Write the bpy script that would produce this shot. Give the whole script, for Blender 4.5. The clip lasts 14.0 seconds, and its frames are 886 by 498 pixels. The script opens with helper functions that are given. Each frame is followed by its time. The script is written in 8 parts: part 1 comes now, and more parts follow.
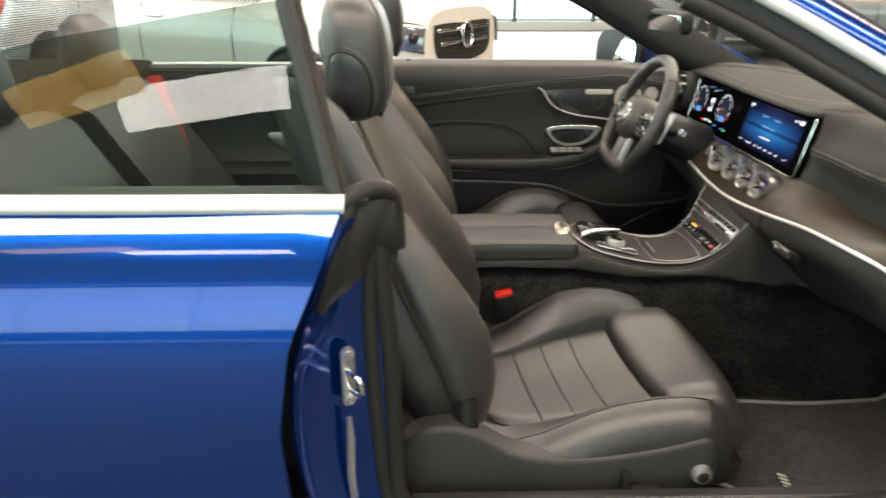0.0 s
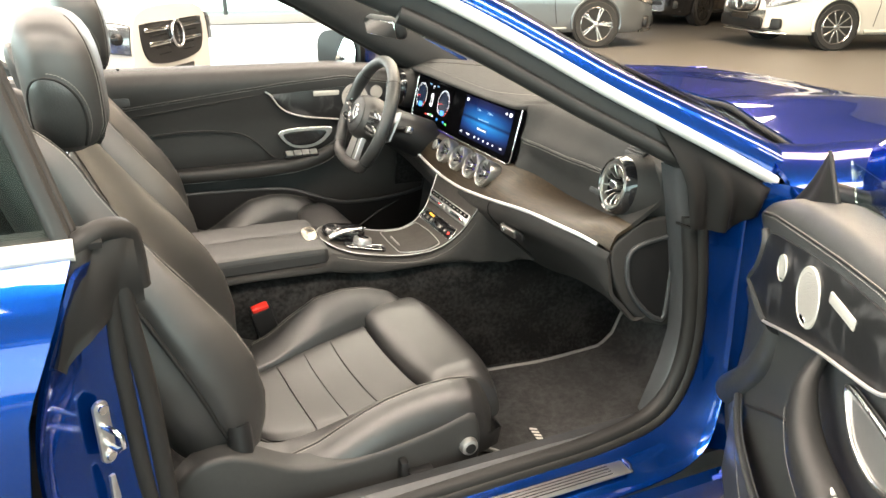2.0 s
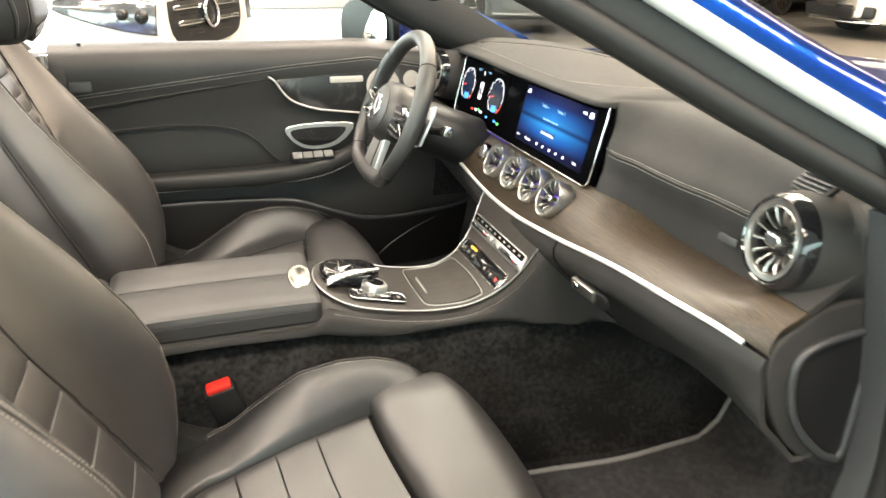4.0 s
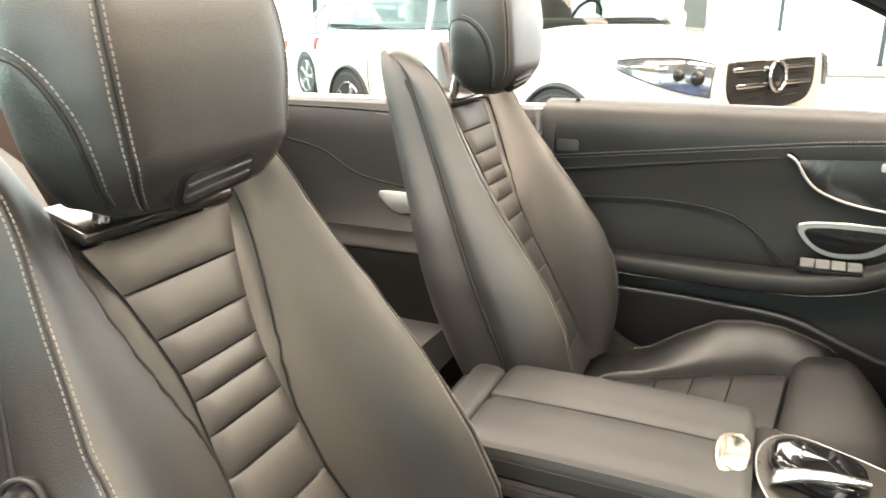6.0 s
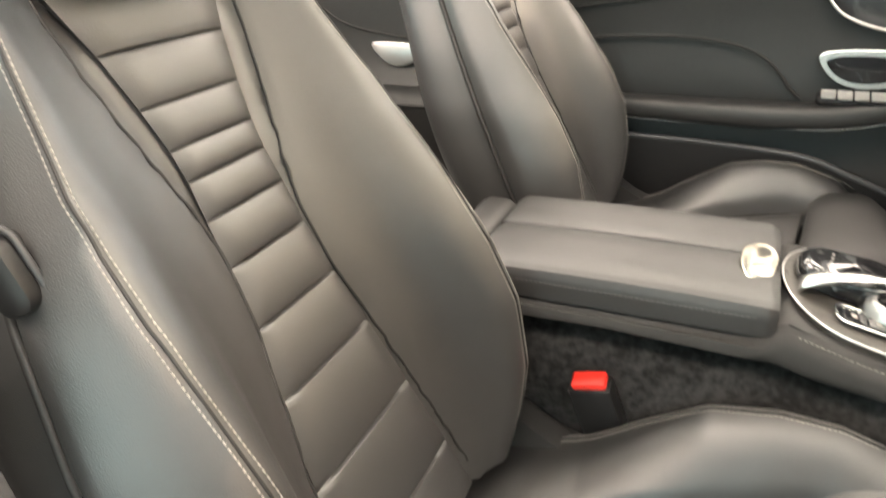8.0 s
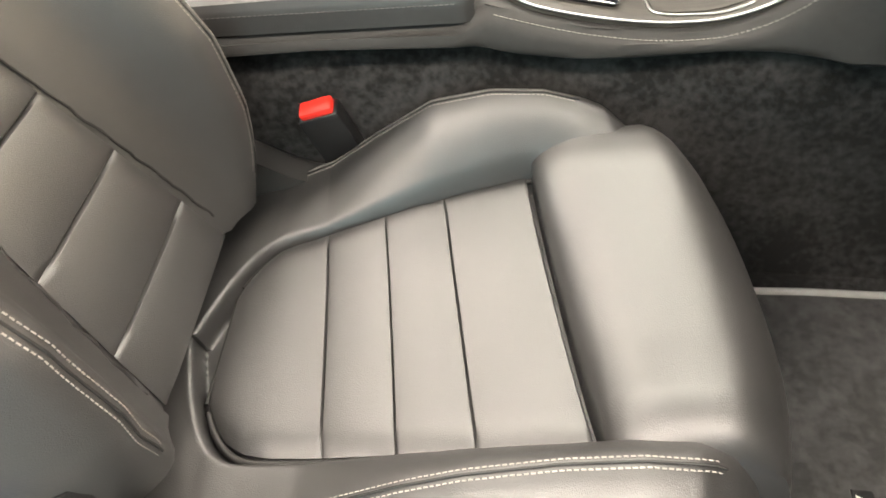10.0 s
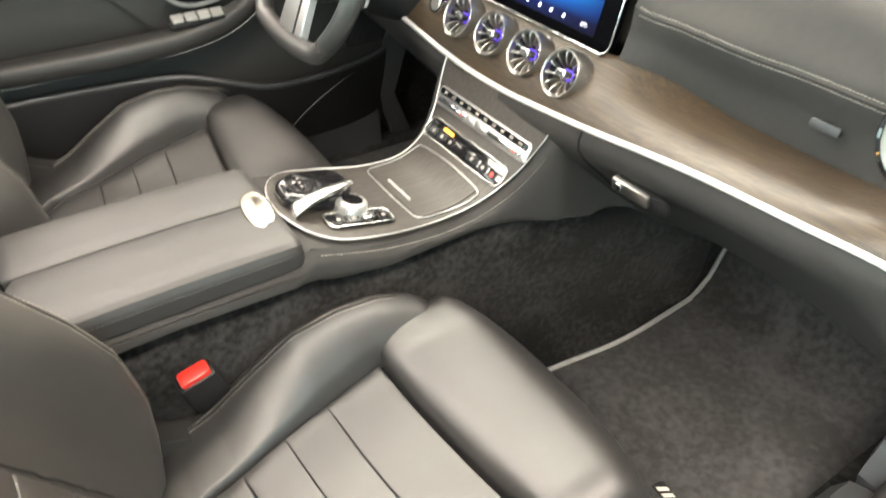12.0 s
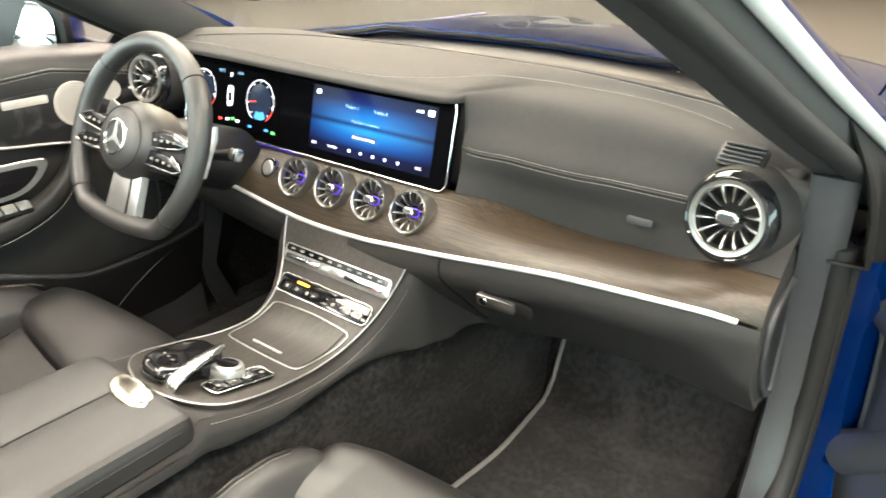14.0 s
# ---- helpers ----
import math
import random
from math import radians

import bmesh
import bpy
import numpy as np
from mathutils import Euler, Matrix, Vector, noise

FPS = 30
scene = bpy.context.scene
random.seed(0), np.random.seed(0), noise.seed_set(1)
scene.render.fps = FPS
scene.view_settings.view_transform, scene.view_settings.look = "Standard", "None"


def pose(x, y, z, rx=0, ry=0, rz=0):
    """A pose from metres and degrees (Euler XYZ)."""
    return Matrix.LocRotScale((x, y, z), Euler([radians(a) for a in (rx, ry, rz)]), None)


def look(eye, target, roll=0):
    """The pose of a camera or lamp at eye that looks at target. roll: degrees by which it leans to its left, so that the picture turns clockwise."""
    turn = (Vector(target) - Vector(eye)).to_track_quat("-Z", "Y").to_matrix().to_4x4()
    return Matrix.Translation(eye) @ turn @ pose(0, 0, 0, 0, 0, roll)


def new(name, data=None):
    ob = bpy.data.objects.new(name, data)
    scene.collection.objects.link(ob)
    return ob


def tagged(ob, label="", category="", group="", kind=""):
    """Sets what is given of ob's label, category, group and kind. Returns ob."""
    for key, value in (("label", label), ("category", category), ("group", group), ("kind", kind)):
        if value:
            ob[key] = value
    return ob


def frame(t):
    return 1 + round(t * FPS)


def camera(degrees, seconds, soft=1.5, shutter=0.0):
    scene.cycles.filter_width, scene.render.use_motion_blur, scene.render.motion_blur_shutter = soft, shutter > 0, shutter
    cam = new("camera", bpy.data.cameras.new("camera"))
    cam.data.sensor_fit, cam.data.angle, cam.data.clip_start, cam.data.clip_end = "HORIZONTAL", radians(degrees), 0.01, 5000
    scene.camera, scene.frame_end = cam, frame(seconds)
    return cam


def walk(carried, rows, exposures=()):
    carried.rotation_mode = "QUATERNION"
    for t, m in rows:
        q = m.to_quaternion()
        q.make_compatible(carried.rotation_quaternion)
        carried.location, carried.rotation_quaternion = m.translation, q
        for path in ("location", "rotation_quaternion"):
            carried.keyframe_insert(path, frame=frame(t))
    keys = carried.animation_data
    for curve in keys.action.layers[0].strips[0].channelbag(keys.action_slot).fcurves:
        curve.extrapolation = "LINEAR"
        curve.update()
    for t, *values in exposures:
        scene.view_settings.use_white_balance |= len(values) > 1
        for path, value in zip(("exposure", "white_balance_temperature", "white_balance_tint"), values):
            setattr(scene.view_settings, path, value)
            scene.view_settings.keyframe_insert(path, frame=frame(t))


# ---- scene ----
# camera
cam = camera(63.62, 14.0, soft=1.5, shutter=0.35)
PATH = [
    (0.0, pose(-0.007, -1.773, 1.280, 68.85, -0.19, -1.70)),
    (0.5, pose(0.038, -1.818, 1.283, 69.19, -0.18, -10.08)),
    (1.0, pose(0.034, -1.816, 1.276, 69.03, -0.12, -16.67)),
    (1.5, pose(0.001, -1.799, 1.305, 68.62, -0.23, -21.07)),
    (2.0, pose(-0.021, -1.778, 1.321, 68.25, -0.47, -23.31)),
    (2.2, pose(-0.022, -1.769, 1.322, 68.16, -0.45, -23.70)),
    (4.3, pose(0.276, -1.119, 1.211, 67.02, -0.79, -15.69)),
    (4.5, pose(0.310, -1.028, 1.206, 67.14, -0.03, -9.10)),
    (5.0, pose(0.343, -0.914, 1.190, 68.24, -0.18, 5.66)),
    (5.5, pose(0.354, -0.881, 1.181, 70.07, 0.33, 17.12)),
    (6.0, pose(0.352, -0.873, 1.178, 72.17, 0.58, 24.31)),
    (6.5, pose(0.352, -0.871, 1.168, 73.74, 0.77, 27.88)),
    (7.0, pose(0.340, -0.865, 1.144, 73.90, 1.15, 28.91)),
    (7.5, pose(0.329, -0.864, 1.103, 70.98, 1.59, 27.43)),
    (8.0, pose(0.324, -0.866, 1.051, 64.41, 1.85, 23.21)),
    (8.5, pose(0.328, -0.872, 1.020, 56.49, 1.57, 17.08)),
    (9.0, pose(0.369, -0.866, 1.010, 49.25, 1.46, 11.02)),
    (9.2, pose(0.402, -0.873, 0.994, 48.63, 2.31, 9.90)),
    (11.3, pose(0.292, -0.859, 1.136, 39.59, 0.72, -20.08)),
    (11.5, pose(0.238, -0.877, 1.187, 42.59, -0.10, -23.54)),
    (12.0, pose(0.118, -0.878, 1.254, 51.92, -0.41, -32.90)),
    (12.5, pose(0.037, -0.848, 1.267, 58.11, -0.48, -40.38)),
    (13.0, pose(-0.022, -0.823, 1.264, 61.72, -0.58, -45.28)),
    (13.5, pose(-0.043, -0.814, 1.260, 63.77, -0.51, -48.37)),
    (14.0, pose(-0.022, -0.841, 1.253, 64.71, -0.30, -52.68)),
]
walk(cam, PATH, [(0.0, -0.05, 6850, 14), (0.5, 0.35, 6850, 14), (1.5, 0.75, 6850, 14), (2.2, 0.75, 6850, 14), (4.5, 1.0, 6900, 14), (7.0, 0.9, 6900, 14), (9.0, 1.33, 6550, 13), (11.5, 1.36, 6600, 12), (12.2, 1.32, 6600, 12), (13.0, 1.17, 6600, 12), (14.0, 1.1, 6650, 12)])
# end camera

# ---- world and light ----
world = bpy.data.worlds.new("world")
scene.world = world
world.use_nodes = True
_nt = world.node_tree
_sky = _nt.nodes.new("ShaderNodeTexSky")
_sky.sky_type, _sky.sun_disc = "NISHITA", False
_sky.sun_elevation, _sky.sun_rotation = radians(38), radians(150)
_nt.links.new(_sky.outputs[0], _nt.nodes["Background"].inputs[0])
_nt.nodes["Background"].inputs[1].default_value = 0.12


def lamp(name, m, sx, sy, watts, colour):
    """A rectangular lamp that shines along its own -z."""
    data = bpy.data.lights.new(name, "AREA")
    data.shape, data.size, data.size_y, data.energy, data.color = "RECTANGLE", sx, sy, watts, colour
    ob = new(name, data)
    ob.matrix_world = m
    return ob


sun_data = bpy.data.lights.new("sun", "SUN")
sun_data.energy, sun_data.angle, sun_data.color = 2.0, radians(0.5), (1.0, 0.95, 0.88)
sun_ob = new("sun", sun_data)
sun_ob.matrix_world = look((6, 20, 16), (0, 6, 0))
# daylight in the window openings of the showroom
lamp("window_daylight", look((-4.0, 15.7, 2.15), (-4.0, 0, 1.5)), 18.0, 4.1, 1500, (0.95, 0.99, 1.0))
lamp("window_daylight", look((-10.7, 2.0, 2.2), (0, 2.0, 1.4)), 20.0, 3.6, 1600, (0.72, 1.0, 0.96))
lamp("window_daylight", look((2.0, -10.2, 2.3), (2.0, 0, 1.2)), 20.0, 3.2, 650, (0.74, 1.0, 0.98))
# panels of ceiling light, warmer on the far side
for row_y, wide, watts, shares in ((-2.4, 0.8, 230, (0.8, 1.3, 1.1, 0.85, 0.3)), (2.7, 2.4, 390, (0.6, 0.90, 1.05, 0.62, 0.0)), (7.0, 0.9, 400, (0.35, 0.3, 0.35, 1.15, 0.0))):
    for row_x, share, warm in zip((-7.0, -1.9, 3.2, 8.2, 12.8), shares, (0.1, 0.45, 0.45, 1.0, 1.0)):
        if share:
            lamp("ceiling_lamp", pose(row_x, row_y, 4.5), 4.6, wide, watts * share, (1.0, 0.98 - 0.20 * warm, 0.96 - 0.44 * warm))
for row_x in (-6.5, -1.8, 3.0, 8.0):
    lamp("ceiling_lamp", pose(row_x, -4.4, 4.5), 1.4, 0.5, 36, (1.0, 0.97, 0.92))

# ---- building helpers ----
def mesh_object(name, verts, faces, mat, parent=None, label="", smooth=40):
    me = bpy.data.meshes.new(name)
    me.from_pydata([tuple(map(float, v)) for v in verts], [], [tuple(map(int, f)) for f in faces])
    me.validate()
    me.materials.append(mat)
    if smooth:
        me.polygons.foreach_set("use_smooth", [True] * len(me.polygons))
        me.set_sharp_from_angle(angle=radians(smooth))
    me.update()
    ob = new(name, me)
    if parent is not None:
        ob.parent = parent
    if label:
        ob["label"] = label
    return ob


def part(name, bm, mat, parent, label="", smooth=40):
    """Links a bmesh as one mesh under a thing or a part."""
    bmesh.ops.recalc_face_normals(bm, faces=bm.faces)
    me = bpy.data.meshes.new(name)
    bm.to_mesh(me)
    bm.free()
    me.materials.append(mat)
    if smooth:
        me.polygons.foreach_set("use_smooth", [True] * len(me.polygons))
        me.set_sharp_from_angle(angle=radians(smooth))
    ob = new(name, me)
    if parent is not None:
        ob.parent = parent
    if label:
        ob["label"] = label
    return ob


def thing(name, label, category, at=(0, 0, 0), group="", kind=""):
    ob = new(name)
    ob.location = at
    ob.empty_display_size = 0.1
    return tagged(ob, label, category, group, kind)


def lut(x, xs, ys):
    return float(np.interp(x, xs, ys))


def arr(*p):
    return np.array(p, float)


def spl(pts, n, closed=False):
    """n points along a smooth curve through pts."""
    p = np.array(pts, float)
    if len(p) == 2:
        return p[0] + (p[1] - p[0]) * np.linspace(0, 1, n)[:, None]
    q = np.vstack([p[-1], p, p[0], p[1]]) if closed else np.vstack([2 * p[0] - p[1], p, 2 * p[-1] - p[-2]])
    m = len(p) if closed else len(p) - 1
    gaps = np.array([np.linalg.norm(q[i + 2] - q[i + 1]) for i in range(m)])
    s = np.r_[0, np.cumsum(gaps)]
    out = []
    for u in np.linspace(0, s[-1], n, endpoint=not closed):
        i = min(max(int(np.searchsorted(s, u, side="right")) - 1, 0), m - 1)
        t = (u - s[i]) / max(gaps[i], 1e-9)
        a, b, c, d = q[i : i + 4]
        out.append(0.5 * (2 * b + (c - a) * t + (2 * a - 5 * b + 4 * c - d) * t * t + (3 * b - a - 3 * c + d) * t**3))
    return np.array(out)


def ribbon(pts, k):
    """A smooth curve through pts with k steps between each two, and no overshoot."""
    p = np.array(pts, float)
    d = np.diff(p, axis=0)
    g = np.linalg.norm(d, axis=1)
    m = [d[0]]
    for i in range(1, len(p) - 1):
        t = d[i - 1] / (g[i - 1] + 1e-9) + d[i] / (g[i] + 1e-9)
        m.append(t / (np.linalg.norm(t) + 1e-9) * min(g[i - 1], g[i]))
    m.append(d[-1])
    out = []
    for i in range(len(d)):
        for t in np.linspace(0, 1, k, endpoint=False):
            out.append((2 * t**3 - 3 * t**2 + 1) * p[i] + (t**3 - 2 * t**2 + t) * m[i] + (3 * t**2 - 2 * t**3) * p[i + 1] + (t**3 - t**2) * m[i + 1])
    out.append(p[-1])
    return np.array(out)


def grid_faces(nu, nv, cu=False, cv=False, base=0):
    f = []
    for i in range(nu if cu else nu - 1):
        for j in range(nv if cv else nv - 1):
            a, b = i, (i + 1) % nu
            c, d = j, (j + 1) % nv
            f.append((base + a * nv + c, base + b * nv + c, base + b * nv + d, base + a * nv + d))
    return f


def loft(rings, closed_ring=True, caps=True):
    """Verts and faces through rings of equally many points."""
    r = np.array(rings, float)
    nu, nv = r.shape[:2]
    v = r.reshape(-1, 3)
    f = grid_faces(nu, nv, False, closed_ring)
    if caps and closed_ring:
        f += [tuple(range(nv))[::-1], tuple((nu - 1) * nv + k for k in range(nv))]
    return v, f


def loft_part(name, rings, mat, parent, label="", closed_ring=True, caps=True, smooth=40):
    v, f = loft(rings, closed_ring, caps)
    ob = mesh_object(name, v, f, mat, parent, label, smooth)
    bm = bmesh.new()
    bm.from_mesh(ob.data)
    bmesh.ops.recalc_face_normals(bm, faces=bm.faces)
    bm.to_mesh(ob.data)
    bm.free()
    ob.data.set_sharp_from_angle(angle=radians(smooth))
    return ob


def sheet(name, rows, mat, parent, thick=0.004, label="", smooth=40):
    """A curved sheet with thickness from rows of points."""
    r = np.array(rows, float)
    du = np.gradient(r, axis=0)
    dv = np.gradient(r, axis=1)
    n = np.cross(du, dv)
    n /= np.linalg.norm(n, axis=2, keepdims=True) + 1e-12
    nu, nv = r.shape[:2]
    v = np.vstack([r.reshape(-1, 3), (r - n * thick).reshape(-1, 3)])
    k = nu * nv
    f = grid_faces(nu, nv) + [tuple(x + k for x in q[::-1]) for q in grid_faces(nu, nv)]
    edge = [i * nv for i in range(nu)] + [(nu - 1) * nv + j for j in range(1, nv)] + [i * nv + nv - 1 for i in range(nu - 2, -1, -1)] + list(range(nv - 2, 0, -1))
    for a, b in zip(edge, edge[1:] + edge[:1]):
        f.append((a, b, b + k, a + k))
    ob = mesh_object(name, v, f, mat, parent, label, smooth)
    bm = bmesh.new()
    bm.from_mesh(ob.data)
    bmesh.ops.recalc_face_normals(bm, faces=bm.faces)
    bm.to_mesh(ob.data)
    bm.free()
    ob.data.set_sharp_from_angle(angle=radians(smooth))
    return ob


def frames_along(p, closed=False):
    t = np.gradient(p, axis=0)
    if closed:
        t = np.roll(p, -1, 0) - np.roll(p, 1, 0)
    t /= np.linalg.norm(t, axis=1, keepdims=True) + 1e-12
    up = arr(0, 0, 1) if abs(t[0][2]) < 0.9 else arr(1, 0, 0)
    a = np.cross(t[0], up)
    a /= np.linalg.norm(a)
    out = []
    for k in t:
        a = a - k * (a @ k)
        a /= np.linalg.norm(a) + 1e-12
        out.append((k, a, np.cross(k, a)))
    return out


def tube_rings(path, r, n=8, closed=False, flat=1.0):
    p = np.array(path, float)
    rr = np.broadcast_to(np.array(r, float), (len(p),))
    ang = np.linspace(0, 2 * np.pi, n, endpoint=False)
    return [c + rad * (np.cos(ang)[:, None] * a + flat * np.sin(ang)[:, None] * b) for c, rad, (_, a, b) in zip(p, rr, frames_along(p, closed))]


def tube(name, path, r, mat, parent, label="", n=8, closed=False, flat=1.0):
    rings = np.array(tube_rings(path, r, n, closed, flat))
    nu = len(rings)
    f = grid_faces(nu, n, closed, True)
    if not closed:
        f += [tuple(range(n)), tuple((nu - 1) * n + k for k in range(n))[::-1]]
    return mesh_object(name, rings.reshape(-1, 3), f, mat, parent, label, 50)


def box_bm(cx, cy, cz, sx, sy, sz, bevel=0.004, seg=2, m=None):
    bm = bmesh.new()
    bmesh.ops.create_cube(bm, size=1.0, matrix=Matrix.Translation((cx, cy, cz)) @ Matrix.Diagonal((sx, sy, sz, 1)))
    if bevel:
        bmesh.ops.bevel(bm, geom=bm.edges[:], offset=bevel, segments=seg, profile=0.5, affect="EDGES")
    if m is not None:
        bmesh.ops.transform(bm, matrix=m, verts=bm.verts)
    return bm


def prism_bm(outline, depth, m, bevel=0.002, seg=2):
    """A plate: the outline in the local xy plane, its face at z = 0, its back at z = -depth."""
    bm = bmesh.new()
    top = [bm.verts.new((x, y, 0)) for x, y in outline]
    bot = [bm.verts.new((x, y, -depth)) for x, y in outline]
    face = bm.faces.new(top)
    bm.faces.new(bot[::-1])
    for i in range(len(top)):
        j = (i + 1) % len(top)
        bm.faces.new((top[j], top[i], bot[i], bot[j]))
    bmesh.ops.recalc_face_normals(bm, faces=bm.faces)
    if bevel:
        bmesh.ops.bevel(bm, geom=face.edges[:], offset=bevel, segments=seg, profile=0.5, affect="EDGES")
    bmesh.ops.transform(bm, matrix=m, verts=bm.verts)
    return bm


def rounded(w, h, r, n=5, cx=0.0, cy=0.0):
    out = []
    for qx, qy, a0 in ((1, 1, 0), (-1, 1, 90), (-1, -1, 180), (1, -1, 270)):
        for k in range(n):
            a = radians(a0 + 90 * k / (n - 1))
            out.append((cx + qx * (w / 2 - r) + r * math.cos(a), cy + qy * (h / 2 - r) + r * math.sin(a)))
    return out


def axes_at(p, normal, up=(0, 0, 1)):
    """A pose at p whose z is the normal and whose y leans to up."""
    z = Vector(normal).normalized()
    x = Vector(up).cross(z).normalized()
    y = z.cross(x)
    return Matrix(((x.x, y.x, z.x, p[0]), (x.y, y.y, z.y, p[1]), (x.z, y.z, z.z, p[2]), (0, 0, 0, 1)))


def disc_bm(profile, n, m):
    """A turned part: profile of (radius, height) along local z."""
    bm = bmesh.new()
    rings = []
    for r, z in profile:
        if r < 1e-6:
            rings.append([bm.verts.new((0, 0, z))])
        else:
            rings.append([bm.verts.new((r * math.cos(2 * math.pi * k / n), r * math.sin(2 * math.pi * k / n), z)) for k in range(n)])
    for a, b in zip(rings, rings[1:]):
        for k in range(n):
            q = [a[k % len(a)], a[(k + 1) % len(a)], b[(k + 1) % len(b)], b[k % len(b)]]
            u = list(dict.fromkeys(q))
            if len(u) > 2:
                bm.faces.new(u)
    bmesh.ops.transform(bm, matrix=m, verts=bm.verts)
    return bm


def stitches(name, path, normals, mat, parent, pitch=0.0052, length=0.0036, w=0.0007, lift=0.0003):
    """A row of short threads along a path, lying on the leather."""
    p = np.array(path, float)
    nn = np.broadcast_to(np.array(normals, float), p.shape)
    s = np.r_[0, np.cumsum(np.linalg.norm(np.diff(p, axis=0), axis=1))]
    verts, faces = [], []
    for u in np.arange(pitch, s[-1] - pitch, pitch):
        a = np.array([np.interp(u, s, p[:, k]) for k in range(3)])
        b = np.array([np.interp(u + length, s, p[:, k]) for k in range(3)])
        n = np.array([np.interp(u, s, nn[:, k]) for k in range(3)])
        n /= np.linalg.norm(n) + 1e-12
        t = (b - a) / (np.linalg.norm(b - a) + 1e-12)
        c = np.cross(t, n)
        k = len(verts)
        for e, h in ((a, 0.0), ((a + b) / 2, w * 0.9), (b, 0.0)):
            verts += [e + c * w + n * (lift + h * 0.3), e + n * (lift + w + h * 0.3), e - c * w + n * (lift + h * 0.3)]
        for i in (0, 3):
            faces += [(k + i, k + i + 1, k + i + 4, k + i + 3), (k + i + 1, k + i + 2, k + i + 5, k + i + 4)]
    return mesh_object(name, verts, faces, mat, parent, "", 0)

# ---- materials ----
def material(name, colour, rough=0.5, metal=0.0, coat=0.0, bump=0.0, bump_scale=200.0, vary=0.15, vary_scale=6.0, sheen=0.0, spec=0.5, rough_vary=0.08, grain="noise"):
    """A surface with colour variation at two scales, wear in its gloss, and fine relief."""
    m = bpy.data.materials.new(name)
    m.use_nodes = True
    nt = m.node_tree
    b = nt.nodes["Principled BSDF"]
    co = nt.nodes.new("ShaderNodeTexCoord")
    big = nt.nodes.new("ShaderNodeTexNoise")
    big.inputs["Scale"].default_value, big.inputs["Detail"].default_value = vary_scale, 5
    nt.links.new(co.outputs["Object"], big.inputs["Vector"])
    fine = nt.nodes.new("ShaderNodeTexNoise")
    fine.inputs["Scale"].default_value, fine.inputs["Detail"].default_value = vary_scale * 14, 3
    nt.links.new(co.outputs["Object"], fine.inputs["Vector"])
    add = nt.nodes.new("ShaderNodeMath")
    add.operation = "ADD"
    nt.links.new(big.outputs["Fac"], add.inputs[0])
    nt.links.new(fine.outputs["Fac"], add.inputs[1])
    ramp = nt.nodes.new("ShaderNodeValToRGB")
    ramp.color_ramp.elements[0].position, ramp.color_ramp.elements[1].position = 0.3, 0.75
    half = nt.nodes.new("ShaderNodeMath")
    half.operation, half.inputs[1].default_value = "MULTIPLY", 0.5
    nt.links.new(add.outputs[0], half.inputs[0])
    nt.links.new(half.outputs[0], ramp.inputs[0])
    c = np.array(colour[:3], float)
    ramp.color_ramp.elements[0].color = (*np.clip(c * (1 - vary), 0, 1), 1)
    ramp.color_ramp.elements[1].color = (*np.clip(c * (1 + vary), 0, 1), 1)
    nt.links.new(ramp.outputs[0], b.inputs["Base Color"])
    mr = nt.nodes.new("ShaderNodeMapRange")
    mr.inputs["To Min"].default_value, mr.inputs["To Max"].default_value = max(rough - rough_vary, 0.0), min(rough + rough_vary, 1.0)
    nt.links.new(half.outputs[0], mr.inputs["Value"])
    nt.links.new(mr.outputs[0], b.inputs["Roughness"])
    b.inputs["Metallic"].default_value = metal
    b.inputs["Coat Weight"].default_value = coat
    b.inputs["Coat Roughness"].default_value = 0.03
    b.inputs["Specular IOR Level"].default_value = spec
    if sheen:
        b.inputs["Sheen Weight"].default_value = sheen
        b.inputs["Sheen Roughness"].default_value = 0.5
    if bump:
        if grain == "pebble":
            tex = nt.nodes.new("ShaderNodeTexVoronoi")
            tex.inputs["Scale"].default_value = bump_scale
            out = tex.outputs["Distance"]
        else:
            tex = nt.nodes.new("ShaderNodeTexNoise")
            tex.inputs["Scale"].default_value, tex.inputs["Detail"].default_value = bump_scale, 4
            out = tex.outputs["Fac"]
        nt.links.new(co.outputs["Object"], tex.inputs["Vector"])
        bp = nt.nodes.new("ShaderNodeBump")
        bp.inputs["Strength"].default_value, bp.inputs["Distance"].default_value = bump, 0.001
        nt.links.new(out, bp.inputs["Height"])
        nt.links.new(bp.outputs[0], b.inputs["Normal"])
    return m


def glow(name, colour, strength):
    m = bpy.data.materials.new(name)
    m.use_nodes = True
    b = m.node_tree.nodes["Principled BSDF"]
    b.inputs["Base Color"].default_value = (0.01, 0.01, 0.01, 1)
    b.inputs["Roughness"].default_value = 0.15
    b.inputs["Emission Color"].default_value = (*colour, 1)
    b.inputs["Emission Strength"].default_value = strength
    return m


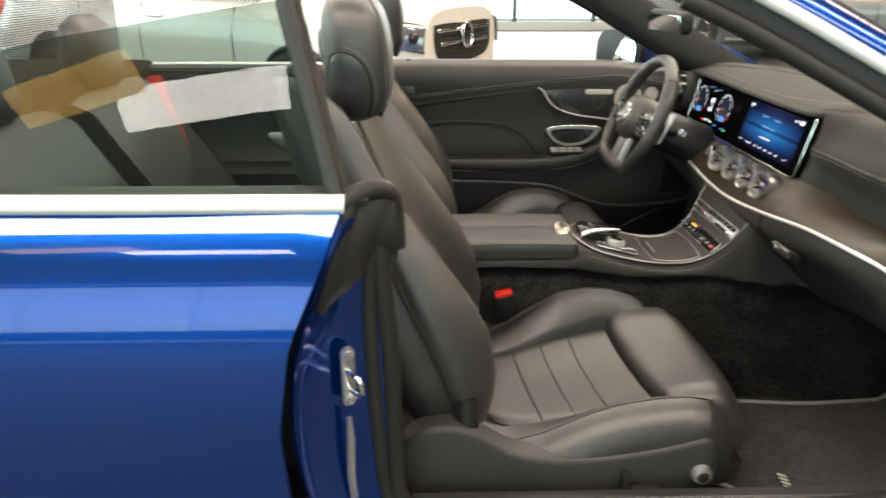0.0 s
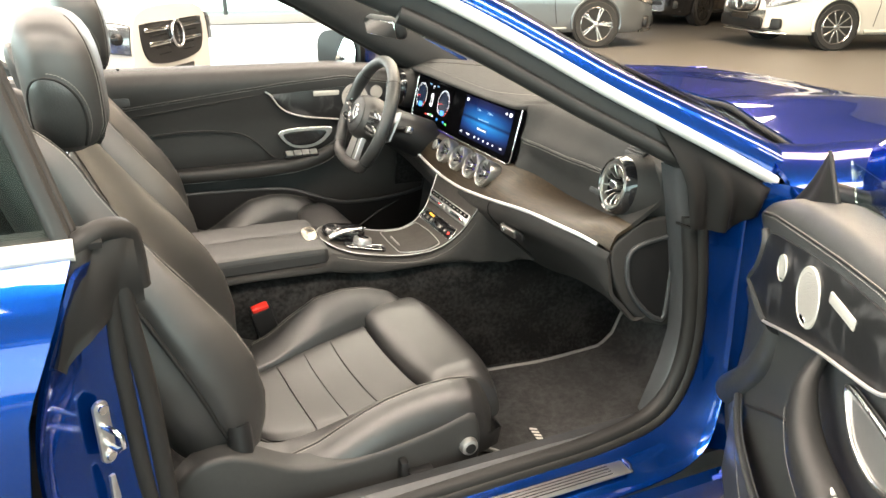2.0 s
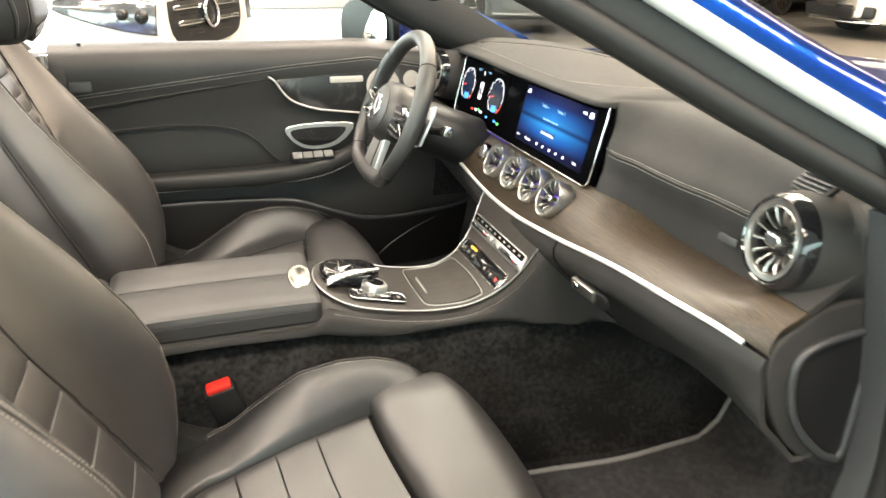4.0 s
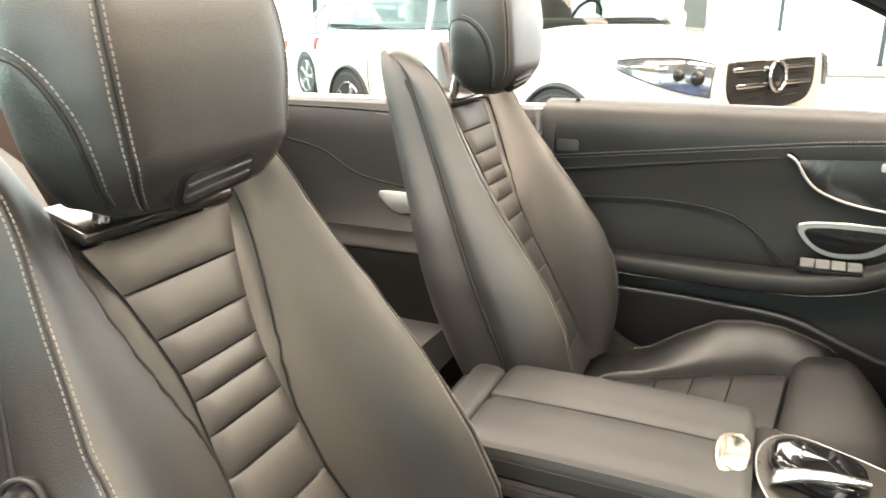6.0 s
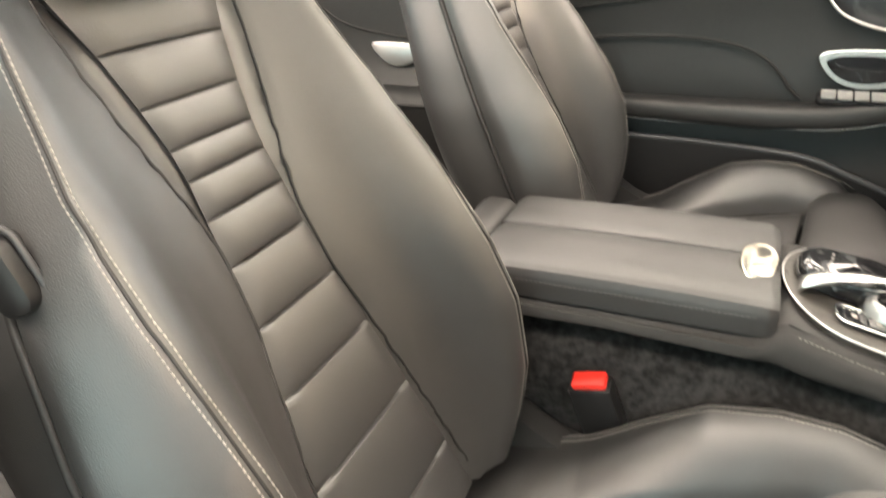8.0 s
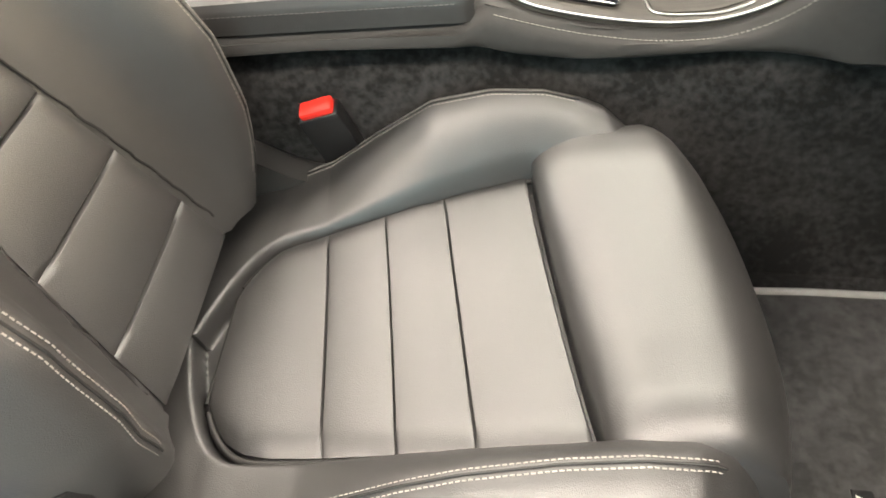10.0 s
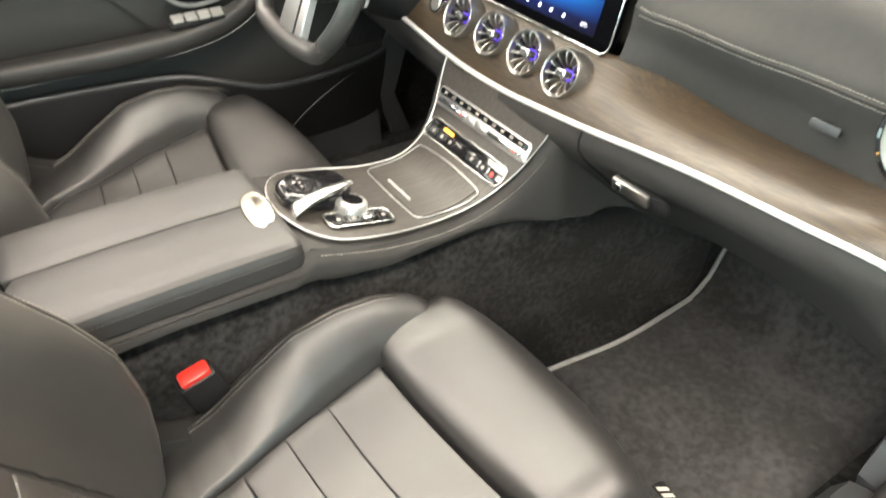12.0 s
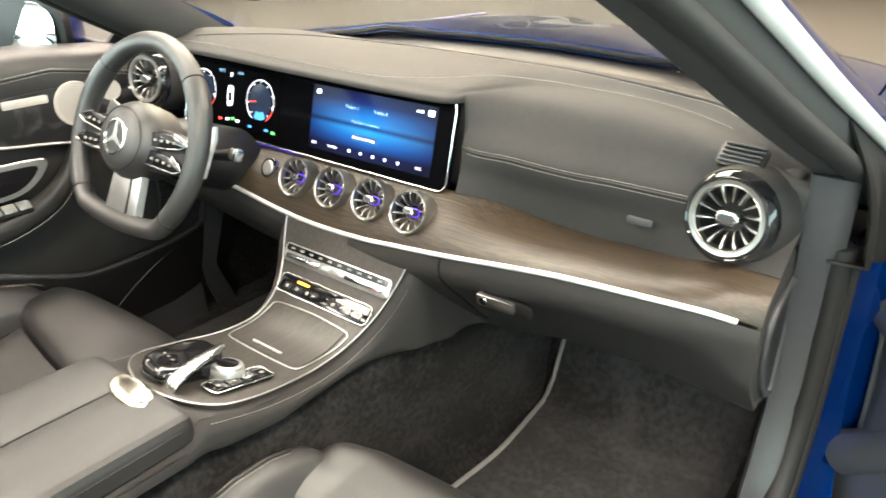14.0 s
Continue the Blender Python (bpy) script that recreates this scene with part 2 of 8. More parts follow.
def clear(name, colour=(0.95, 1, 0.98), rough=0.0):
    """Thin clear glass: mostly see-through with a mirror-like skin."""
    m = bpy.data.materials.new(name)
    m.use_nodes = True
    nt = m.node_tree
    out = nt.nodes["Material Output"]
    tr = nt.nodes.new("ShaderNodeBsdfTransparent")
    tr.inputs[0].default_value = (*colour, 1)
    gl = nt.nodes.new("ShaderNodeBsdfGlossy")
    gl.inputs["Roughness"].default_value = rough
    fr = nt.nodes.new("ShaderNodeLayerWeight")
    fr.inputs[0].default_value = 0.5
    steep = nt.nodes.new("ShaderNodeMath")
    steep.operation, steep.inputs[1].default_value = "POWER", 4.5
    share = nt.nodes.new("ShaderNodeMath")
    share.operation, share.inputs[1].default_value, share.inputs[2].default_value = "MULTIPLY_ADD", 0.75, 0.03
    nt.links.new(fr.outputs["Facing"], steep.inputs[0])
    nt.links.new(steep.outputs[0], share.inputs[0])
    mx = nt.nodes.new("ShaderNodeMixShader")
    nt.links.new(share.outputs[0], mx.inputs[0])
    nt.links.new(tr.outputs[0], mx.inputs[1])
    nt.links.new(gl.outputs[0], mx.inputs[2])
    nt.links.new(mx.outputs[0], out.inputs[0])
    return m


def veneer(name, dark, light, rough=0.35, scale=3.0, stretch=(1, 18, 18), rot=(0, 0, 0), span=(0.38, 0.64)):
    """Open-pore wood: long figure with fine pores."""
    m = material(name, dark, rough, bump=0.08, bump_scale=300)
    nt = m.node_tree
    b = nt.nodes["Principled BSDF"]
    co = nt.nodes.new("ShaderNodeTexCoord")
    mp = nt.nodes.new("ShaderNodeMapping")
    mp.inputs["Scale"].default_value = stretch
    mp.inputs["Rotation"].default_value = [radians(a) for a in rot]
    nz = nt.nodes.new("ShaderNodeTexNoise")
    nz.inputs["Scale"].default_value, nz.inputs["Detail"].default_value, nz.inputs["Distortion"].default_value = scale, 8, 0.7
    ramp = nt.nodes.new("ShaderNodeValToRGB")
    ramp.color_ramp.elements[0].position, ramp.color_ramp.elements[1].position = span
    ramp.color_ramp.elements[0].color = (*dark, 1)
    ramp.color_ramp.elements[1].color = (*light, 1)
    nt.links.new(co.outputs["Object"], mp.inputs[0])
    nt.links.new(mp.outputs[0], nz.inputs["Vector"])
    nt.links.new(nz.outputs["Fac"], ramp.inputs[0])
    nt.links.new(ramp.outputs[0], b.inputs["Base Color"])
    return m


LEATHER = material("black_leather", (0.0178, 0.0174, 0.0171), 0.46, bump=0.20, bump_scale=900, vary=0.22, vary_scale=5, spec=1.0, grain="pebble")
LEATHER_COARSE = material("grained_leather", (0.018, 0.0195, 0.0195), 0.42, bump=0.28, bump_scale=330, vary=0.15, spec=0.8, grain="pebble")
DASH_SKIN = material("dash_skin", (0.0285, 0.0278, 0.0270), 0.60, bump=0.25, bump_scale=1100, vary=0.15, spec=0.22, grain="pebble")
DOOR_SKIN = material("door_skin_leather", (0.0180, 0.0178, 0.0174), 0.45, bump=0.25, bump_scale=1100, vary=0.15, spec=0.45, grain="pebble")
# lighter copy of the door skin, for window light falling on the open door
DOOR_SKIN_LIT = material("door_card_plastic", (0.034, 0.0355, 0.0355), 0.48, bump=0.25, bump_scale=1000, vary=0.12, spec=0.5, grain="pebble")
ARMREST = material("armrest_leather", (0.0215, 0.0212, 0.0210), 0.50, bump=0.2, bump_scale=1000, vary=0.2, vary_scale=7, spec=0.62, grain="pebble")
SEAT_PLASTIC = material("seat_base_plastic", (0.026, 0.026, 0.0255), 0.5, bump=0.25, bump_scale=700, vary=0.15, spec=0.45)
PLASTIC = material("black_plastic", (0.010, 0.010, 0.0105), 0.42, bump=0.15, bump_scale=1400, spec=0.4)
PLASTIC_GREY = material("dark_grey_plastic", (0.036, 0.038, 0.040), 0.42, bump=0.15, bump_scale=1400, spec=0.5)
PLASTIC_SHINE = material("shiny_black_plastic", (0.022, 0.020, 0.018), 0.2, vary=0.1, spec=0.8)
RUBBER = material("black_rubber", (0.014, 0.0135, 0.013), 0.55, bump=0.1, bump_scale=300, spec=0.35)
SCREEN_BLACK = material("screen_black_glass", (0.002, 0.002, 0.0025), 0.08, spec=0.03, rough_vary=0.02)
SCREEN_BLACK.node_tree.nodes["Principled BSDF"].inputs["IOR"].default_value = 1.10
GLOSS_BLACK = material("gloss_black", (0.008, 0.008, 0.009), 0.06, coat=0.6, rough_vary=0.03)
CARPET = material("black_carpet", (0.0155, 0.0155, 0.0155), 0.95, bump=0.9, bump_scale=700, vary=0.85, vary_scale=7, sheen=0.12, spec=0.03)
MAT_PILE = material("mat_pile", (0.040, 0.0400, 0.0402), 0.95, bump=0.9, bump_scale=900, vary=0.5, vary_scale=5, sheen=0.15, spec=0.03)
for _m, _lo, _hi in ((CARPET, 0.009, 0.030), (MAT_PILE, 0.026, 0.052)):
    # brushed pile: streaky patches that lie one way or the other
    _n = _m.node_tree.nodes
    _r, _t = next(n for n in _n if n.type == "VALTORGB"), next(n for n in _n if n.type == "TEX_NOISE")
    _t.inputs["Scale"].default_value, _t.inputs["Detail"].default_value = 5.5, 1.5
    _t.inputs["Distortion"].default_value, _t.inputs["Roughness"].default_value = 1.2, 0.5
    _r.color_ramp.elements[0].position, _r.color_ramp.elements[1].position = 0.42, 0.62
    _r.color_ramp.elements[0].color, _r.color_ramp.elements[1].color = (_lo, _lo, _lo, 1), (_hi, _hi, _hi * 1.01, 1)
BOOT = material("soft_black_rubber", (0.0075, 0.0072, 0.0068), 0.62, bump=0.25, bump_scale=500, vary=0.25, vary_scale=12, spec=0.22)
PIPING = material("grey_piping", (0.26, 0.26, 0.25), 0.6, bump=0.4, bump_scale=800)
THREAD = material("pale_thread", (0.24, 0.225, 0.205), 0.6)
THREAD_DARK = material("grey_thread", (0.075, 0.072, 0.068), 0.6)
SILVER = material("silver_trim", (0.62, 0.62, 0.60), 0.24, metal=1.0, vary=0.05)
VENT_METAL = material("brushed_vent_metal", (0.44, 0.43, 0.41), 0.30, metal=1.0, vary=0.12, vary_scale=40)
CHROME = material("chrome", (0.80, 0.80, 0.80), 0.08, metal=1.0, vary=0.03, rough_vary=0.03)
STRIP = material("white_metal_strip", (0.78, 0.77, 0.74), 0.42, metal=0.35, vary=0.03)
HOOD_CLOTH = material("brown_black_cloth", (0.050, 0.040, 0.034), 0.85, vary=0.2, vary_scale=9, bump=0.6, bump_scale=800, spec=0.1)
BRIGHT = material("bright_strip_metal", (0.60, 0.57, 0.55), 0.38, metal=0.6, vary=0.04)
GRILLE_METAL = material("perforated_grille_metal", (0.52, 0.50, 0.46), 0.42, metal=0.35, vary=0.06)
EMBLEM_METAL = material("bright_faceted_metal", (0.40, 0.375, 0.32), 0.26, metal=1.0, vary=0.5, vary_scale=30)
SATIN = material("satin_silver", (0.55, 0.55, 0.54), 0.34, metal=0.9, vary=0.06)
WOOD = veneer("open_pore_wood", (0.018, 0.0130, 0.0082), (0.052, 0.036, 0.0205), 0.46, 6.0, (55, 1.0, 55))
ASH = veneer("black_ash_wood", (0.012, 0.0125, 0.013), (0.055, 0.055, 0.056), 0.34, 5.0, (3, 3, 1.0), (20, 30, 0), (0.52, 0.66))
CONSOLE_WOOD = veneer("console_wood", (0.025, 0.0225, 0.020), (0.040, 0.036, 0.031), 0.42, 4.0, (1.4, 40, 40))
_n = ASH.node_tree.nodes
_g = [n for n in _n if n.type == "TEX_NOISE"][0]
_r = [n for n in _n if n.type == "VALTORGB"][0]
_w = _n.new("ShaderNodeMath")
_w.operation, _w.inputs[1].default_value = "MULTIPLY", 13.0
_p = _n.new("ShaderNodeMath")
_p.operation, _p.inputs[1].default_value = "PINGPONG", 0.5
ASH.node_tree.links.new(_g.outputs["Fac"], _w.inputs[0])
ASH.node_tree.links.new(_w.outputs[0], _p.inputs[0])
ASH.node_tree.links.new(_p.outputs[0], _r.inputs[0])
_r.color_ramp.elements[0].position, _r.color_ramp.elements[0].color = 0.0, (0.062, 0.062, 0.063, 1)
_r.color_ramp.elements[1].position, _r.color_ramp.elements[1].color = 0.16, (0.013, 0.0135, 0.014, 1)
BLUE = material("blue_metallic_paint", (0.0, 0.040, 0.24), 0.26, metal=0.8, coat=1.0, vary=0.03, rough_vary=0.03, spec=0.1)
BLUE.node_tree.nodes["Principled BSDF"].inputs["Specular Tint"].default_value = (0.03, 0.12, 0.55, 1)
WHITE_PAINT = material("white_paint", (0.55, 0.535, 0.49), 0.3, coat=1.0, vary=0.02)
SILVER_PAINT = material("silver_paint", (0.15, 0.165, 0.175), 0.3, metal=0.6, coat=1.0, vary=0.03)
BLACK_PAINT = material("black_paint", (0.012, 0.012, 0.013), 0.25, coat=1.0, vary=0.03)
GLASS = clear("window_glass", (0.86, 0.96, 0.92))
SCREEN_GLASS = clear("windscreen_glass", (0.95, 0.98, 0.97))
QUARTER_GLASS = clear("tinted_side_glass", (0.58, 0.65, 0.63))
CAR_GLASS = clear("car_window_glass", (0.62, 0.70, 0.68))
DARK_GLASS = material("tinted_glass", (0.02, 0.025, 0.025), 0.04, coat=0.5, rough_vary=0.02)
LENS = material("lamp_lens", (0.22, 0.225, 0.23), 0.10, metal=0.7, coat=0.8, vary=0.8, vary_scale=14)
RED = material("red_plastic", (0.75, 0.03, 0.02), 0.35, spec=0.6)
BRASS = material("brass_peg", (0.42, 0.33, 0.14), 0.4, metal=0.7)
MIRROR = material("mirror_glass", (0.9, 0.92, 0.92), 0.01, metal=1.0, vary=0.0, rough_vary=0.01)
TYRE = material("tyre_rubber", (0.02, 0.02, 0.02), 0.75, bump=0.5, bump_scale=90)
RIM = material("alloy_rim", (0.5, 0.5, 0.5), 0.25, metal=0.9)
DARK_RIM = material("dark_rim", (0.03, 0.03, 0.03), 0.25, metal=0.6)
FLOOR = material("showroom_floor", (0.104, 0.101, 0.097), 0.42, vary=0.2, vary_scale=1.2, bump=0.03, bump_scale=60, spec=0.3)
WALL = material("white_wall", (0.78, 0.78, 0.76), 0.8, vary=0.04, vary_scale=1.5, bump=0.1, bump_scale=120)
PILLAR_TRIM = material("pillar_cloth", (0.030, 0.030, 0.030), 0.68, vary=0.15, bump=0.3, bump_scale=900, spec=0.35)
# brown stands in for warm light, so leather and bonnet reflect a warm tone
WARM_BOUNCE_WALL = material("brown_wall", (0.28, 0.225, 0.17), 0.8, vary=0.05, vary_scale=1.5, bump=0.1, bump_scale=120)
CEILING = material("ceiling_panel", (0.30, 0.295, 0.28), 0.8, vary=0.06, vary_scale=1.5)
COLUMN = material("grey_column", (0.10, 0.125, 0.125), 0.5, vary=0.08)
NET = material("net_cloth", (0.03, 0.03, 0.03), 0.8)
SEATBELT_RED = material("red_belt", (0.55, 0.02, 0.02), 0.7, bump=0.5, bump_scale=900)
DAYLIGHT = glow("bright_daylight", (0.95, 0.99, 1.0), 3.0)
SIGN_YELLOW = glow("lit_yellow_sign", (1.0, 0.60, 0.16), 6.0)

ICON = glow("lit_icon", (0.85, 0.92, 1.0), 2.2)
RED_LIT = glow("lit_red", (1.0, 0.06, 0.04), 1.9)
GREEN_LIT = glow("lit_green", (0.1, 0.9, 0.15), 1.7)
BLUE_LIT = glow("lit_blue", (0.05, 0.30, 0.9), 1.5)
BUTTON_LIT = glow("lit_button", (0.01, 0.10, 0.28), 1.0)
DIAL_BLUE = glow("dial_blue", (0.004, 0.03, 0.10), 0.3)
VIOLET_DIM = glow("ambient_violet_strip", (0.10, 0.04, 1.0), 0.35)
DIM_LIT = glow("lit_dim", (0.25, 0.55, 0.85), 1.2)
AMBER_LIT = glow("lit_amber", (1.0, 0.45, 0.05), 2.0)
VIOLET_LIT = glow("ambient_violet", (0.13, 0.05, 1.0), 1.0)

# ---- showroom ----
X0, X1, Y0, Y1, ROOF = -11.0, 17.0, -10.5, 16.0, 4.6


def slab(name, a, b, mat, label, bevel=0.0):
    c = [(p + q) / 2 for p, q in zip(a, b)]
    d = [abs(q - p) for p, q in zip(a, b)]
    return tagged(part(name, box_bm(*c, *d, bevel), mat, None, smooth=0), label, name.split("_")[0], kind="structure")


slab("ground", (-60, -60, -0.3), (60, 60, -0.004), FLOOR, "pale concrete ground around the showroom")
slab("floor", (X0, Y0, -0.004), (X1, Y1, 0.0), FLOOR, "polished warm grey showroom floor")
slab("ceiling", (X0, Y0, ROOF), (X1, Y1, ROOF + 0.2), CEILING, "grey showroom ceiling with long light panels")


def window_wall(name, a, b, n, label):
    """A wall of tall panes between a parapet and a lintel, from a to b on plan."""
    p, q = Vector((*a, 0)), Vector((*b, 0))
    d = (q - p).normalized()
    m = Matrix(((d.x, -d.y, 0, p.x), (d.y, d.x, 0, p.y), (0, 0, 1, 0), (0, 0, 0, 1)))
    L = (q - p).length
    w = thing(name, label, "window", kind="structure")
    part("window_sill", box_bm(L / 2, 0, 0.1, L, 0.2, 0.2, 0.01, 1, m), WALL, w, smooth=0)
    part("lintel", box_bm(L / 2, 0, ROOF - 0.2, L, 0.25, 0.4, 0.01, 1, m), WALL, w, smooth=0)
    for k in range(n + 1):
        part("window_frame", box_bm(L * k / n, 0, ROOF / 2 - 0.1, 0.09, 0.14, ROOF - 0.6, 0.008, 1, m), COLUMN, w, smooth=0)
    for k in range(n):
        g = part("pane", box_bm(L * (k + 0.5) / n, 0.0, ROOF / 2 - 0.1, L / n - 0.09, 0.012, ROOF - 0.6, 0, 1, m), GLASS, w, smooth=0)
        g.visible_shadow = False
    return w


window_wall("window_1", (X0, Y1), (6.0, Y1), 9, "tall glazed showroom front with grey frames")
window_wall("window_2", (X0, Y0), (X0, Y1), 9, "tall glazed showroom side with grey frames")
# added out of view: blocks sky so the bonnet mirrors a dim brown
slab("wall_north", (6.05, Y1, 0), (X1 + 0.25, Y1 + 0.25, ROOF), WARM_BOUNCE_WALL, "plain brown showroom wall beside the glazing")
slab("wall_east", (X1, Y0, 0), (X1 + 0.25, Y1, ROOF), WARM_BOUNCE_WALL, "plain brown showroom wall")
window_wall("window_3", (X1, Y0), (X0, Y0), 11, "tall glazed showroom back with grey frames")

tagged(part("backdrop", box_bm(-6.0, 21.0, 2.5, 30.0, 0.1, 5.6, 0, 1), DAYLIGHT, None, smooth=0), "bright hazy daylight outside the glazing", "backdrop", kind="structure")
# lit yellow hanging sign by the entrance
sign = thing("hanging_sign", "lit plain yellow sign board hung under the ceiling", "sign", (-2.7, -3.9, 4.3))
part("board", box_bm(0, 0, 0, 1.1, 0.42, 0.05, 0.01, 2, pose(0, 0, 0, 0, 0, 12)), SIGN_YELLOW, sign, smooth=0)
for dx in (-0.4, 0.4):
    tube("rod", [(dx, 0.21 * dx, 0.02), (dx, 0.21 * dx, 0.30)], 0.008, PLASTIC, sign)
# square columns in front of the glazing
for x, y, w in ((-0.70, 9.6, 0.30), (9.0, 14.8, 0.45), (-6.5, 14.8, 0.45), (14.5, 14.8, 0.45)):
    c = tagged(part("column", box_bm(x, y, ROOF / 2, w, w, ROOF - 0.002, 0.012, 2), COLUMN, None, smooth=0), "square grey showroom column", "column", kind="structure")

# ---- blue convertible: body ----
car = thing("convertible_car", "metallic blue two-door convertible with its roof folded away", "car")
PROF = [(0.80, 0.957), (0.825, 0.935), (0.848, 0.90), (0.868, 0.85), (0.884, 0.78), (0.893, 0.70), (0.896, 0.60), (0.892, 0.50), (0.885, 0.40), (0.872, 0.30), (0.84, 0.22)]
PROF_Z = [p[1] for p in PROF][::-1]
PROF_Y = [p[0] for p in PROF][::-1]


def half_width(x, z):
    y = float(np.interp(z, PROF_Z, PROF_Y))
    out = max(0.0, abs(x - 0.15) - 1.35) / 1.15
    return y * (1 - 0.16 * out**2.2)


def side_panel(name, xs_of_z, zs, sign, mat, arch=None, label=""):
    rows = []
    for z in zs:
        row = []
        for x in xs_of_z(z):
            zz = z
            if arch and abs(x - arch) < 0.365:
                zz = max(z, 0.335 + math.sqrt(0.365**2 - (x - arch) ** 2))
            row.append((x, sign * half_width(x, zz), zz))
        rows.append(row)
    return sheet(name, rows, mat, car, 0.012, label)


def b_edge(z):
    return float(np.interp(z, [0.22, 0.3, 0.5, 0.65, 0.79, 0.89, 0.957], [-0.13, -0.15, -0.205, -0.215, -0.195, -0.15, -0.122]))


ZS = [float(z) for z in spl([(p[1], 0, 0) for p in PROF], 26)[:, 0]]
for sgn in (-1, 1):
    side_panel("rear_quarter_panel", lambda z: np.linspace(b_edge(z), -2.3, 44), ZS, sgn, BLUE, -1.25)
    side_panel("front_fender", lambda z: np.linspace(1.105 if z > 0.33 else 1.04, 2.38, 30), [z for z in ZS if z < 0.90], sgn, BLUE, 1.62)
    tube("belt_trim", spl([(-0.118, sgn * 0.795, 0.971), (-0.5, sgn * 0.802, 0.974), (-1.0, sgn * 0.79, 0.975), (-1.45, sgn * 0.74, 0.972)], 24), 0.019, STRIP, car, "bright belt line trim", 10, flat=0.75)
side_panel("door_skin", lambda z: np.linspace(b_edge(z), 1.10, 16), ZS, 1, BLUE)
# rear deck, tail and nose
deck = []
for x in np.linspace(-1.15, -2.28, 14):
    w = half_width(x, 0.957)
    deck.append([(x, y, 0.955 + 0.03 * (1 - (y / w) ** 2) - 0.10 * max(0, (-x - 1.7) / 0.6) ** 2) for y in np.linspace(-w, w, 18)])
sheet("boot_lid", deck, BLUE, car, 0.012)
for x0, n in ((-2.3, "rear_bumper"), (2.38, "front_bumper")):
    rows = []
    for z in np.linspace(0.22, 0.86 if x0 > 0 else 0.87, 10):
        w = half_width(x0, z)
        s = 1 if x0 > 0 else -1
        rows.append([(x0 + s * (0.16 * (1 - (y / w) ** 2) - 0.10 * ((z - 0.5) / 0.35) ** 2 + 0.02), y, z) for y in np.linspace(-w, w, 18)])
    sheet(n, rows, BLUE, car, 0.012)


# bonnet
def bonnet_z(x, y):
    u = (x - 1.25) / 1.15
    ridge = 0.012 * math.exp(-((abs(y) - 0.40 + 0.10 * u) / 0.07) ** 2)
    return 1.003 - 0.034 * u - 0.075 * max(u, 0) ** 3 - 0.040 * (abs(y) / 0.69) ** 2.4 + ridge


rows = []
for k in np.linspace(0, 1, 22):
    row = []
    for y in np.linspace(-0.69, 0.69, 30):
        xr = 1.42 - 0.28 * y * y
        xf = 2.44 - 0.25 * (y / 0.69) ** 2
        x = xr + (xf - xr) * k
        row.append((x, y * (1 - 0.10 * k**2), bonnet_z(x, y)))
    rows.append(row)
bonnet = sheet("bonnet", rows, BLUE, car, 0.02)
# black tube for the shade in the gap behind the bonnet; hides its blue edge
tube("bonnet_seal", [(p[0] - 0.004, p[1], p[2] - 0.011) for p in rows[0]], 0.007, BOOT, bonnet)
for sgn in (-1, 1):
    rows = []
    for x in np.r_[np.linspace(1.119, 1.42, 10), np.linspace(1.48, 2.36, 15)]:
        u = max(0, (x - 1.25) / 1.15)
        yi = 0.694 * (1 - 0.10 * max(0, (x - 1.3) / 1.1) ** 2)
        yo = half_width(x, 0.895)
        rows.append([(x, sgn * (yi + (yo - yi) * k), z - 0.034 * u - 0.075 * u**3 + 0.028 * max(0, 1 - (x - 1.11) / 0.24) ** 2 * (1 - k)) for k, z in ((0, 0.945), (0.02, 0.957), (0.25, 0.956), (0.5, 0.948), (0.75, 0.930), (0.92, 0.908), (1.0, 0.890))])
    sheet("fender_top", rows, BLUE, car, 0.01)
cowl = [[(x, y, min(0.925 + 0.03 * (1 - (y / 0.76) ** 2) + 0.012 * k, bonnet_z(x, y) - 0.021)) for y in np.linspace(-0.69, 0.69, 16) for x in [1.18 - 0.29 * y * y + 0.145 * k]] for k in range(3)]
cowl.append([(p[0] + 0.02, p[1], bonnet_z(p[0], p[1]) - 0.021) for p in cowl[2]])
sheet("cowl_panel", cowl, PLASTIC, car, 0.01)

# doorway: inner line of the seal and outer line of the painted band, on x and z
SEAL = [(0.957, 0.865), (0.962, 0.83), (0.985, 0.72), (0.998, 0.59), (0.978, 0.48), (0.92, 0.41), (0.776, 0.378), (0.57, 0.37), (0.40, 0.366), (0.15, 0.362), (0.0, 0.37), (-0.052, 0.42), (-0.058, 0.53), (-0.062, 0.70), (-0.072, 0.84), (-0.075, 0.955)]
BAND = [(1.068, 0.785, 0.875), (1.070, 0.785, 0.82), (1.076, 0.787, 0.70), (1.082, 0.792, 0.56), (1.068, 0.806, 0.43), (1.01, 0.830, 0.335), (0.87, 0.842, 0.305), (0.57, 0.842, 0.30), (0.40, 0.842, 0.298), (0.15, 0.842, 0.294), (-0.05, 0.842, 0.296), (-0.14, 0.842, 0.36), (-0.195, 0.842, 0.5), (-0.21, 0.842, 0.66), (-0.185, 0.842, 0.80), (-0.125, 0.842, 0.95)]
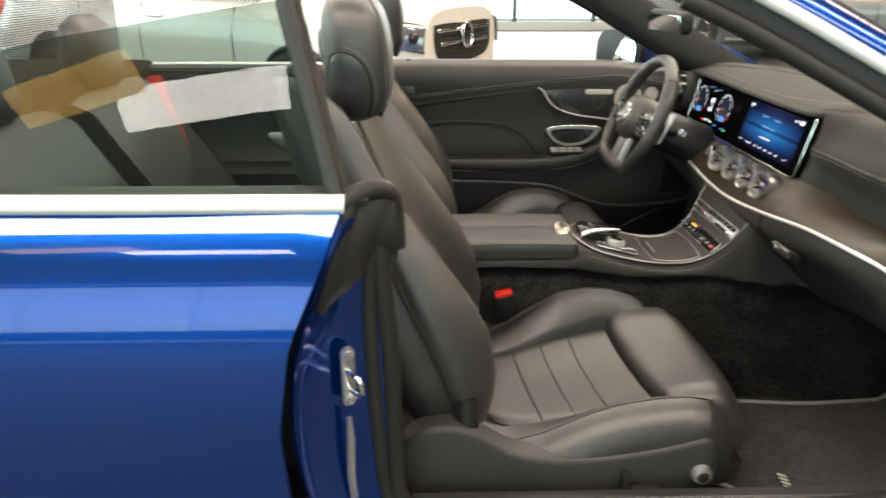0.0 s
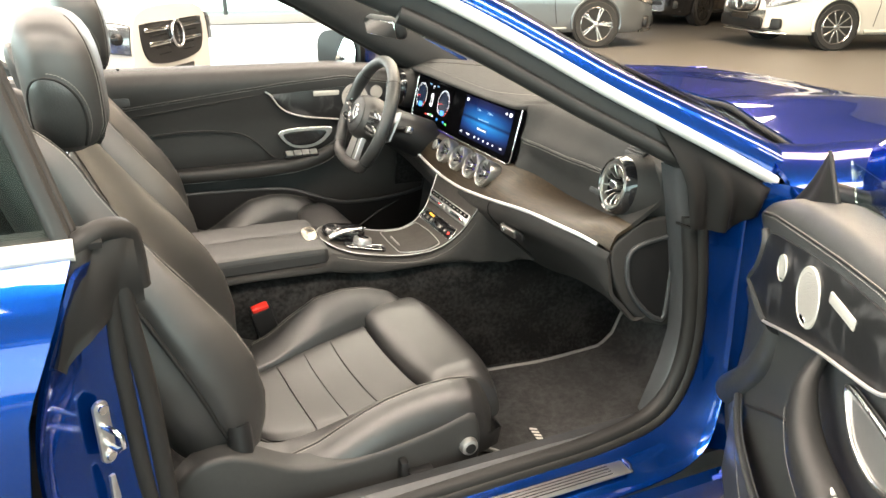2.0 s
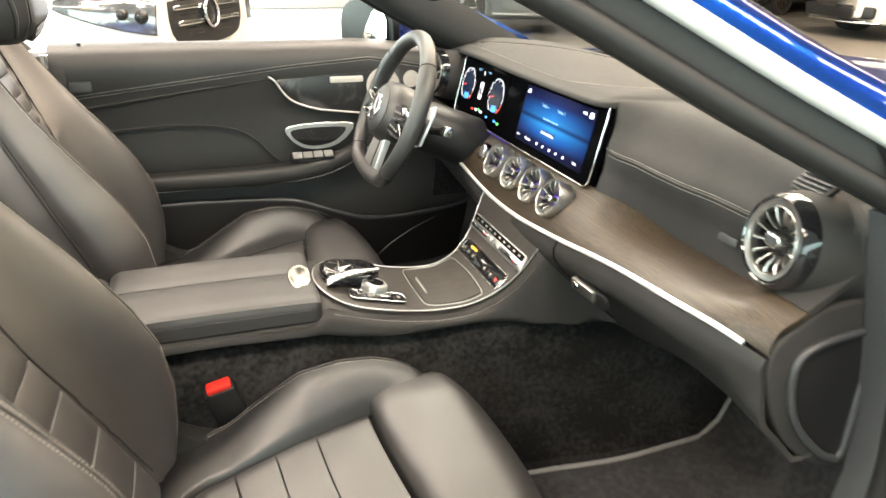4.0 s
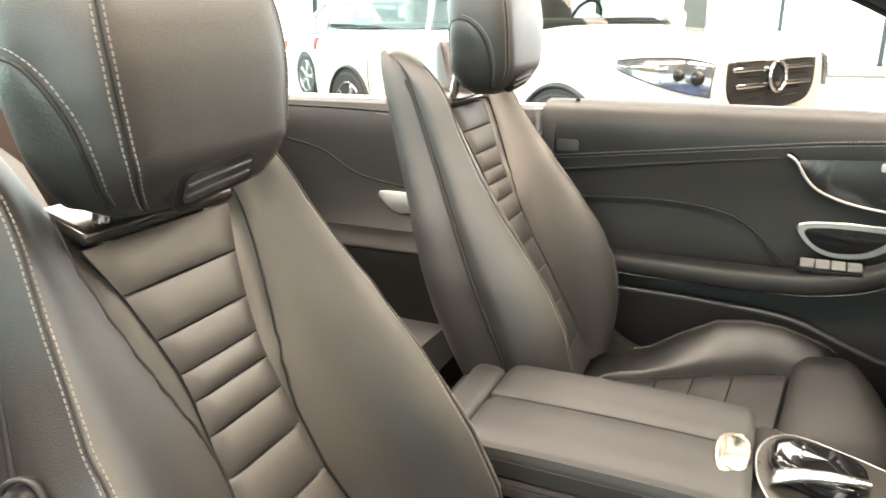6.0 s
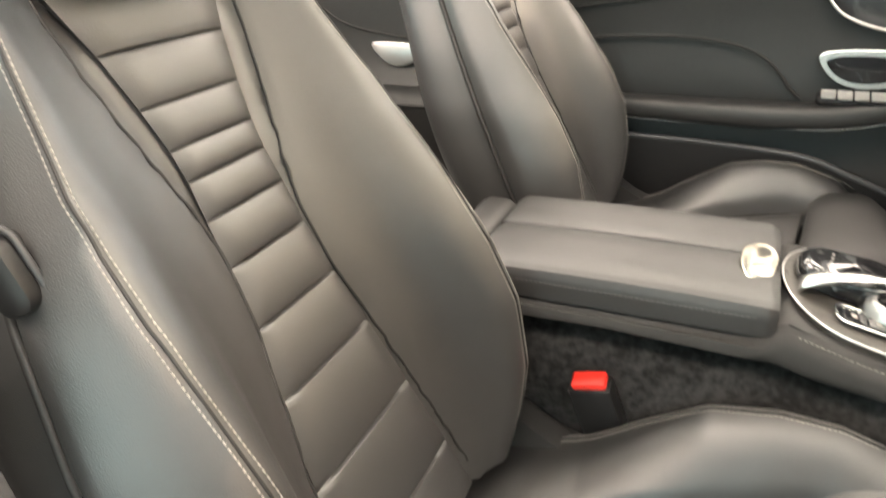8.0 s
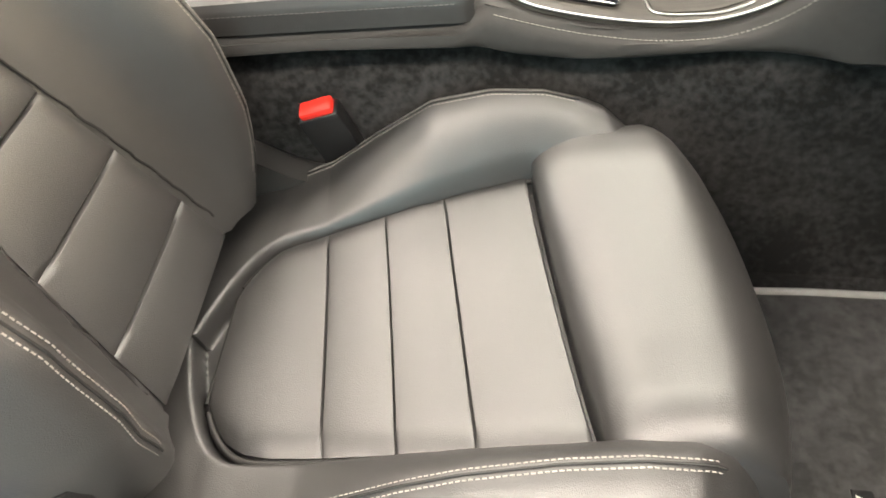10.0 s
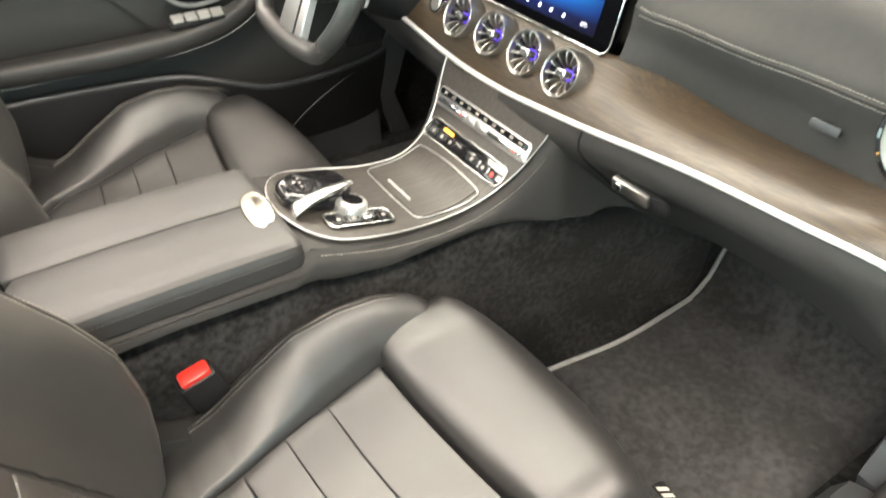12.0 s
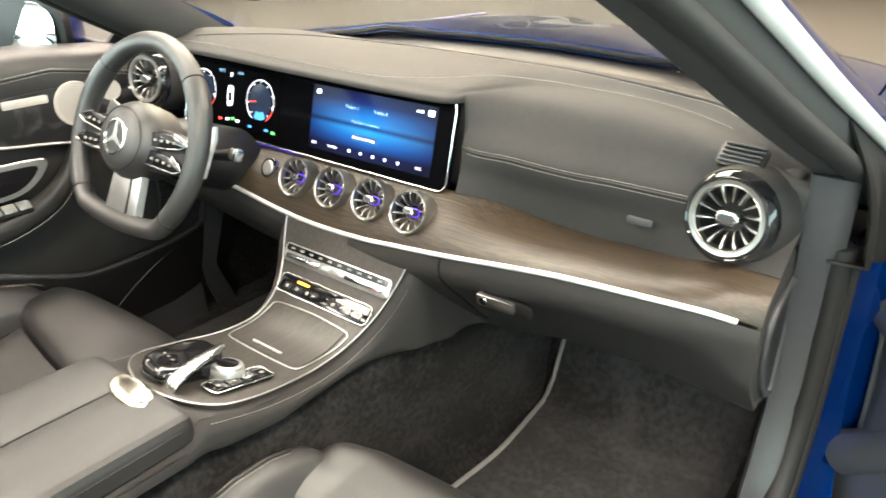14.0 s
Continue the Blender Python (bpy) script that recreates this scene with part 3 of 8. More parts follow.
for sgn in (-1, 1):
    a, b = spl([(x, 0, z) for x, z in SEAL], 90), spl(BAND, 90)
    rows = []
    for k in (0.0, 0.25, 0.3, 0.6, 0.72, 0.9, 1.0):
        g = np.interp(k, [0, 0.25, 0.3, 0.6, 0.72, 0.9, 1.0], [0.0, 0.07, 0.16, 0.29, 0.53, 0.70, 1.0])
        rows.append([(p[0] + (q[0] - p[0]) * k, sgn * (0.752 + (q[1] - 0.752) * g), p[2] + (q[2] - p[2]) * k) for p, q in zip(a, b)])
    sheet("door_frame", rows, BLUE, car, 0.006)
    # hinge pillar behind the band
    sheet("hinge_pillar", [[(x, sgn * y, z) for z in np.linspace(0.30, 0.93, 8)] for x, y in ((1.07, 0.785), (1.10, 0.80), (1.125, 0.84), (1.13, 0.875))], BLUE, car, 0.006)
    pth = a.copy()
    pth[:, 1] = sgn * 0.748
    tube("door_seal", pth, 0.017, RUBBER, car, n=10)
    pth2 = a + (b - a) * 0.19
    pth2[:, 1] = sgn * 0.757
    tube("door_seal", pth2, 0.015, RUBBER, car, n=8)
# sill skin under the doorway
for sgn in (-1, 1):
    rows = [[(x, sgn * y, z) for x in np.linspace(-0.16, 1.06, 14)] for y, z in ((0.842, 0.297), (0.862, 0.285), (0.868, 0.25), (0.85, 0.205), (0.80, 0.19))]
    sheet("sill_panel", rows, BLUE, car, 0.01)
scuff = part("scuff_plate", box_bm(0.42, -0.793, 0.336, 0.82, 0.056, 0.006, 0.0025, 2, Matrix.Translation((0, 0, 0))), SATIN, car, "brushed metal door sill plate")
for k in range(6):
    part("groove", box_bm(0.41, -0.773 - 0.008 * k, 0.340, 0.76, 0.0022, 0.002, 0.0005, 1), CHROME, scuff)
tube("scuff_edge", [(0.83, -0.766, 0.338), (0.838, -0.78, 0.339), (0.838, -0.806, 0.339), (0.83, -0.82, 0.338)], 0.004, CHROME, scuff)
# inner sill trim: ribbed black step
for sgn in (-1, 1):
    rows = [[(x, -sgn * y, z) for x in np.linspace(-0.03, 0.93, 20)] for y, z in ((-0.748, 0.372), (-0.735, 0.385), (-0.70, 0.372), (-0.685, 0.34), (-0.675, 0.25))]
    sheet("sill_trim", rows, PLASTIC_GREY, car, 0.006)

# latch on the rear jamb
jm = axes_at((-0.123, -0.796, 0.687), (0.60, -0.80, 0))
st = part("door_striker", prism_bm(rounded(0.024, 0.105, 0.011, 5), 0.006, jm, 0.002), SATIN, car, "zinc door striker plate with loop")
tube("loop", [jm @ Vector(p) for p in ((-0.004, 0.014, 0), (-0.004, 0.014, 0.026), (0.0, 0.006, 0.034), (0.002, -0.012, 0.034), (0.0, -0.02, 0.026), (0.0, -0.02, 0))], 0.0045, CHROME, st)
for yy in (0.04, -0.04):
    part("bolt", disc_bm([(0, 0.005), (0.007, 0.005), (0.008, 0.0), (0.008, -0.002)], 12, jm @ Matrix.Translation((0, yy, 0))), CHROME, st)
jm2 = axes_at((-0.125, -0.802, 0.545), (0.60, -0.80, 0))
part("latch_rod", prism_bm([(-0.003, 0.07), (0.005, 0.07), (0.008, 0.03), (0.006, -0.05), (0.009, -0.09), (-0.003, -0.10), (-0.007, -0.04)], 0.006, jm2, 0.0015), SATIN, car, "bare metal latch lever")

# rubber cover over the top of the rear jamb
rows = []
for k in np.linspace(0, 1, 17):
    top = arr(-0.126 + 0.078 * k, -0.788 + 0.055 * k, 0.966 + 0.012 * math.sin(3 * k))
    bot = arr(-0.168 + 0.118 * k, -0.832 + 0.098 * k, lut(k, [0, 0.12, 0.3, 0.45, 1], [0.82, 0.80, 0.835, 0.852, 0.862]))
    rows.append([top + (bot - top) * s + arr(0.004 * math.sin(11 * k + 3 * s), -0.013 * math.sin(math.pi * min(1, s * 1.15)) - 0.007 * math.sin(9 * k - 2 * s) * (0.3 + s), 0.003 * math.sin(14 * k)) for s in np.linspace(0, 1, 16)])
sheet("pillar_seal", rows, RUBBER, car, 0.008, "creased black rubber pillar cover")
tube("pillar_seal_lip", spl([(-0.128, -0.785, 0.965), (-0.09, -0.765, 0.982), (-0.06, -0.74, 0.972), (-0.052, -0.728, 0.94), (-0.05, -0.73, 0.88)], 16), 0.017, RUBBER, car)

# rear side windows
for sgn in (-1, 1):
    edge = spl([(-0.127, -0.781, 0.957), (-0.17, -0.708, 1.105), (-0.21, -0.646, 1.243)], 10)
    topl = spl([(-0.21, -0.646, 1.243), (-0.446, -0.662, 1.205), (-0.62, -0.676, 1.172), (-0.95, -0.72, 1.07), (-1.13, -0.768, 0.972)], 20)
    if sgn < 0:
        bot = spl([(-0.127, -0.781, 0.957), (-0.6, -0.785, 0.96), (-1.13, -0.772, 0.965)], 20)
        rows = [[b + (t - b) * k + arr(0, 0, 0) for b, t in zip(bot, topl)] for k in np.linspace(0, 1, 10)]
        g = sheet("quarter_window", rows, QUARTER_GLASS, car, 0.004, "raised clear quarter window")
        g.visible_shadow = False
        tube("window_seal", edge, 0.013, RUBBER, car, n=8, flat=1.6)
        tube("window_seal", spl([(-0.115, -0.765, 0.957), (-0.158, -0.695, 1.105), (-0.196, -0.636, 1.25)], 10), 0.009, RUBBER, car, n=8)

# windscreen frame
PIL = [(1.115, 0.795, 0.925), (0.99, 0.764, 0.991), (0.873, 0.736, 1.05), (0.763, 0.71, 1.106), (0.659, 0.683, 1.163), (0.56, 0.657, 1.217), (0.465, 0.636, 1.263), (0.37, 0.617, 1.302), (0.28, 0.60, 1.332)]
for sgn in (-1, 1):
    ax = spl(PIL, 36)
    rings_black, rings_blue, chrome = [], [], []
    for i, p in enumerate(ax):
        k = i / 35
        o = lambda x, y, z: (p[0] + x, sgn * (p[1] - y), p[2] + z)
        w = 1.0 - 0.15 * k
        rings_black.append([o(-0.004, 0.004, -0.004), o(-0.020, 0.010, -0.026), o(-0.042 * w, 0.030, -0.040 * w), o(-0.054 * w, 0.062, -0.036 * w), o(-0.046 * w, 0.088, -0.022 * w), o(-0.02, 0.098, -0.004), o(0.02, 0.094, 0.03), o(0.04, 0.075, 0.05), o(0.035, 0.05, 0.05), o(0.018, 0.02, 0.02)])
        g = lut(p[0], [0.5, 0.76, 0.95, 1.08], [0.62, 0.68, 0.85, 1.0])
        rings_blue.append([o(0.006, 0.000, 0.008)] + [o(x * g, y * g, z * g + 0.004) for x, y, z in ((0.014, 0.002, 0.016), (0.024, 0.010, 0.036), (0.034, 0.024, 0.052), (0.042, 0.044, 0.060), (0.046, 0.066, 0.060), (0.040, 0.068, 0.050))] + [o(0.018, 0.02, 0.012)])
        chrome.append(o(-0.001, -0.002, 0.006))
    loft_part("windscreen_pillar", rings_black, PILLAR_TRIM, car, "black trimmed windscreen pillar")
    loft_part("pillar_skin", rings_blue, BLUE, car)
    tube("pillar_trim", chrome, 0.0108, STRIP, car, "bright windscreen trim", 8)
    seal = [(p[0] - 0.03, sgn * (p[1] - 0.012), p[2] - 0.034) for p in ax[:30]]
    tube("pillar_seal", seal, 0.015, RUBBER, car, n=8)
    # soft rubber boot at the pillar foot
    rows = []
    for k in np.linspace(0, 1, 33):
        top = arr(0.86 + 0.250 * k, 0.728 + 0.064 * k, 1.050 - 0.132 * k)
        mid = arr(0.918 + 0.175 * k, 0.748 + 0.044 * k, 0.945 - 0.038 * k)
        bot = arr(0.936 + 0.158 * k, 0.772 + 0.020 * k, lut(k, [0, 0.35, 0.62, 0.75, 1], [0.852, 0.841, 0.838, 0.856, 0.872]))
        fold = 0.020 * (abs(math.sin(0.9 + 8.2 * k)) ** 1.3 - 0.55) + 0.003 * math.sin(29 * k + 1)
        row = []
        for q, p in zip(np.linspace(0, 1, 20), spl([top, mid, bot], 20)):
            f = fold * min(1, max(0, q - 0.15) * 1.8)
            row.append((p[0], sgn * (p[1] + f + 0.012 * math.sin(math.pi * min(q * 1.1, 1))), p[2]))
        row.append((row[-1][0], sgn * 0.735, row[-1][2] - 0.002))
        rows.append(row)
    sheet("pillar_boot", rows, BOOT, car, 0.004, "soft black rubber boot at the pillar foot", 70)
hd = spl([(0.28, -0.60, 1.332), (0.22, -0.35, 1.355), (0.20, 0, 1.362), (0.22, 0.35, 1.355), (0.28, 0.60, 1.332)], 20)
tube("windscreen_header", hd, 0.035, PILLAR_TRIM, car, n=10, flat=0.7)
rows = []
for k in np.linspace(0, 1, 14):
    a = spl(PIL, 50)[int(round(k * 49))]
    row = []
    for y in np.linspace(-1, 1, 21):
        bow = (1 - y * y) * (0.31 * (1 - k) - 0.07 * k)
        row.append((a[0] + 0.03 + bow, y * (a[1] - 0.055), a[2] + 0.045 + 0.03 * (1 - y * y) * k))
    rows.append(row)
ws = sheet("windscreen", rows, SCREEN_GLASS, car, 0.005, "clear raked windscreen")
ws.visible_shadow = False
# inside mirror
mir = part("inside_mirror", box_bm(0, 0, 0, 0.03, 0.20, 0.052, 0.014, 3, pose(0.60, 0.03, 1.172, 0, -12, 6)), PLASTIC, car, "black inside mirror")
part("mirror_glass", box_bm(-0.017, 0, 0, 0.002, 0.18, 0.040, 0.001, 1, pose(0.60, 0.03, 1.172, 0, -12, 6)), MIRROR, mir)
tube("mirror_stalk", [(0.615, 0.03, 1.175), (0.66, 0.03, 1.215), (0.70, 0.02, 1.245)], 0.018, PLASTIC, mir)

# far outside mirror
mm = pose(0.760, 0.925, 1.008, 0, 0, 31)
rings = []
for x, s in ((-0.055, 0.93), (-0.05, 1.0), (-0.02, 1.0), (0.03, 0.92), (0.07, 0.7), (0.09, 0.35)):
    rings.append([mm @ Vector((x, yy * s, zz * s)) for yy, zz in rounded(0.215, 0.158, 0.062, 6)])
mh = loft_part("outside_mirror", rings, BLUE, car, "blue outside mirror with black rim")
part("mirror_rim", prism_bm(rounded(0.222, 0.164, 0.064, 6), 0.024, mm @ axes_at((-0.060, 0, 0), (-1, 0, 0)), 0.002), PLASTIC, mh)
part("mirror_glass", prism_bm(rounded(0.184, 0.128, 0.050, 6), 0.002, mm @ axes_at((-0.0605, 0, 0), (-1, 0.10, 0.06)), 0.0005), MIRROR, mh)
tube("mirror_foot", [(0.83, 0.90, 0.965), (0.85, 0.84, 0.955), (0.87, 0.79, 0.95)], 0.028, PLASTIC, mh)
part("mirror_sail", prism_bm([(0, 0), (0.17, 0), (0.11, 0.11), (0.02, 0.02)], 0.01, Matrix(((1, 0, 0, 0.82), (0, 0, -1, 0.775), (0, 1, 0, 0.955), (0, 0, 0, 1))), 0.002), PLASTIC, mh)


# wheels
def wheel(parent, x, y, r, w, rim_mat, side, spokes=5):
    m = Matrix.Translation((x, y, r)) @ Matrix.Rotation(radians(-90 * side), 4, "X")
    ty = part("tyre", disc_bm([(r * 0.70, -w / 2), (r * 0.93, -w / 2), (r, -w / 2 + 0.03), (r, w / 2 - 0.03), (r * 0.93, w / 2), (r * 0.74, w / 2 - 0.004), (r * 0.70, w / 2 - 0.02), (r * 0.70, -w / 2)], 32, m), TYRE, parent)
    part("rim", disc_bm([(r * 0.71, w / 2 - 0.012), (r * 0.69, w / 2 - 0.006), (r * 0.66, w / 2 - 0.02), (r * 0.62, w / 2 - 0.10), (0, w / 2 - 0.11)], 32, m), DARK_RIM if rim_mat is DARK_RIM else RUBBER, ty)
    bm = bmesh.new()
    for k in range(spokes):
        for d in (-0.10, 0.10) if spokes < 8 else (0,):
            t = box_bm(r * 0.37, 0, 0, r * 0.60, r * 0.075, 0.02, 0.004, 1, m @ Matrix.Translation((0, 0, w / 2 - 0.022)) @ Matrix.Rotation(2 * math.pi * k / spokes + d, 4, "Z"))
            me = bpy.data.meshes.new("t")
            t.to_mesh(me)
            t.free()
            bm.from_mesh(me)
            bpy.data.meshes.remove(me)
    part("spokes", bm, rim_mat, ty)
    part("hub_cap", disc_bm([(0, w / 2 - 0.004), (r * 0.10, w / 2 - 0.006), (r * 0.16, w / 2 - 0.02), (r * 0.16, w / 2 - 0.06)], 20, m), rim_mat, ty)
    part("rim_edge", disc_bm([(r * 0.72, w / 2 - 0.006), (r * 0.70, w / 2), (r * 0.67, w / 2 - 0.012), (r * 0.67, w / 2 - 0.03)], 32, m), rim_mat, ty)


for sx in (-1.25, 1.62):
    for sgn in (-1, 1):
        wheel(car, sx, sgn * 0.775, 0.335, 0.24, RIM, sgn)

# tub: carpet, tunnel, bulkheads
def tub_rows():
    rows = []
    for x, z in ((-1.0, 0.42), (-0.55, 0.42), (-0.35, 0.30), (0.0, 0.245), (0.6, 0.242), (1.17, 0.245), (1.215, 0.275), (1.255, 0.36), (1.31, 0.48), (1.34, 0.62), (1.36, 0.9)):
        rows.append([(x, y, z + (0.02 if abs(y) > 0.66 else 0)) for y in np.linspace(-0.74, 0.74, 24)])
    return rows


sheet("floor_carpet", tub_rows(), CARPET, car, 0.02, "black carpet in the footwell")
rows = []
for x, h, w in ((-0.9, 0.46, 0.16), (-0.2, 0.57, 0.136), (0.3, 0.592, 0.134), (0.5, 0.572, 0.132), (0.62, 0.556, 0.130), (0.8, 0.57, 0.152), (0.95, 0.60, 0.172), (1.1, 0.62, 0.184), (1.33, 0.64, 0.192)):
    rows.append([(x, -w - 0.03, 0.24), (x, -w - 0.005, 0.32), (x, -w + 0.003, h - 0.08), (x, -w + 0.02, h - 0.02), (x, -w + 0.06, h), (x, w - 0.06, h), (x, w - 0.02, h - 0.02), (x, w - 0.003, h - 0.08), (x, w + 0.005, 0.32), (x, w + 0.03, 0.24)])
loft_part("tunnel_carpet", np.array([spl(r, 28) for r in rows]), CARPET, car, "black velour over the tunnel", closed_ring=False, caps=False)
for sgn in (-1, 1):
    # inner side trim behind the doors
    rows = [[(x, sgn * (0.70 - d), z) for x in np.linspace(-0.085, -1.5, 16)] for z, d in ((0.975, -0.09), (0.985, -0.06), (0.978, -0.02), (0.95, -0.004), (0.90, 0.0), (0.80, 0.006), (0.72, 0.014), (0.67, 0.04), (0.652, 0.09), (0.64, 0.105), (0.60, 0.10), (0.55, 0.075), (0.40, 0.07))]
    rp = sheet("rear_side_panel", rows, DOOR_SKIN, car, -0.01 * sgn, "black rear side panel")
    def inner_y(z):
        return sgn * (0.6985 - lut(z, [0.60, 0.64, 0.652, 0.67, 0.72, 0.80, 0.90, 0.95, 0.978, 0.985], [0.10, 0.105, 0.09, 0.04, 0.014, 0.006, 0.0, -0.004, -0.02, -0.06]))

    for line in ([(-0.12, 0.862), (-0.22, 0.905), (-0.36, 0.945), (-0.55, 0.962), (-0.95, 0.968)], [(-0.12, 0.765), (-0.4, 0.772), (-0.6, 0.80), (-0.72, 0.86), (-0.95, 0.90)]):
        tube("panel_seam", [(x, inner_y(z), z) for x, z, _ in spl([(x, z, 0) for x, z in line], 30)], 0.0026, RUBBER, rp)
    stitches("stitching", [(x, inner_y(z - 0.006), z - 0.006) for x, z, _ in spl([(-0.12, 0.862, 0), (-0.22, 0.905, 0), (-0.36, 0.945, 0), (-0.55, 0.962, 0)], 40)], arr(0, -sgn, 0.2), THREAD, rp)
    part("pull_handle", prism_bm(list(map(tuple, spl([(-0.06, 0.022, 0), (0.06, 0.022, 0), (0.065, 0.01, 0), (0.04, -0.02, 0), (0.0, -0.03, 0), (-0.04, -0.012, 0)], 30, True)[:, :2])), 0.012, axes_at((-0.47, sgn * 0.674, 0.742), (0, -sgn, 0.15)), 0.003), SATIN, rp, "satin silver pull handle")
    tube("rear_armrest_line", [(-0.12, sgn * 0.598, 0.640), (-0.6, sgn * 0.596, 0.640), (-1.0, sgn * 0.596, 0.640)], 0.006, DASH_SKIN, rp)
# carpeted kick panels beside the footwells
for sgn in (-1, 1):
    sheet("kick_panel", [[(x, sgn * (0.735 - 0.03 * (z > 0.5)), z) for x in np.linspace(0.86 if sgn > 0 else 1.0, 1.36, 6)] for z in (0.245, 0.4, 0.5, 0.62, 0.8)], CARPET, car, 0.01)
# cover of the folded roof behind the bench, with a net wind stop
rows = []
for x in np.linspace(-0.94, -1.52, 12):
    w = half_width(x, 0.957) - 0.02
    rows.append([(x, y, 0.975 + 0.035 * (1 - (y / w) ** 4) - 0.02 * max(0, (-x - 1.4) / 0.12)) for y in np.linspace(-w, w, 20)])
rows.insert(0, [(p[0] + 0.004, p[1], p[2] - 0.012) for p in rows[0]])
rows.insert(0, [(p[0] + 0.002, p[1] * 0.98, 0.82) for p in rows[0]])
sheet("roof_cover", rows, HOOD_CLOTH, car, 0.02, "brown-black cloth cover of the folded roof")
net = part("wind_stop", box_bm(-0.93, 0, 1.315, 0.012, 1.06, 0.014, 0.005, 2), PLASTIC, car, "black net wind stop behind the rear seats")
v, f = [], []
for c, along in [(y, 0) for y in np.arange(-0.525, 0.526, 0.0052)] + [(z, 1) for z in np.arange(1.0, 1.31, 0.0052)]:
    k = len(v)
    for d in (-0.0007, 0.0007):
        v += [(-0.93 + d * 0.5, c + d, 1.0), (-0.93 + d * 0.5, c + d, 1.31)] if along == 0 else [(-0.93 - d * 0.5, -0.525, c + d), (-0.93 - d * 0.5, 0.525, c + d)]
    f.append((k, k + 1, k + 3, k + 2))
mesh_object("net", v, f, NET, net, "", 0)
# back bench
bench = thing("rear_bench", "black leather rear bench with two seats", "car seat", (-0.75, 0, 0.45))


def at_bench(rings):
    return [[(p[0] + 0.75, p[1], p[2] - 0.45) for p in r] for r in rings]


for sgn in (-1, 1):
    rings = []
    for y in np.linspace(0.05, 0.53, 12):
        e = 1 - (abs(y - 0.29) / 0.25) ** 6
        rings.append([(-0.62, sgn * y, 0.43), (-0.56, sgn * y, 0.50 + 0.02 * e), (-0.60, sgn * y, 0.60), (-0.74 + 0.01 * e, sgn * y, 0.80), (-0.83, sgn * y, 0.94 + 0.02 * e), (-0.88, sgn * y, 0.965 + 0.02 * e), (-0.95, sgn * y, 0.95), (-0.95, sgn * y, 0.45)])
    loft_part("backrest", at_bench(rings), LEATHER, bench)
    rings = []
    for y in np.linspace(0.05, 0.53, 12):
        e = 1 - (abs(y - 0.29) / 0.25) ** 6
        rings.append([(-0.62, sgn * y, 0.40), (-0.62, sgn * y, 0.455), (-0.40, sgn * y, 0.49 + 0.02 * e), (-0.27, sgn * y, 0.49 + 0.02 * e), (-0.23, sgn * y, 0.46), (-0.235, sgn * y, 0.36)])
    loft_part("cushion", at_bench(rings), LEATHER, bench)
    rings = []
    for k in np.linspace(0, 1, 9):
        z = 0.97 + 0.20 * k
        s = max(0.15, 1 - (abs(k - 0.5) * 2) ** 4) ** 0.5
        rings.append([(-0.90 - 0.03 * k + xx * s, sgn * 0.29 + yy * s, z) for xx, yy in rounded(0.10, 0.22, 0.045, 5)])
    loft_part("head_restraint", at_bench(rings), LEATHER, bench)
tube("seat_belt", [(p[0] + 0.75, p[1], p[2] - 0.45) for p in ((-0.83, 0.50, 0.98), (-0.78, 0.44, 0.86), (-0.70, 0.36, 0.72), (-0.63, 0.28, 0.58))], 0.024, SEATBELT_RED, bench, "bright red seat belt", 8, flat=0.12)

# ---- front seats ----
def back_plane(z):
    return -0.437 * (z - 0.683)


def back_half(z):
    return lut(z, [0.46, 0.5, 0.58, 0.67, 0.75, 0.84, 0.93, 1.0, 1.06, 1.12], [0.205, 0.226, 0.247, 0.252, 0.246, 0.224, 0.193, 0.172, 0.158, 0.148])


def bolster(z):
    return lut(z, [0.46, 0.52, 0.585, 0.67, 0.74, 0.84, 0.93, 1.0, 1.12], [0.02, 0.055, 0.085, 0.105, 0.102, 0.080, 0.054, 0.038, 0.030])


def insert_half(z):
    return lut(z, [0.46, 0.523, 0.605, 0.681, 0.738, 0.79, 0.86, 0.885, 0.918, 0.958, 1.0, 1.02], [0.114, 0.104, 0.090, 0.077, 0.066, 0.057, 0.0525, 0.054, 0.061, 0.072, 0.089, 0.094])


def back_section(z, at=None):
    """Half a section from the middle of the front to the middle of the back: u, x."""
    a, p, i, x0 = back_half(z), bolster(z), insert_half(z), back_plane(z)
    t = lut(z, [0.46, 0.7, 0.95, 1.12], [0.135, 0.13, 0.112, 0.098])
    g = min(lut(z, [0.46, 0.55, 0.65, 0.85, 0.95, 1.03, 1.12], [0.165, 0.190, 0.197, 0.196, 0.184, 0.164, 0.142]), a - 0.008)
    pts = [(0, x0 - 0.006), (i - 0.004, x0 - 0.006), (i + 0.006, x0 + 0.001), (i + 0.45 * (g - i), x0 + 0.28 * p), (i + 0.82 * (g - i), x0 + 0.86 * p), (g, x0 + p), (g + 0.30 * (a - g), x0 + 0.96 * p - 0.001), (g + 0.75 * (a - g) + 0.004, x0 + 0.72 * p - 0.010), (a + 0.008, x0 + 0.40 * p - 0.022), (a - 0.002, x0 + 0.25 * p - 0.035), (a + 0.001, x0 - 0.07), (a - 0.012, x0 - t * 0.8), (a - 0.05, x0 - t), (a * 0.45, x0 - t - 0.008), (0, x0 - t - 0.010)]
    if at is not None:
        return mark(pts, at) * 43
    return spl([(u, x, 0) for u, x in pts], 44)[:, :2]


def back_top(u):
    k = min(max((abs(u) - 0.070) / 0.055, 0), 1)
    d = min(max((abs(u) - 0.118) / 0.062, 0), 1)
    return 1.020 + 0.094 * k * k * (3 - 2 * k) - 0.034 * d * d


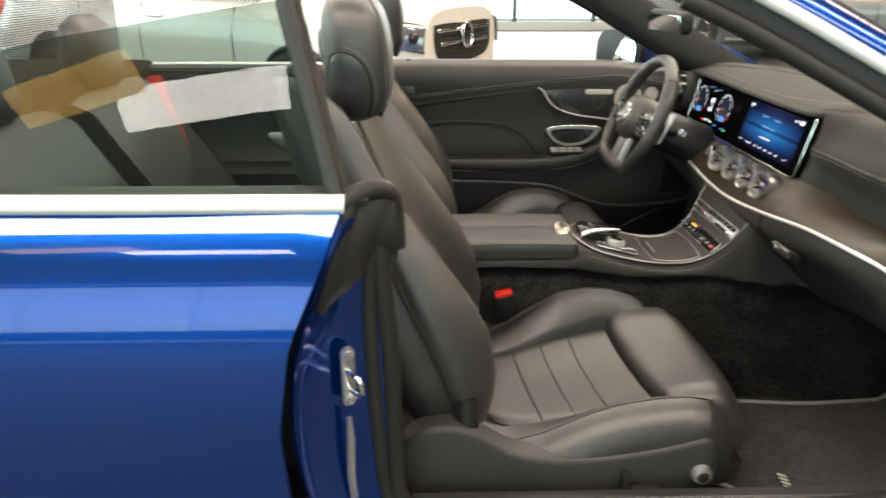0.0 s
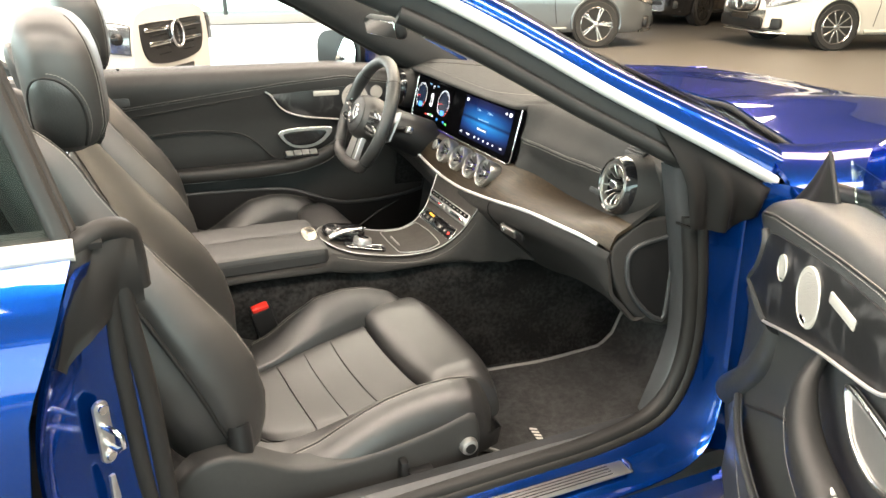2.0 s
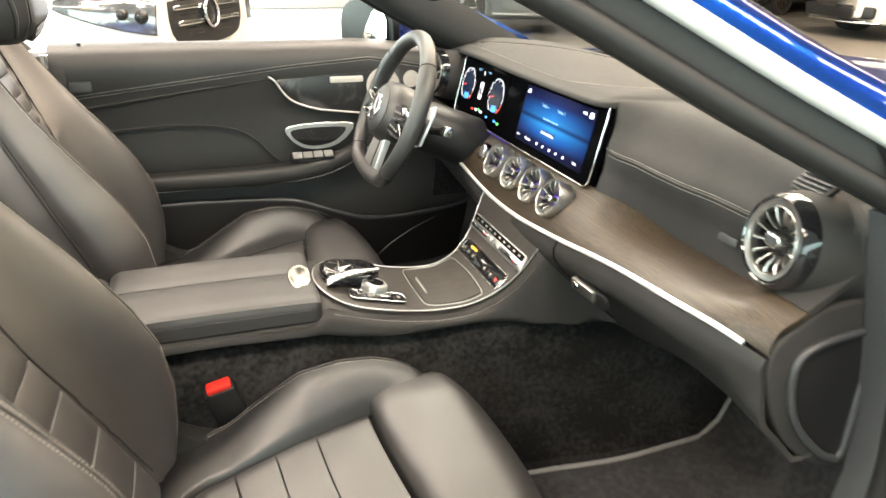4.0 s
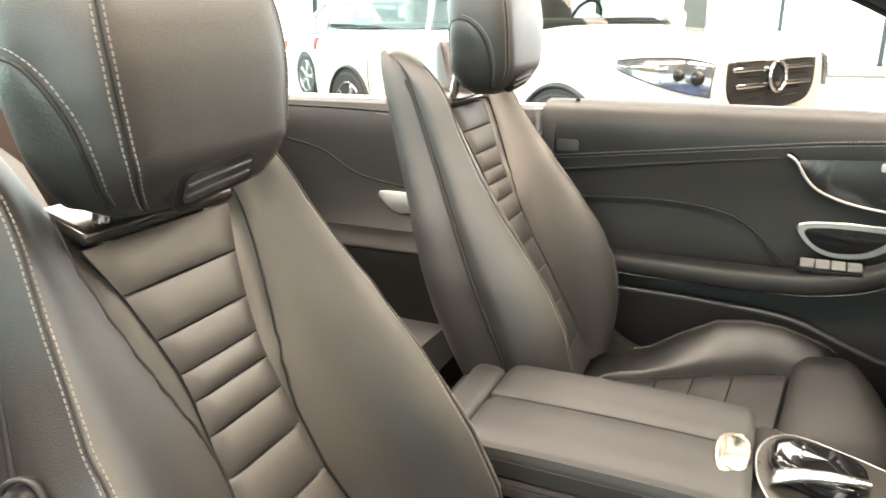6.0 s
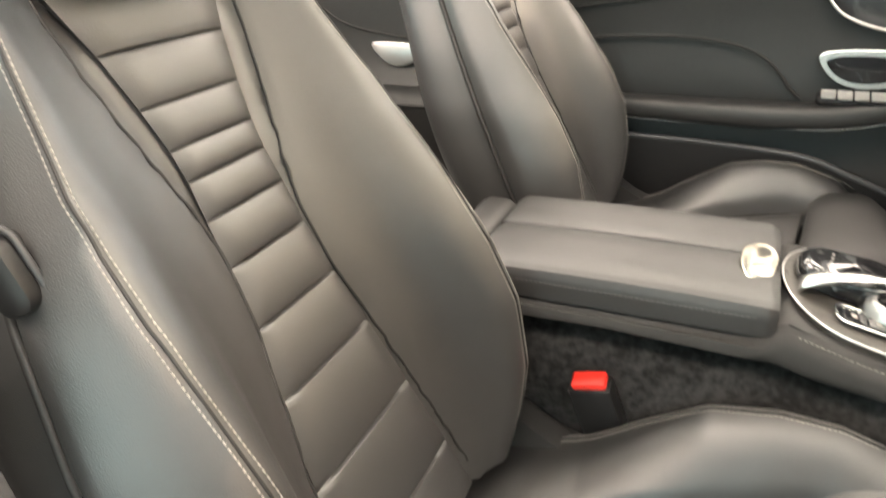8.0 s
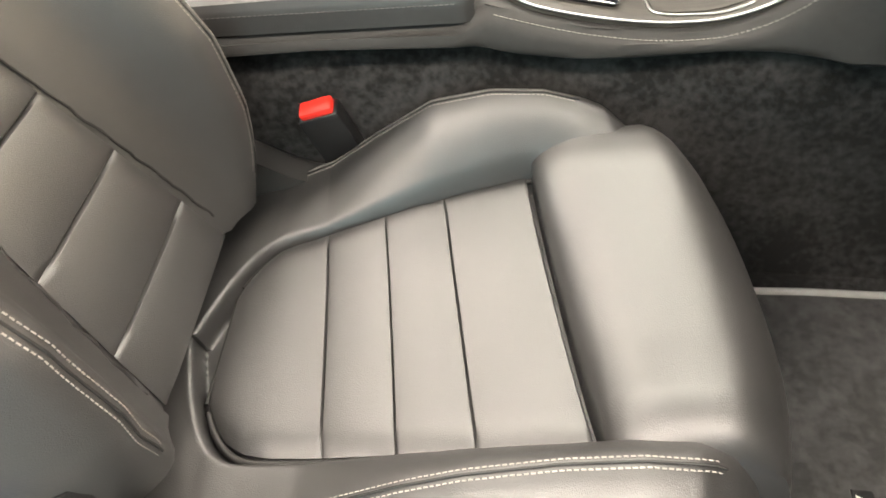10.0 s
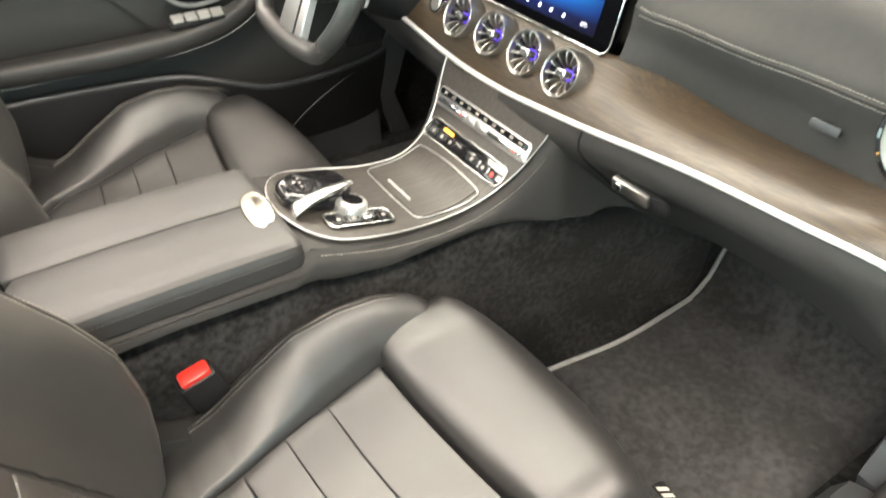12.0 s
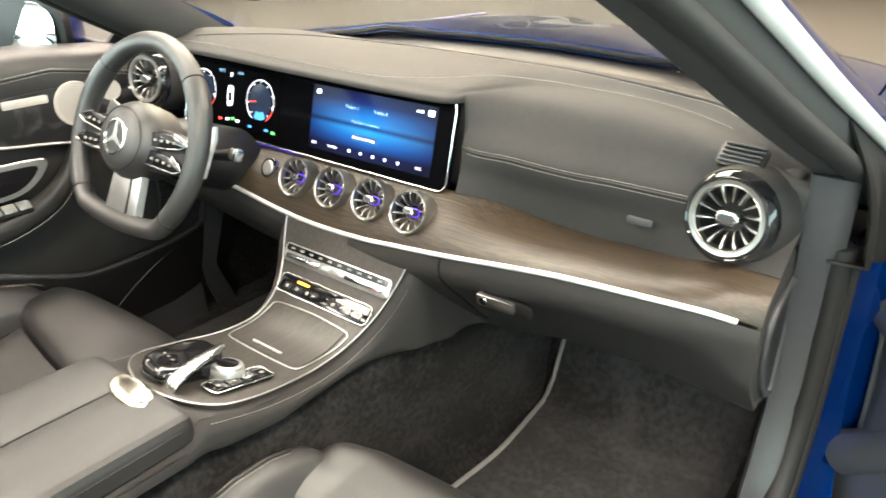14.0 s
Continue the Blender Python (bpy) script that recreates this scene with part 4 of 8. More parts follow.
def mark(pts, k):
    """How far along a smooth curve its k-th point lies, 0 to 1."""
    p = np.array(pts, float)
    s = np.r_[0, np.cumsum(np.linalg.norm(np.diff(p, axis=0), axis=1))]
    return s[k] / s[-1]


def back_at(v, u, x, sgn):
    """Where a point of the section at share v of the height ends up."""
    z0 = 0.46 + v * 0.655
    z = 0.46 + v * (back_top(u) - 0.46)
    k = max(0, (v - 0.87) / 0.13)
    pull = 0.12 + 0.88 * math.sqrt(max(0.0, 1 - k * k))
    mid = back_plane(z0) - 0.045
    return arr(back_plane(z) - 0.045 - 0.012 * k * k + (x - mid) * pull, sgn * u * (1 - 0.07 * k**2.5), z)


HEAD_W = ([0, 0.06, 0.14, 0.27, 0.45, 0.62, 0.74, 0.83, 0.90, 0.95, 0.98, 1.0], [0.070, 0.096, 0.109, 0.120, 0.128, 0.130, 0.127, 0.119, 0.105, 0.086, 0.066, 0.035])


def head_point(k, s):
    """The head restraint: k from its foot to its top, s from the middle of its front round to the middle of its back (one half)."""
    w = lut(k, *HEAD_W)
    end = lut(k, [0, 0.06, 0.2, 0.55, 0.70, 0.80, 0.88, 0.94, 0.975, 1.0], [0.34, 0.68, 0.98, 1.0, 0.965, 0.90, 0.79, 0.63, 0.46, 0.12])
    xc = -0.125 - 0.012 * k
    f = 0.062 * end + 0.006 * math.sin(math.pi * k)
    pts = [(0, f + 0.002), (w * 0.40, f + 0.002), (w * 0.70, f), (w * 0.85, f - 0.010 * end), (w * 0.96, f - 0.034 * end), (w, f - 0.062 * end), (w * 0.97, f - 0.088 * end), (w * 0.80, f - 0.108 * end), (w * 0.45, f - 0.118 * end), (0, f - 0.120 * end)]
    q = spl([(u, x, 0) for u, x in pts], 61)
    j = min(max(s, 0), 1) * 60
    i = min(int(j), 59)
    p = q[i] + (q[i + 1] - q[i]) * (j - i)
    return arr(xc + p[1], p[0], 1.028 + 0.225 * k)


def seat(name, label, at, out, nod=0.0):
    """One front seat. out: the side on which its switches are (-1 or 1); nod: how far its head restraint is tilted forward."""
    root = thing(name, label, "car seat", at, "front seats")
    # backrest
    levels = np.r_[np.linspace(0, 0.87, 26), 0.89, 0.91, 0.922, 0.935, 0.95, 0.962, 0.974, 0.984, 0.992, 0.997, 1.0]
    rings = []
    for v in levels:
        ring = []
        z0 = 0.46 + v * 0.655
        half = back_section(z0)
        for sgn, seq in ((1, half), (-1, half[::-1][1:-1])):
            for u, x in seq:
                ring.append(tuple(back_at(v, u, x, sgn)))
        rings.append(ring)
    back = loft_part("backrest", rings, LEATHER, root)
    # piped ribs of the middle panel
    cuts = [1.004, 0.960, 0.918, 0.885, 0.860, 0.829, 0.790, 0.739, 0.681, 0.605, 0.524, 0.462]
    nrm = arr(0.916, 0, 0.40)
    for a, b in zip(cuts, cuts[1:]):
        rows = []
        for t in (0, 0.03, 0.09, 0.2, 0.35, 0.5, 0.65, 0.8, 0.91, 0.97, 1):
            z = a + (b - a) * t
            h = insert_half(z) - 0.002
            swell = -0.0005 + 0.0042 * math.sin(math.pi * t**1.15) ** 0.42 if 0 < t < 1 else -0.0035
            row = []
            for u in np.linspace(-1, 1, 13):
                e = 1 - abs(u) ** 8
                row.append(arr(back_plane(z), u * h, z) + nrm * (swell * e - 0.003 * (1 - e)))
            rows.append(row)
        sheet("rib", rows, LEATHER, back, 0.006)

    def along(k, off, vs, sgn):
        line = []
        for v in vs:
            half = back_section(0.46 + v * 0.655)
            j = min(back_section(0.46 + v * 0.655, k) + off, 42.99)
            i = int(j)
            u, x = half[i] + (half[i + 1] - half[i]) * (j - i)
            line.append(back_at(v, u, x, sgn))
        return np.array(line)

    for sgn in (-1, 1):
        vs = np.linspace(0.06, 0.96, 70)
        nn = np.array([arr(0.9, sgn * 0.25, 0.38)] * 70)
        nn[-12:] = arr(0.6, sgn * 0.25, 0.75)
        tube("seam", along(5, 0.15, vs, sgn), 0.0013, RUBBER, back)
        stitches("stitching", along(5, -0.30, vs, sgn), nn, THREAD, back)
        stitches("stitching", along(5, 0.55, vs, sgn), nn, THREAD, back)
        tube("seam", along(2, 0.0, np.linspace(0.04, 0.93, 80), sgn), 0.0017, RUBBER, back)
        # outer side seam
        tube("side_seam", along(9, 0.0, np.linspace(0.06, 0.93, 40), sgn), 0.0042, RUBBER, back)
    # glossy strip and posts under the head restraint
    part("top_cover", box_bm(0, 0, 0, 0.060, 0.180, 0.014, 0.006, 3, pose(-0.163, 0, 1.019, 0, 16, 0)), PLASTIC_SHINE, back, "glossy black cover strip")
    for u in (-0.062, 0.062):
        tube("post", [(-0.150, u, 1.00), (-0.138, u, 1.06)], 0.0075, CHROME, back, "chrome post")
    # shoulder release lever
    part("release_lever", prism_bm(rounded(0.024, 0.050, 0.010, 5), 0.026, axes_at((-0.060, out * 0.232, 0.864), (0.35, out * 0.93, 0.1), (-0.437, 0, 1)), 0.005), PLASTIC, back, "black release lever in a grey surround")
    tube("lever_surround", [axes_at((-0.066, out * 0.218, 0.864), (0.35, out * 0.93, 0.1), (-0.437, 0, 1)) @ Vector((a, b, 0)) for a, b in rounded(0.028, 0.055, 0.012, 5)], 0.0025, PLASTIC_GREY, back, "grey lever surround", closed=True)
    # head restraint
    rings = []
    ks = list(np.linspace(0, 0.80, 24)) + [0.83, 0.86, 0.89, 0.915, 0.94, 0.96, 0.975, 0.988, 0.996, 1.0]
    for k in ks:
        half = [head_point(k, s) for s in np.linspace(0, 1, 32)]
        rings.append([tuple(p) for p in half] + [(p[0], -p[1], p[2]) for p in half[::-1][1:-1]])
    head = loft_part("head_restraint", rings, LEATHER, root)
    head.location.x = nod
    for sgn in (-1, 1):
        ridge = np.array([head_point(k, 0.305) * arr(1, sgn, 1) for k in np.linspace(0.03, 0.95, 40)])
        n1 = np.array([arr(0.75, sgn * 0.65, 0)] * 40)
        tube("seam", ridge, 0.0012, RUBBER, head)
        stitches("stitching", np.array([head_point(k, 0.292) * arr(1, sgn, 1) for k in np.linspace(0.03, 0.95, 40)]), n1, THREAD, head)
        stitches("stitching", np.array([head_point(k, 0.318) * arr(1, sgn, 1) for k in np.linspace(0.03, 0.95, 40)]), n1, THREAD, head)
        # grained oval patch on the flank
        rows, edge = [], []
        for k in np.linspace(0.06, 0.57, 16):
            wide = 0.145 * math.sqrt(max(0.02, 1 - max(0, (k - 0.24) / 0.33) ** 2))
            row = []
            for s in np.linspace(-1, 1, 11):
                p = head_point(k, 0.555 + s * wide)
                lift = 0.0035 * (1 - abs(s) ** 6) * (1 - max(0, (k - 0.50) / 0.07) ** 2)
                row.append((p + arr(-0.25, 0.95, 0) * lift) * arr(1, sgn, 1))
            rows.append(row)
        sheet("side_patch", rows, LEATHER_COARSE, head, 0.003)
        arch = [head_point(k, 0.555 - 0.148 * math.sqrt(max(0.0, 1 - max(0, (k - 0.24) / 0.33) ** 2))) for k in np.linspace(0.06, 0.57, 36)]
        arch += [head_point(k, 0.555 + 0.148 * math.sqrt(max(0.0, 1 - max(0, (k - 0.24) / 0.33) ** 2))) for k in np.linspace(0.57, 0.06, 36)]
        arch = np.array(arch) * arr(1, sgn, 1)
        tube("seam", arch, 0.0022, RUBBER, head)
        stitches("stitching", np.array([head_point(k, 0.555 - 0.170 * math.sqrt(max(0.0, 1 - max(0, (k - 0.24) / 0.36) ** 2))) for k in 0.06 + 0.54 * np.sin(np.linspace(0, math.pi / 2, 60))]) * arr(1, sgn, 1), arr(0.5, sgn * 0.85, 0.1), THREAD, head)
    # warm-air outlet
    om = axes_at((-0.0715, 0, 1.052), (0.93, 0, -0.36))
    oz = part("air_outlet", prism_bm([(x, y + 0.12 * x) for x, y in rounded(0.098, 0.040, 0.012, 5)], 0.02, om, 0.003), PLASTIC, head, "slotted black warm-air outlet")
    part("slot", prism_bm([(x, y + 0.12 * x) for x, y in rounded(0.082, 0.026, 0.008, 5)], 0.004, om @ Matrix.Translation((0, 0, 0.0012)), 0.0), GLOSS_BLACK, oz)
    for d in (-0.006, 0.004):
        part("slat", prism_bm([(-0.038, d - 0.006), (0.038, d + 0.003), (0.038, d + 0.006), (-0.038, d - 0.003)], 0.004, om @ Matrix.Translation((0, 0, 0.003)), 0.0008), PLASTIC_GREY, oz)
    # cushion
    def zi(x):
        return lut(x, [0.05, 0.12, 0.2, 0.35, 0.455, 0.5, 0.56, 0.60, 0.64], [0.424, 0.424, 0.424, 0.436, 0.452, 0.460, 0.460, 0.450, 0.40])

    def zr(x):
        return lut(x, [0.04, 0.09, 0.14, 0.2, 0.26, 0.33, 0.4, 0.46, 0.54, 0.59, 0.62, 0.64], [0.415, 0.424, 0.434, 0.458, 0.498, 0.540, 0.551, 0.547, 0.522, 0.488, 0.446, 0.40])

    def zo(x):
        return lut(x, [0.04, 0.12, 0.165, 0.222, 0.27, 0.317, 0.366, 0.44, 0.50, 0.55, 0.59, 0.62, 0.64], [0.415, 0.420, 0.428, 0.443, 0.466, 0.488, 0.505, 0.519, 0.522, 0.514, 0.488, 0.446, 0.40])

    def ridge(sgn):
        return 0.205 if sgn == out == -1 else 0.236

    def edge(x, sgn):
        k = min(max((x - 0.11) / 0.34, 0), 1)
        return (0.138 + 0.022 * k if sgn == out == -1 else 0.120 + 0.062 * k) - 0.060 * max(0, (0.175 - x) / 0.067) ** 2.6

    def dish(x, u, sgn):
        """Height of the cushion's skin at x, u to one side."""
        e, r, a, b = edge(x, sgn), ridge(sgn), zi(x), zo(x) if sgn == out == -1 else zr(x)
        ze = a + 0.24 * (b - a)
        if u < e:
            return a + (ze - a) * (u / e) ** 2.6
        if u < r:
            t = (u - e) / (r - e)
            return ze + (b - ze) * (1 - (1 - t) ** 1.7)
        t = min((u - r) / (0.266 - r), 1)
        return b - (0.062 if sgn == out == -1 else 0.030) * (1 - math.sqrt(max(0.0, 1 - t * t)))

    def groove(x, u, sgn):
        """Depth of the sunk bed in which the cushion panels lie."""
        slope = (edge(x + 0.014, sgn) - edge(x + 0.006, sgn)) / 0.008
        t = min(1.0, max(0.0, (edge(x + 0.010, sgn) + 0.011 - u) / math.sqrt(1 + slope * slope) / 0.013))
        return 0.029 * t * t * (3 - 2 * t)

    rings = []
    xs = np.r_[np.linspace(0.03, 0.215, 62), np.linspace(0.22, 0.60, 50), 0.615, 0.628, 0.636]
    us = np.r_[np.linspace(0, 0.22, 70), 0.228, 0.236, 0.244, 0.252, 0.259, 0.264, 0.266]
    for x in xs:
        ring = []
        pinch = 1 - 0.10 * max(0, (x - 0.5) / 0.13) ** 2
        for sgn, seq in ((1, us), (-1, us[::-1])):
            side = [(x - 0.045 * max(0, (x - 0.5) / 0.13) * (u / 0.266) ** 3, sgn * u * pinch, dish(x, u, sgn) - groove(x, u, sgn)) for u in seq]
            low = [(x - 0.02, sgn * 0.262 * pinch, 0.39), (x - 0.02, sgn * 0.25 * pinch, 0.34)]
            ring += side + low if sgn > 0 else low[::-1] + side
        rings.append(ring)
    cush = loft_part("cushion", rings, LEATHER, root, smooth=60)
    cuts = [0.108, 0.219, 0.288, 0.359, 0.456]
    for a, b in zip(cuts, cuts[1:]):
        rows = []
        for t in (0, 0.02, 0.06, 0.14, 0.25, 0.4, 0.6, 0.75, 0.86, 0.94, 0.98, 1):
            x = a + (b - a) * t
            sw = 0.0026 * math.sin(math.pi * t) ** 0.35 - 0.001 if 0 < t < 1 else -0.004
            row = []
            for q in np.linspace(-1, 1, 25):
                sgn = 1 if q > 0 else -1
                row.append((x + 0.11 * min(1, (x - 0.108) / 0.1) * q * edge(x, sgn) * out, q * edge(x, sgn), dish(x, abs(q) * edge(x, sgn), sgn) + sw * (1 - abs(q) ** 14) - 0.008 * abs(q) ** 14 - 0.007 * max(0, (0.165 - x) / 0.057) ** 2))
            rows.append(row)
        sheet("cushion_panel", rows, LEATHER, cush, 0.008)
    back_line = [(0.106, q * edge(0.108, 1 if q > 0 else -1), dish(0.108, abs(q) * edge(0.108, 1 if q > 0 else -1), 1) - 0.017) for q in np.linspace(-1, 1, 20)]
    tube("seam", back_line, 0.0024, RUBBER, cush)
    # thigh support
    rings = []
    for q in np.linspace(-1, 1, 27):
        sgn = 1 if q > 0 else -1
        wide = 0.190 if sgn == out == -1 else 0.238
        e = (1 - abs(q) ** 7) ** 0.5 if abs(q) < 1 else 0.1
        y = q * wide
        lift = lambda x: dish(min(x, 0.56), abs(y) * (0.8 if abs(y) > edge(0.45, sgn) else 1.0), sgn) - (zi(min(x, 0.56)) - zi(x)) + 0.010 * q * q
        sec = [(0.466, 0.40), (0.463, lift(0.46) + 0.008 * e), (0.471, lift(0.47) + 0.022 * e), (0.50, lift(0.5) + 0.033 * e), (0.56, lift(0.56) + 0.041 * e), (0.615, lift(0.56) + 0.037 * e), (0.657, 0.462), (0.672, 0.395), (0.63, 0.37)]
        bow = np.array([0, 0, 0, 0.1, 0.5, 0.9, 1, 1, 1]) * 0.030 * abs(q) ** 2.6
        rings.append([(p[0] + (0.11 * y * out) * max(0.0, 1 - (p[0] - 0.46) / 0.10) - 0.010 * min(1, max(0, (p[0] - 0.5) / 0.1)), y, p[1]) for p in spl([(a - d, b, 0) for (a, b), d in zip(sec, bow)], 26)])
    loft_part("thigh_support", rings, LEATHER, root, smooth=60)
    for sgn in (-1, 1):
        top = np.array([arr(x, sgn * (ridge(sgn) + 0.001), dish(x, ridge(sgn) + 0.001, sgn) + 0.0004) for x in np.linspace(0.07, 0.56 if sgn == out else 0.50, 60)])
        tube("seam", top, 0.0013, RUBBER, cush)
        stitches("stitching", top + arr(0, -sgn * 0.0045, -0.0006), arr(0, 0, 1), THREAD, cush)
        stitches("stitching", top + arr(0, sgn * 0.0045, -0.0008), arr(0, sgn * 0.3, 1), THREAD, cush)
        tube("seam", [(x, sgn * (edge(x, sgn) + 0.003), dish(x, edge(x, sgn), sgn) - 0.0120) for x in np.linspace(0.112, 0.455, 40)], 0.0034, RUBBER, cush)
    # base with its switches
    base = loft_part("seat_base", [[(x, -0.235, 0.262), (x, -0.235, 0.37), (x, 0.235, 0.37), (x, 0.235, 0.262)] for x in (-0.02, 0.54)], PLASTIC, root)
    outline = [(-0.055, 0.30), (-0.068, 0.40), (-0.052, 0.458), (-0.012, 0.497), (0.040, 0.506), (0.09, 0.488), (0.16, 0.446), (0.24, 0.430), (0.34, 0.434), (0.44, 0.450), (0.51, 0.468), (0.537, 0.462), (0.549, 0.41), (0.543, 0.34), (0.52, 0.298), (0.30, 0.287)]
    for sgn in (-1, 1):
        loop = spl([(a, b, 0) for a, b in outline], 70, True)[:, :2]
        m = Matrix(((1, 0, 0, 0), (0, 0, sgn, sgn * 0.272), (0, 1, 0, 0), (0, 0, 0, 1)))
        val = part("side_cover", prism_bm([tuple(p) for p in loop], 0.05, m, 0.012, 3), SEAT_PLASTIC, root)
        if sgn == out:
            part("knob", disc_bm([(0, 0.014), (0.012, 0.014), (0.017, 0.012), (0.0195, 0.006), (0.020, 0.0)], 24, axes_at((0.518, sgn * 0.2725, 0.396), (0, sgn, 0))), SATIN, val, "round lumbar control with silver ring")
            part("knob_face", disc_bm([(0, 0.0150), (0.011, 0.0148), (0.013, 0.012)], 20, axes_at((0.518, sgn * 0.2725, 0.396), (0, sgn, 0))), PLASTIC, val)
            part("seat_switch", box_bm(0.372, sgn * 0.282, 0.386, 0.017, 0.024, 0.046, 0.005, 2, None), PLASTIC, val)
            part("seat_switch", box_bm(0.408, sgn * 0.282, 0.370, 0.054, 0.024, 0.017, 0.005, 2, None), PLASTIC, val)
        tube("hinge_cover", [(0.072, sgn * 0.226, 0.545), (0.074, sgn * 0.232, 0.50), (0.074, sgn * 0.236, 0.46)], 0.024, PLASTIC, val)
    for sgn in (-1, 1):
        part("seat_rail", box_bm(0.27, sgn * 0.20, 0.258, 0.66, 0.05, 0.03, 0.006, 2), PLASTIC, root)
    return root


seat("car_seat", "black leather passenger seat with pale stitching and ribbed middle panel", (0, -0.405, 0), -1)
seat("car_seat", "black leather driver seat with pale double stitching beside the tunnel", (-0.03, 0.40, 0.022), 1, 0.035)

# belt buckle beside the tunnel
bk = thing("belt_buckle", "black seat belt buckle with a red release button", "seat belt", (0.207, -0.148, 0.428))
part("housing", box_bm(0, 0, 0, 0.054, 0.030, 0.11, 0.007, 2, pose(0.0, 0.0, 0.055, 14, -14, 0)), PLASTIC, bk)
part("release_button", box_bm(0, 0, 0, 0.042, 0.023, 0.012, 0.004, 2, pose(-0.013, -0.014, 0.109, 14, -14, 0)), RED, bk, "red release button")
tube("stalk", [(0, 0.0, 0.0), (-0.03, 0.02, -0.08), (-0.05, 0.02, -0.15)], 0.016, PLASTIC, bk)

# ---- dashboard ----
dash = thing("dashboard", "black leather dashboard with wood band, silver vents and wide screen", "dashboard", (0.95, 0, 0.6))
DO = arr(0.95, 0, 0.6)


def smooth_line(table, n=200):
    c = spl([(r[1], r[0], r[2]) for r in sorted(table)], n)
    return lambda v: arr(np.interp(v, c[:, 1], c[:, 0]), v, np.interp(v, c[:, 1], c[:, 2]))


L_BASE = smooth_line([(-0.73, 0.96, 0.965), (-0.66, 1.01, 0.985), (-0.55, 1.08, 0.998), (-0.45, 1.12, 1.0), (-0.22, 1.158, 1.0), (0, 1.16, 1.0), (0.26, 1.155, 1.0), (0.52, 1.14, 1.0), (0.68, 1.05, 0.995), (0.74, 1.0, 0.98)])
L_RIM = smooth_line([(-0.72, 0.935, 0.935), (-0.64, 0.948, 0.962), (-0.579, 0.975, 0.978), (-0.50, 1.008, 0.986), (-0.42, 1.026, 0.989), (-0.33, 1.036, 0.990), (-0.242, 1.014, 0.990), (-0.205, 0.975, 0.989), (-0.175, 0.918, 0.988), (-0.15, 0.894, 0.988), (-0.06, 0.884, 0.990), (0.02, 0.882, 0.991), (0.267, 0.888, 0.992), (0.40, 0.896, 0.992), (0.55, 0.905, 0.989), (0.66, 0.92, 0.982), (0.74, 0.93, 0.965)])
# row of stitches along the brow, on y and x
L_BROW = spl([(-0.58, 0.990, 0), (-0.50, 1.022, 0), (-0.42, 1.041, 0), (-0.33, 1.050, 0), (-0.242, 1.040, 0), (-0.18, 1.005, 0), (-0.125, 0.957, 0), (-0.06, 0.918, 0), (0.02, 0.897, 0), (0.267, 0.904, 0), (0.40, 0.914, 0), (0.63, 0.930, 0)], 160)
# seam near the windscreen, on y and x
L_SCREEN_SEAM = spl([(-0.585, 1.012, 0), (-0.50, 1.052, 0), (-0.27, 1.100, 0), (0.03, 1.118, 0), (0.31, 1.085, 0), (0.50, 1.000, 0), (0.60, 0.958, 0)], 120)
L_STITCH = smooth_line([(-0.72, 0.92, 0.885), (-0.64, 0.92, 0.895), (-0.567, 0.91, 0.896), (-0.44, 0.925, 0.889), (-0.37, 0.915, 0.890), (-0.28, 0.897, 0.899), (-0.19, 0.888, 0.907), (-0.165, 0.93, 0.955), (0.0, 0.93, 0.96), (0.3, 0.93, 0.96), (0.6, 0.93, 0.95), (0.66, 0.90, 0.92), (0.74, 0.88, 0.90)])
L_WOODTOP = smooth_line([(-0.705, 0.86, 0.845), (-0.68, 0.862, 0.845), (-0.638, 0.868, 0.842), (-0.60, 0.89, 0.826), (-0.553, 0.913, 0.810), (-0.46, 0.93, 0.799), (-0.363, 0.928, 0.801), (-0.271, 0.905, 0.823), (-0.213, 0.88, 0.834), (-0.1, 0.872, 0.830), (0.1, 0.872, 0.826), (0.25, 0.872, 0.824), (0.5, 0.88, 0.822), (0.64, 0.86, 0.835), (0.74, 0.84, 0.85)])
L_CHROME = smooth_line([(-0.70, 0.81, 0.795), (-0.672, 0.80, 0.801), (-0.638, 0.788, 0.808), (-0.569, 0.777, 0.809), (-0.448, 0.776, 0.800), (-0.353, 0.780, 0.786), (-0.239, 0.785, 0.767), (-0.126, 0.790, 0.751), (-0.03, 0.795, 0.739), (0.075, 0.80, 0.733), (0.167, 0.80, 0.738), (0.266, 0.80, 0.750), (0.45, 0.805, 0.772), (0.62, 0.81, 0.79), (0.74, 0.83, 0.79)])


def to_dash(rows):
    return [[p - DO for p in r] for r in rows]


YS = np.linspace(-0.70, 0.73, 250)
rows = []
for y in YS:
    a, b, c, d = L_BASE(y), L_RIM(y), L_STITCH(y), L_WOODTOP(y)
    pts = [a + arr(0.05, 0, -0.05), a, a + (b - a) * 0.5 + arr(0, 0, 0.012), b + arr(0.022, 0, 0.006), b + arr(0.004, 0, 0.001)]
    low = pts + [b + (c - b) * 0.35 + arr(-0.012, 0, 0.018), b + (c - b) * 0.7 + arr(-0.006, 0, 0.008), c, c + (d - c) * 0.5 + arr(0.002, 0, 0.0), d + arr(-0.005, 0, -0.001)]
    high = pts + [b + arr(-0.014, 0, -0.005), b + arr(-0.015, 0, -0.013), b + arr(0.012, 0, -0.019), arr(0.925, y, 0.90), arr(0.92, y, 0.83)]
    k = min(max((y + 0.188) / 0.018, 0), 1)
    k = k * k * (3 - 2 * k)
    rows.append(ribbon(low, 5) * (1 - k) + ribbon(high, 5) * k)


PAD = np.array(rows)


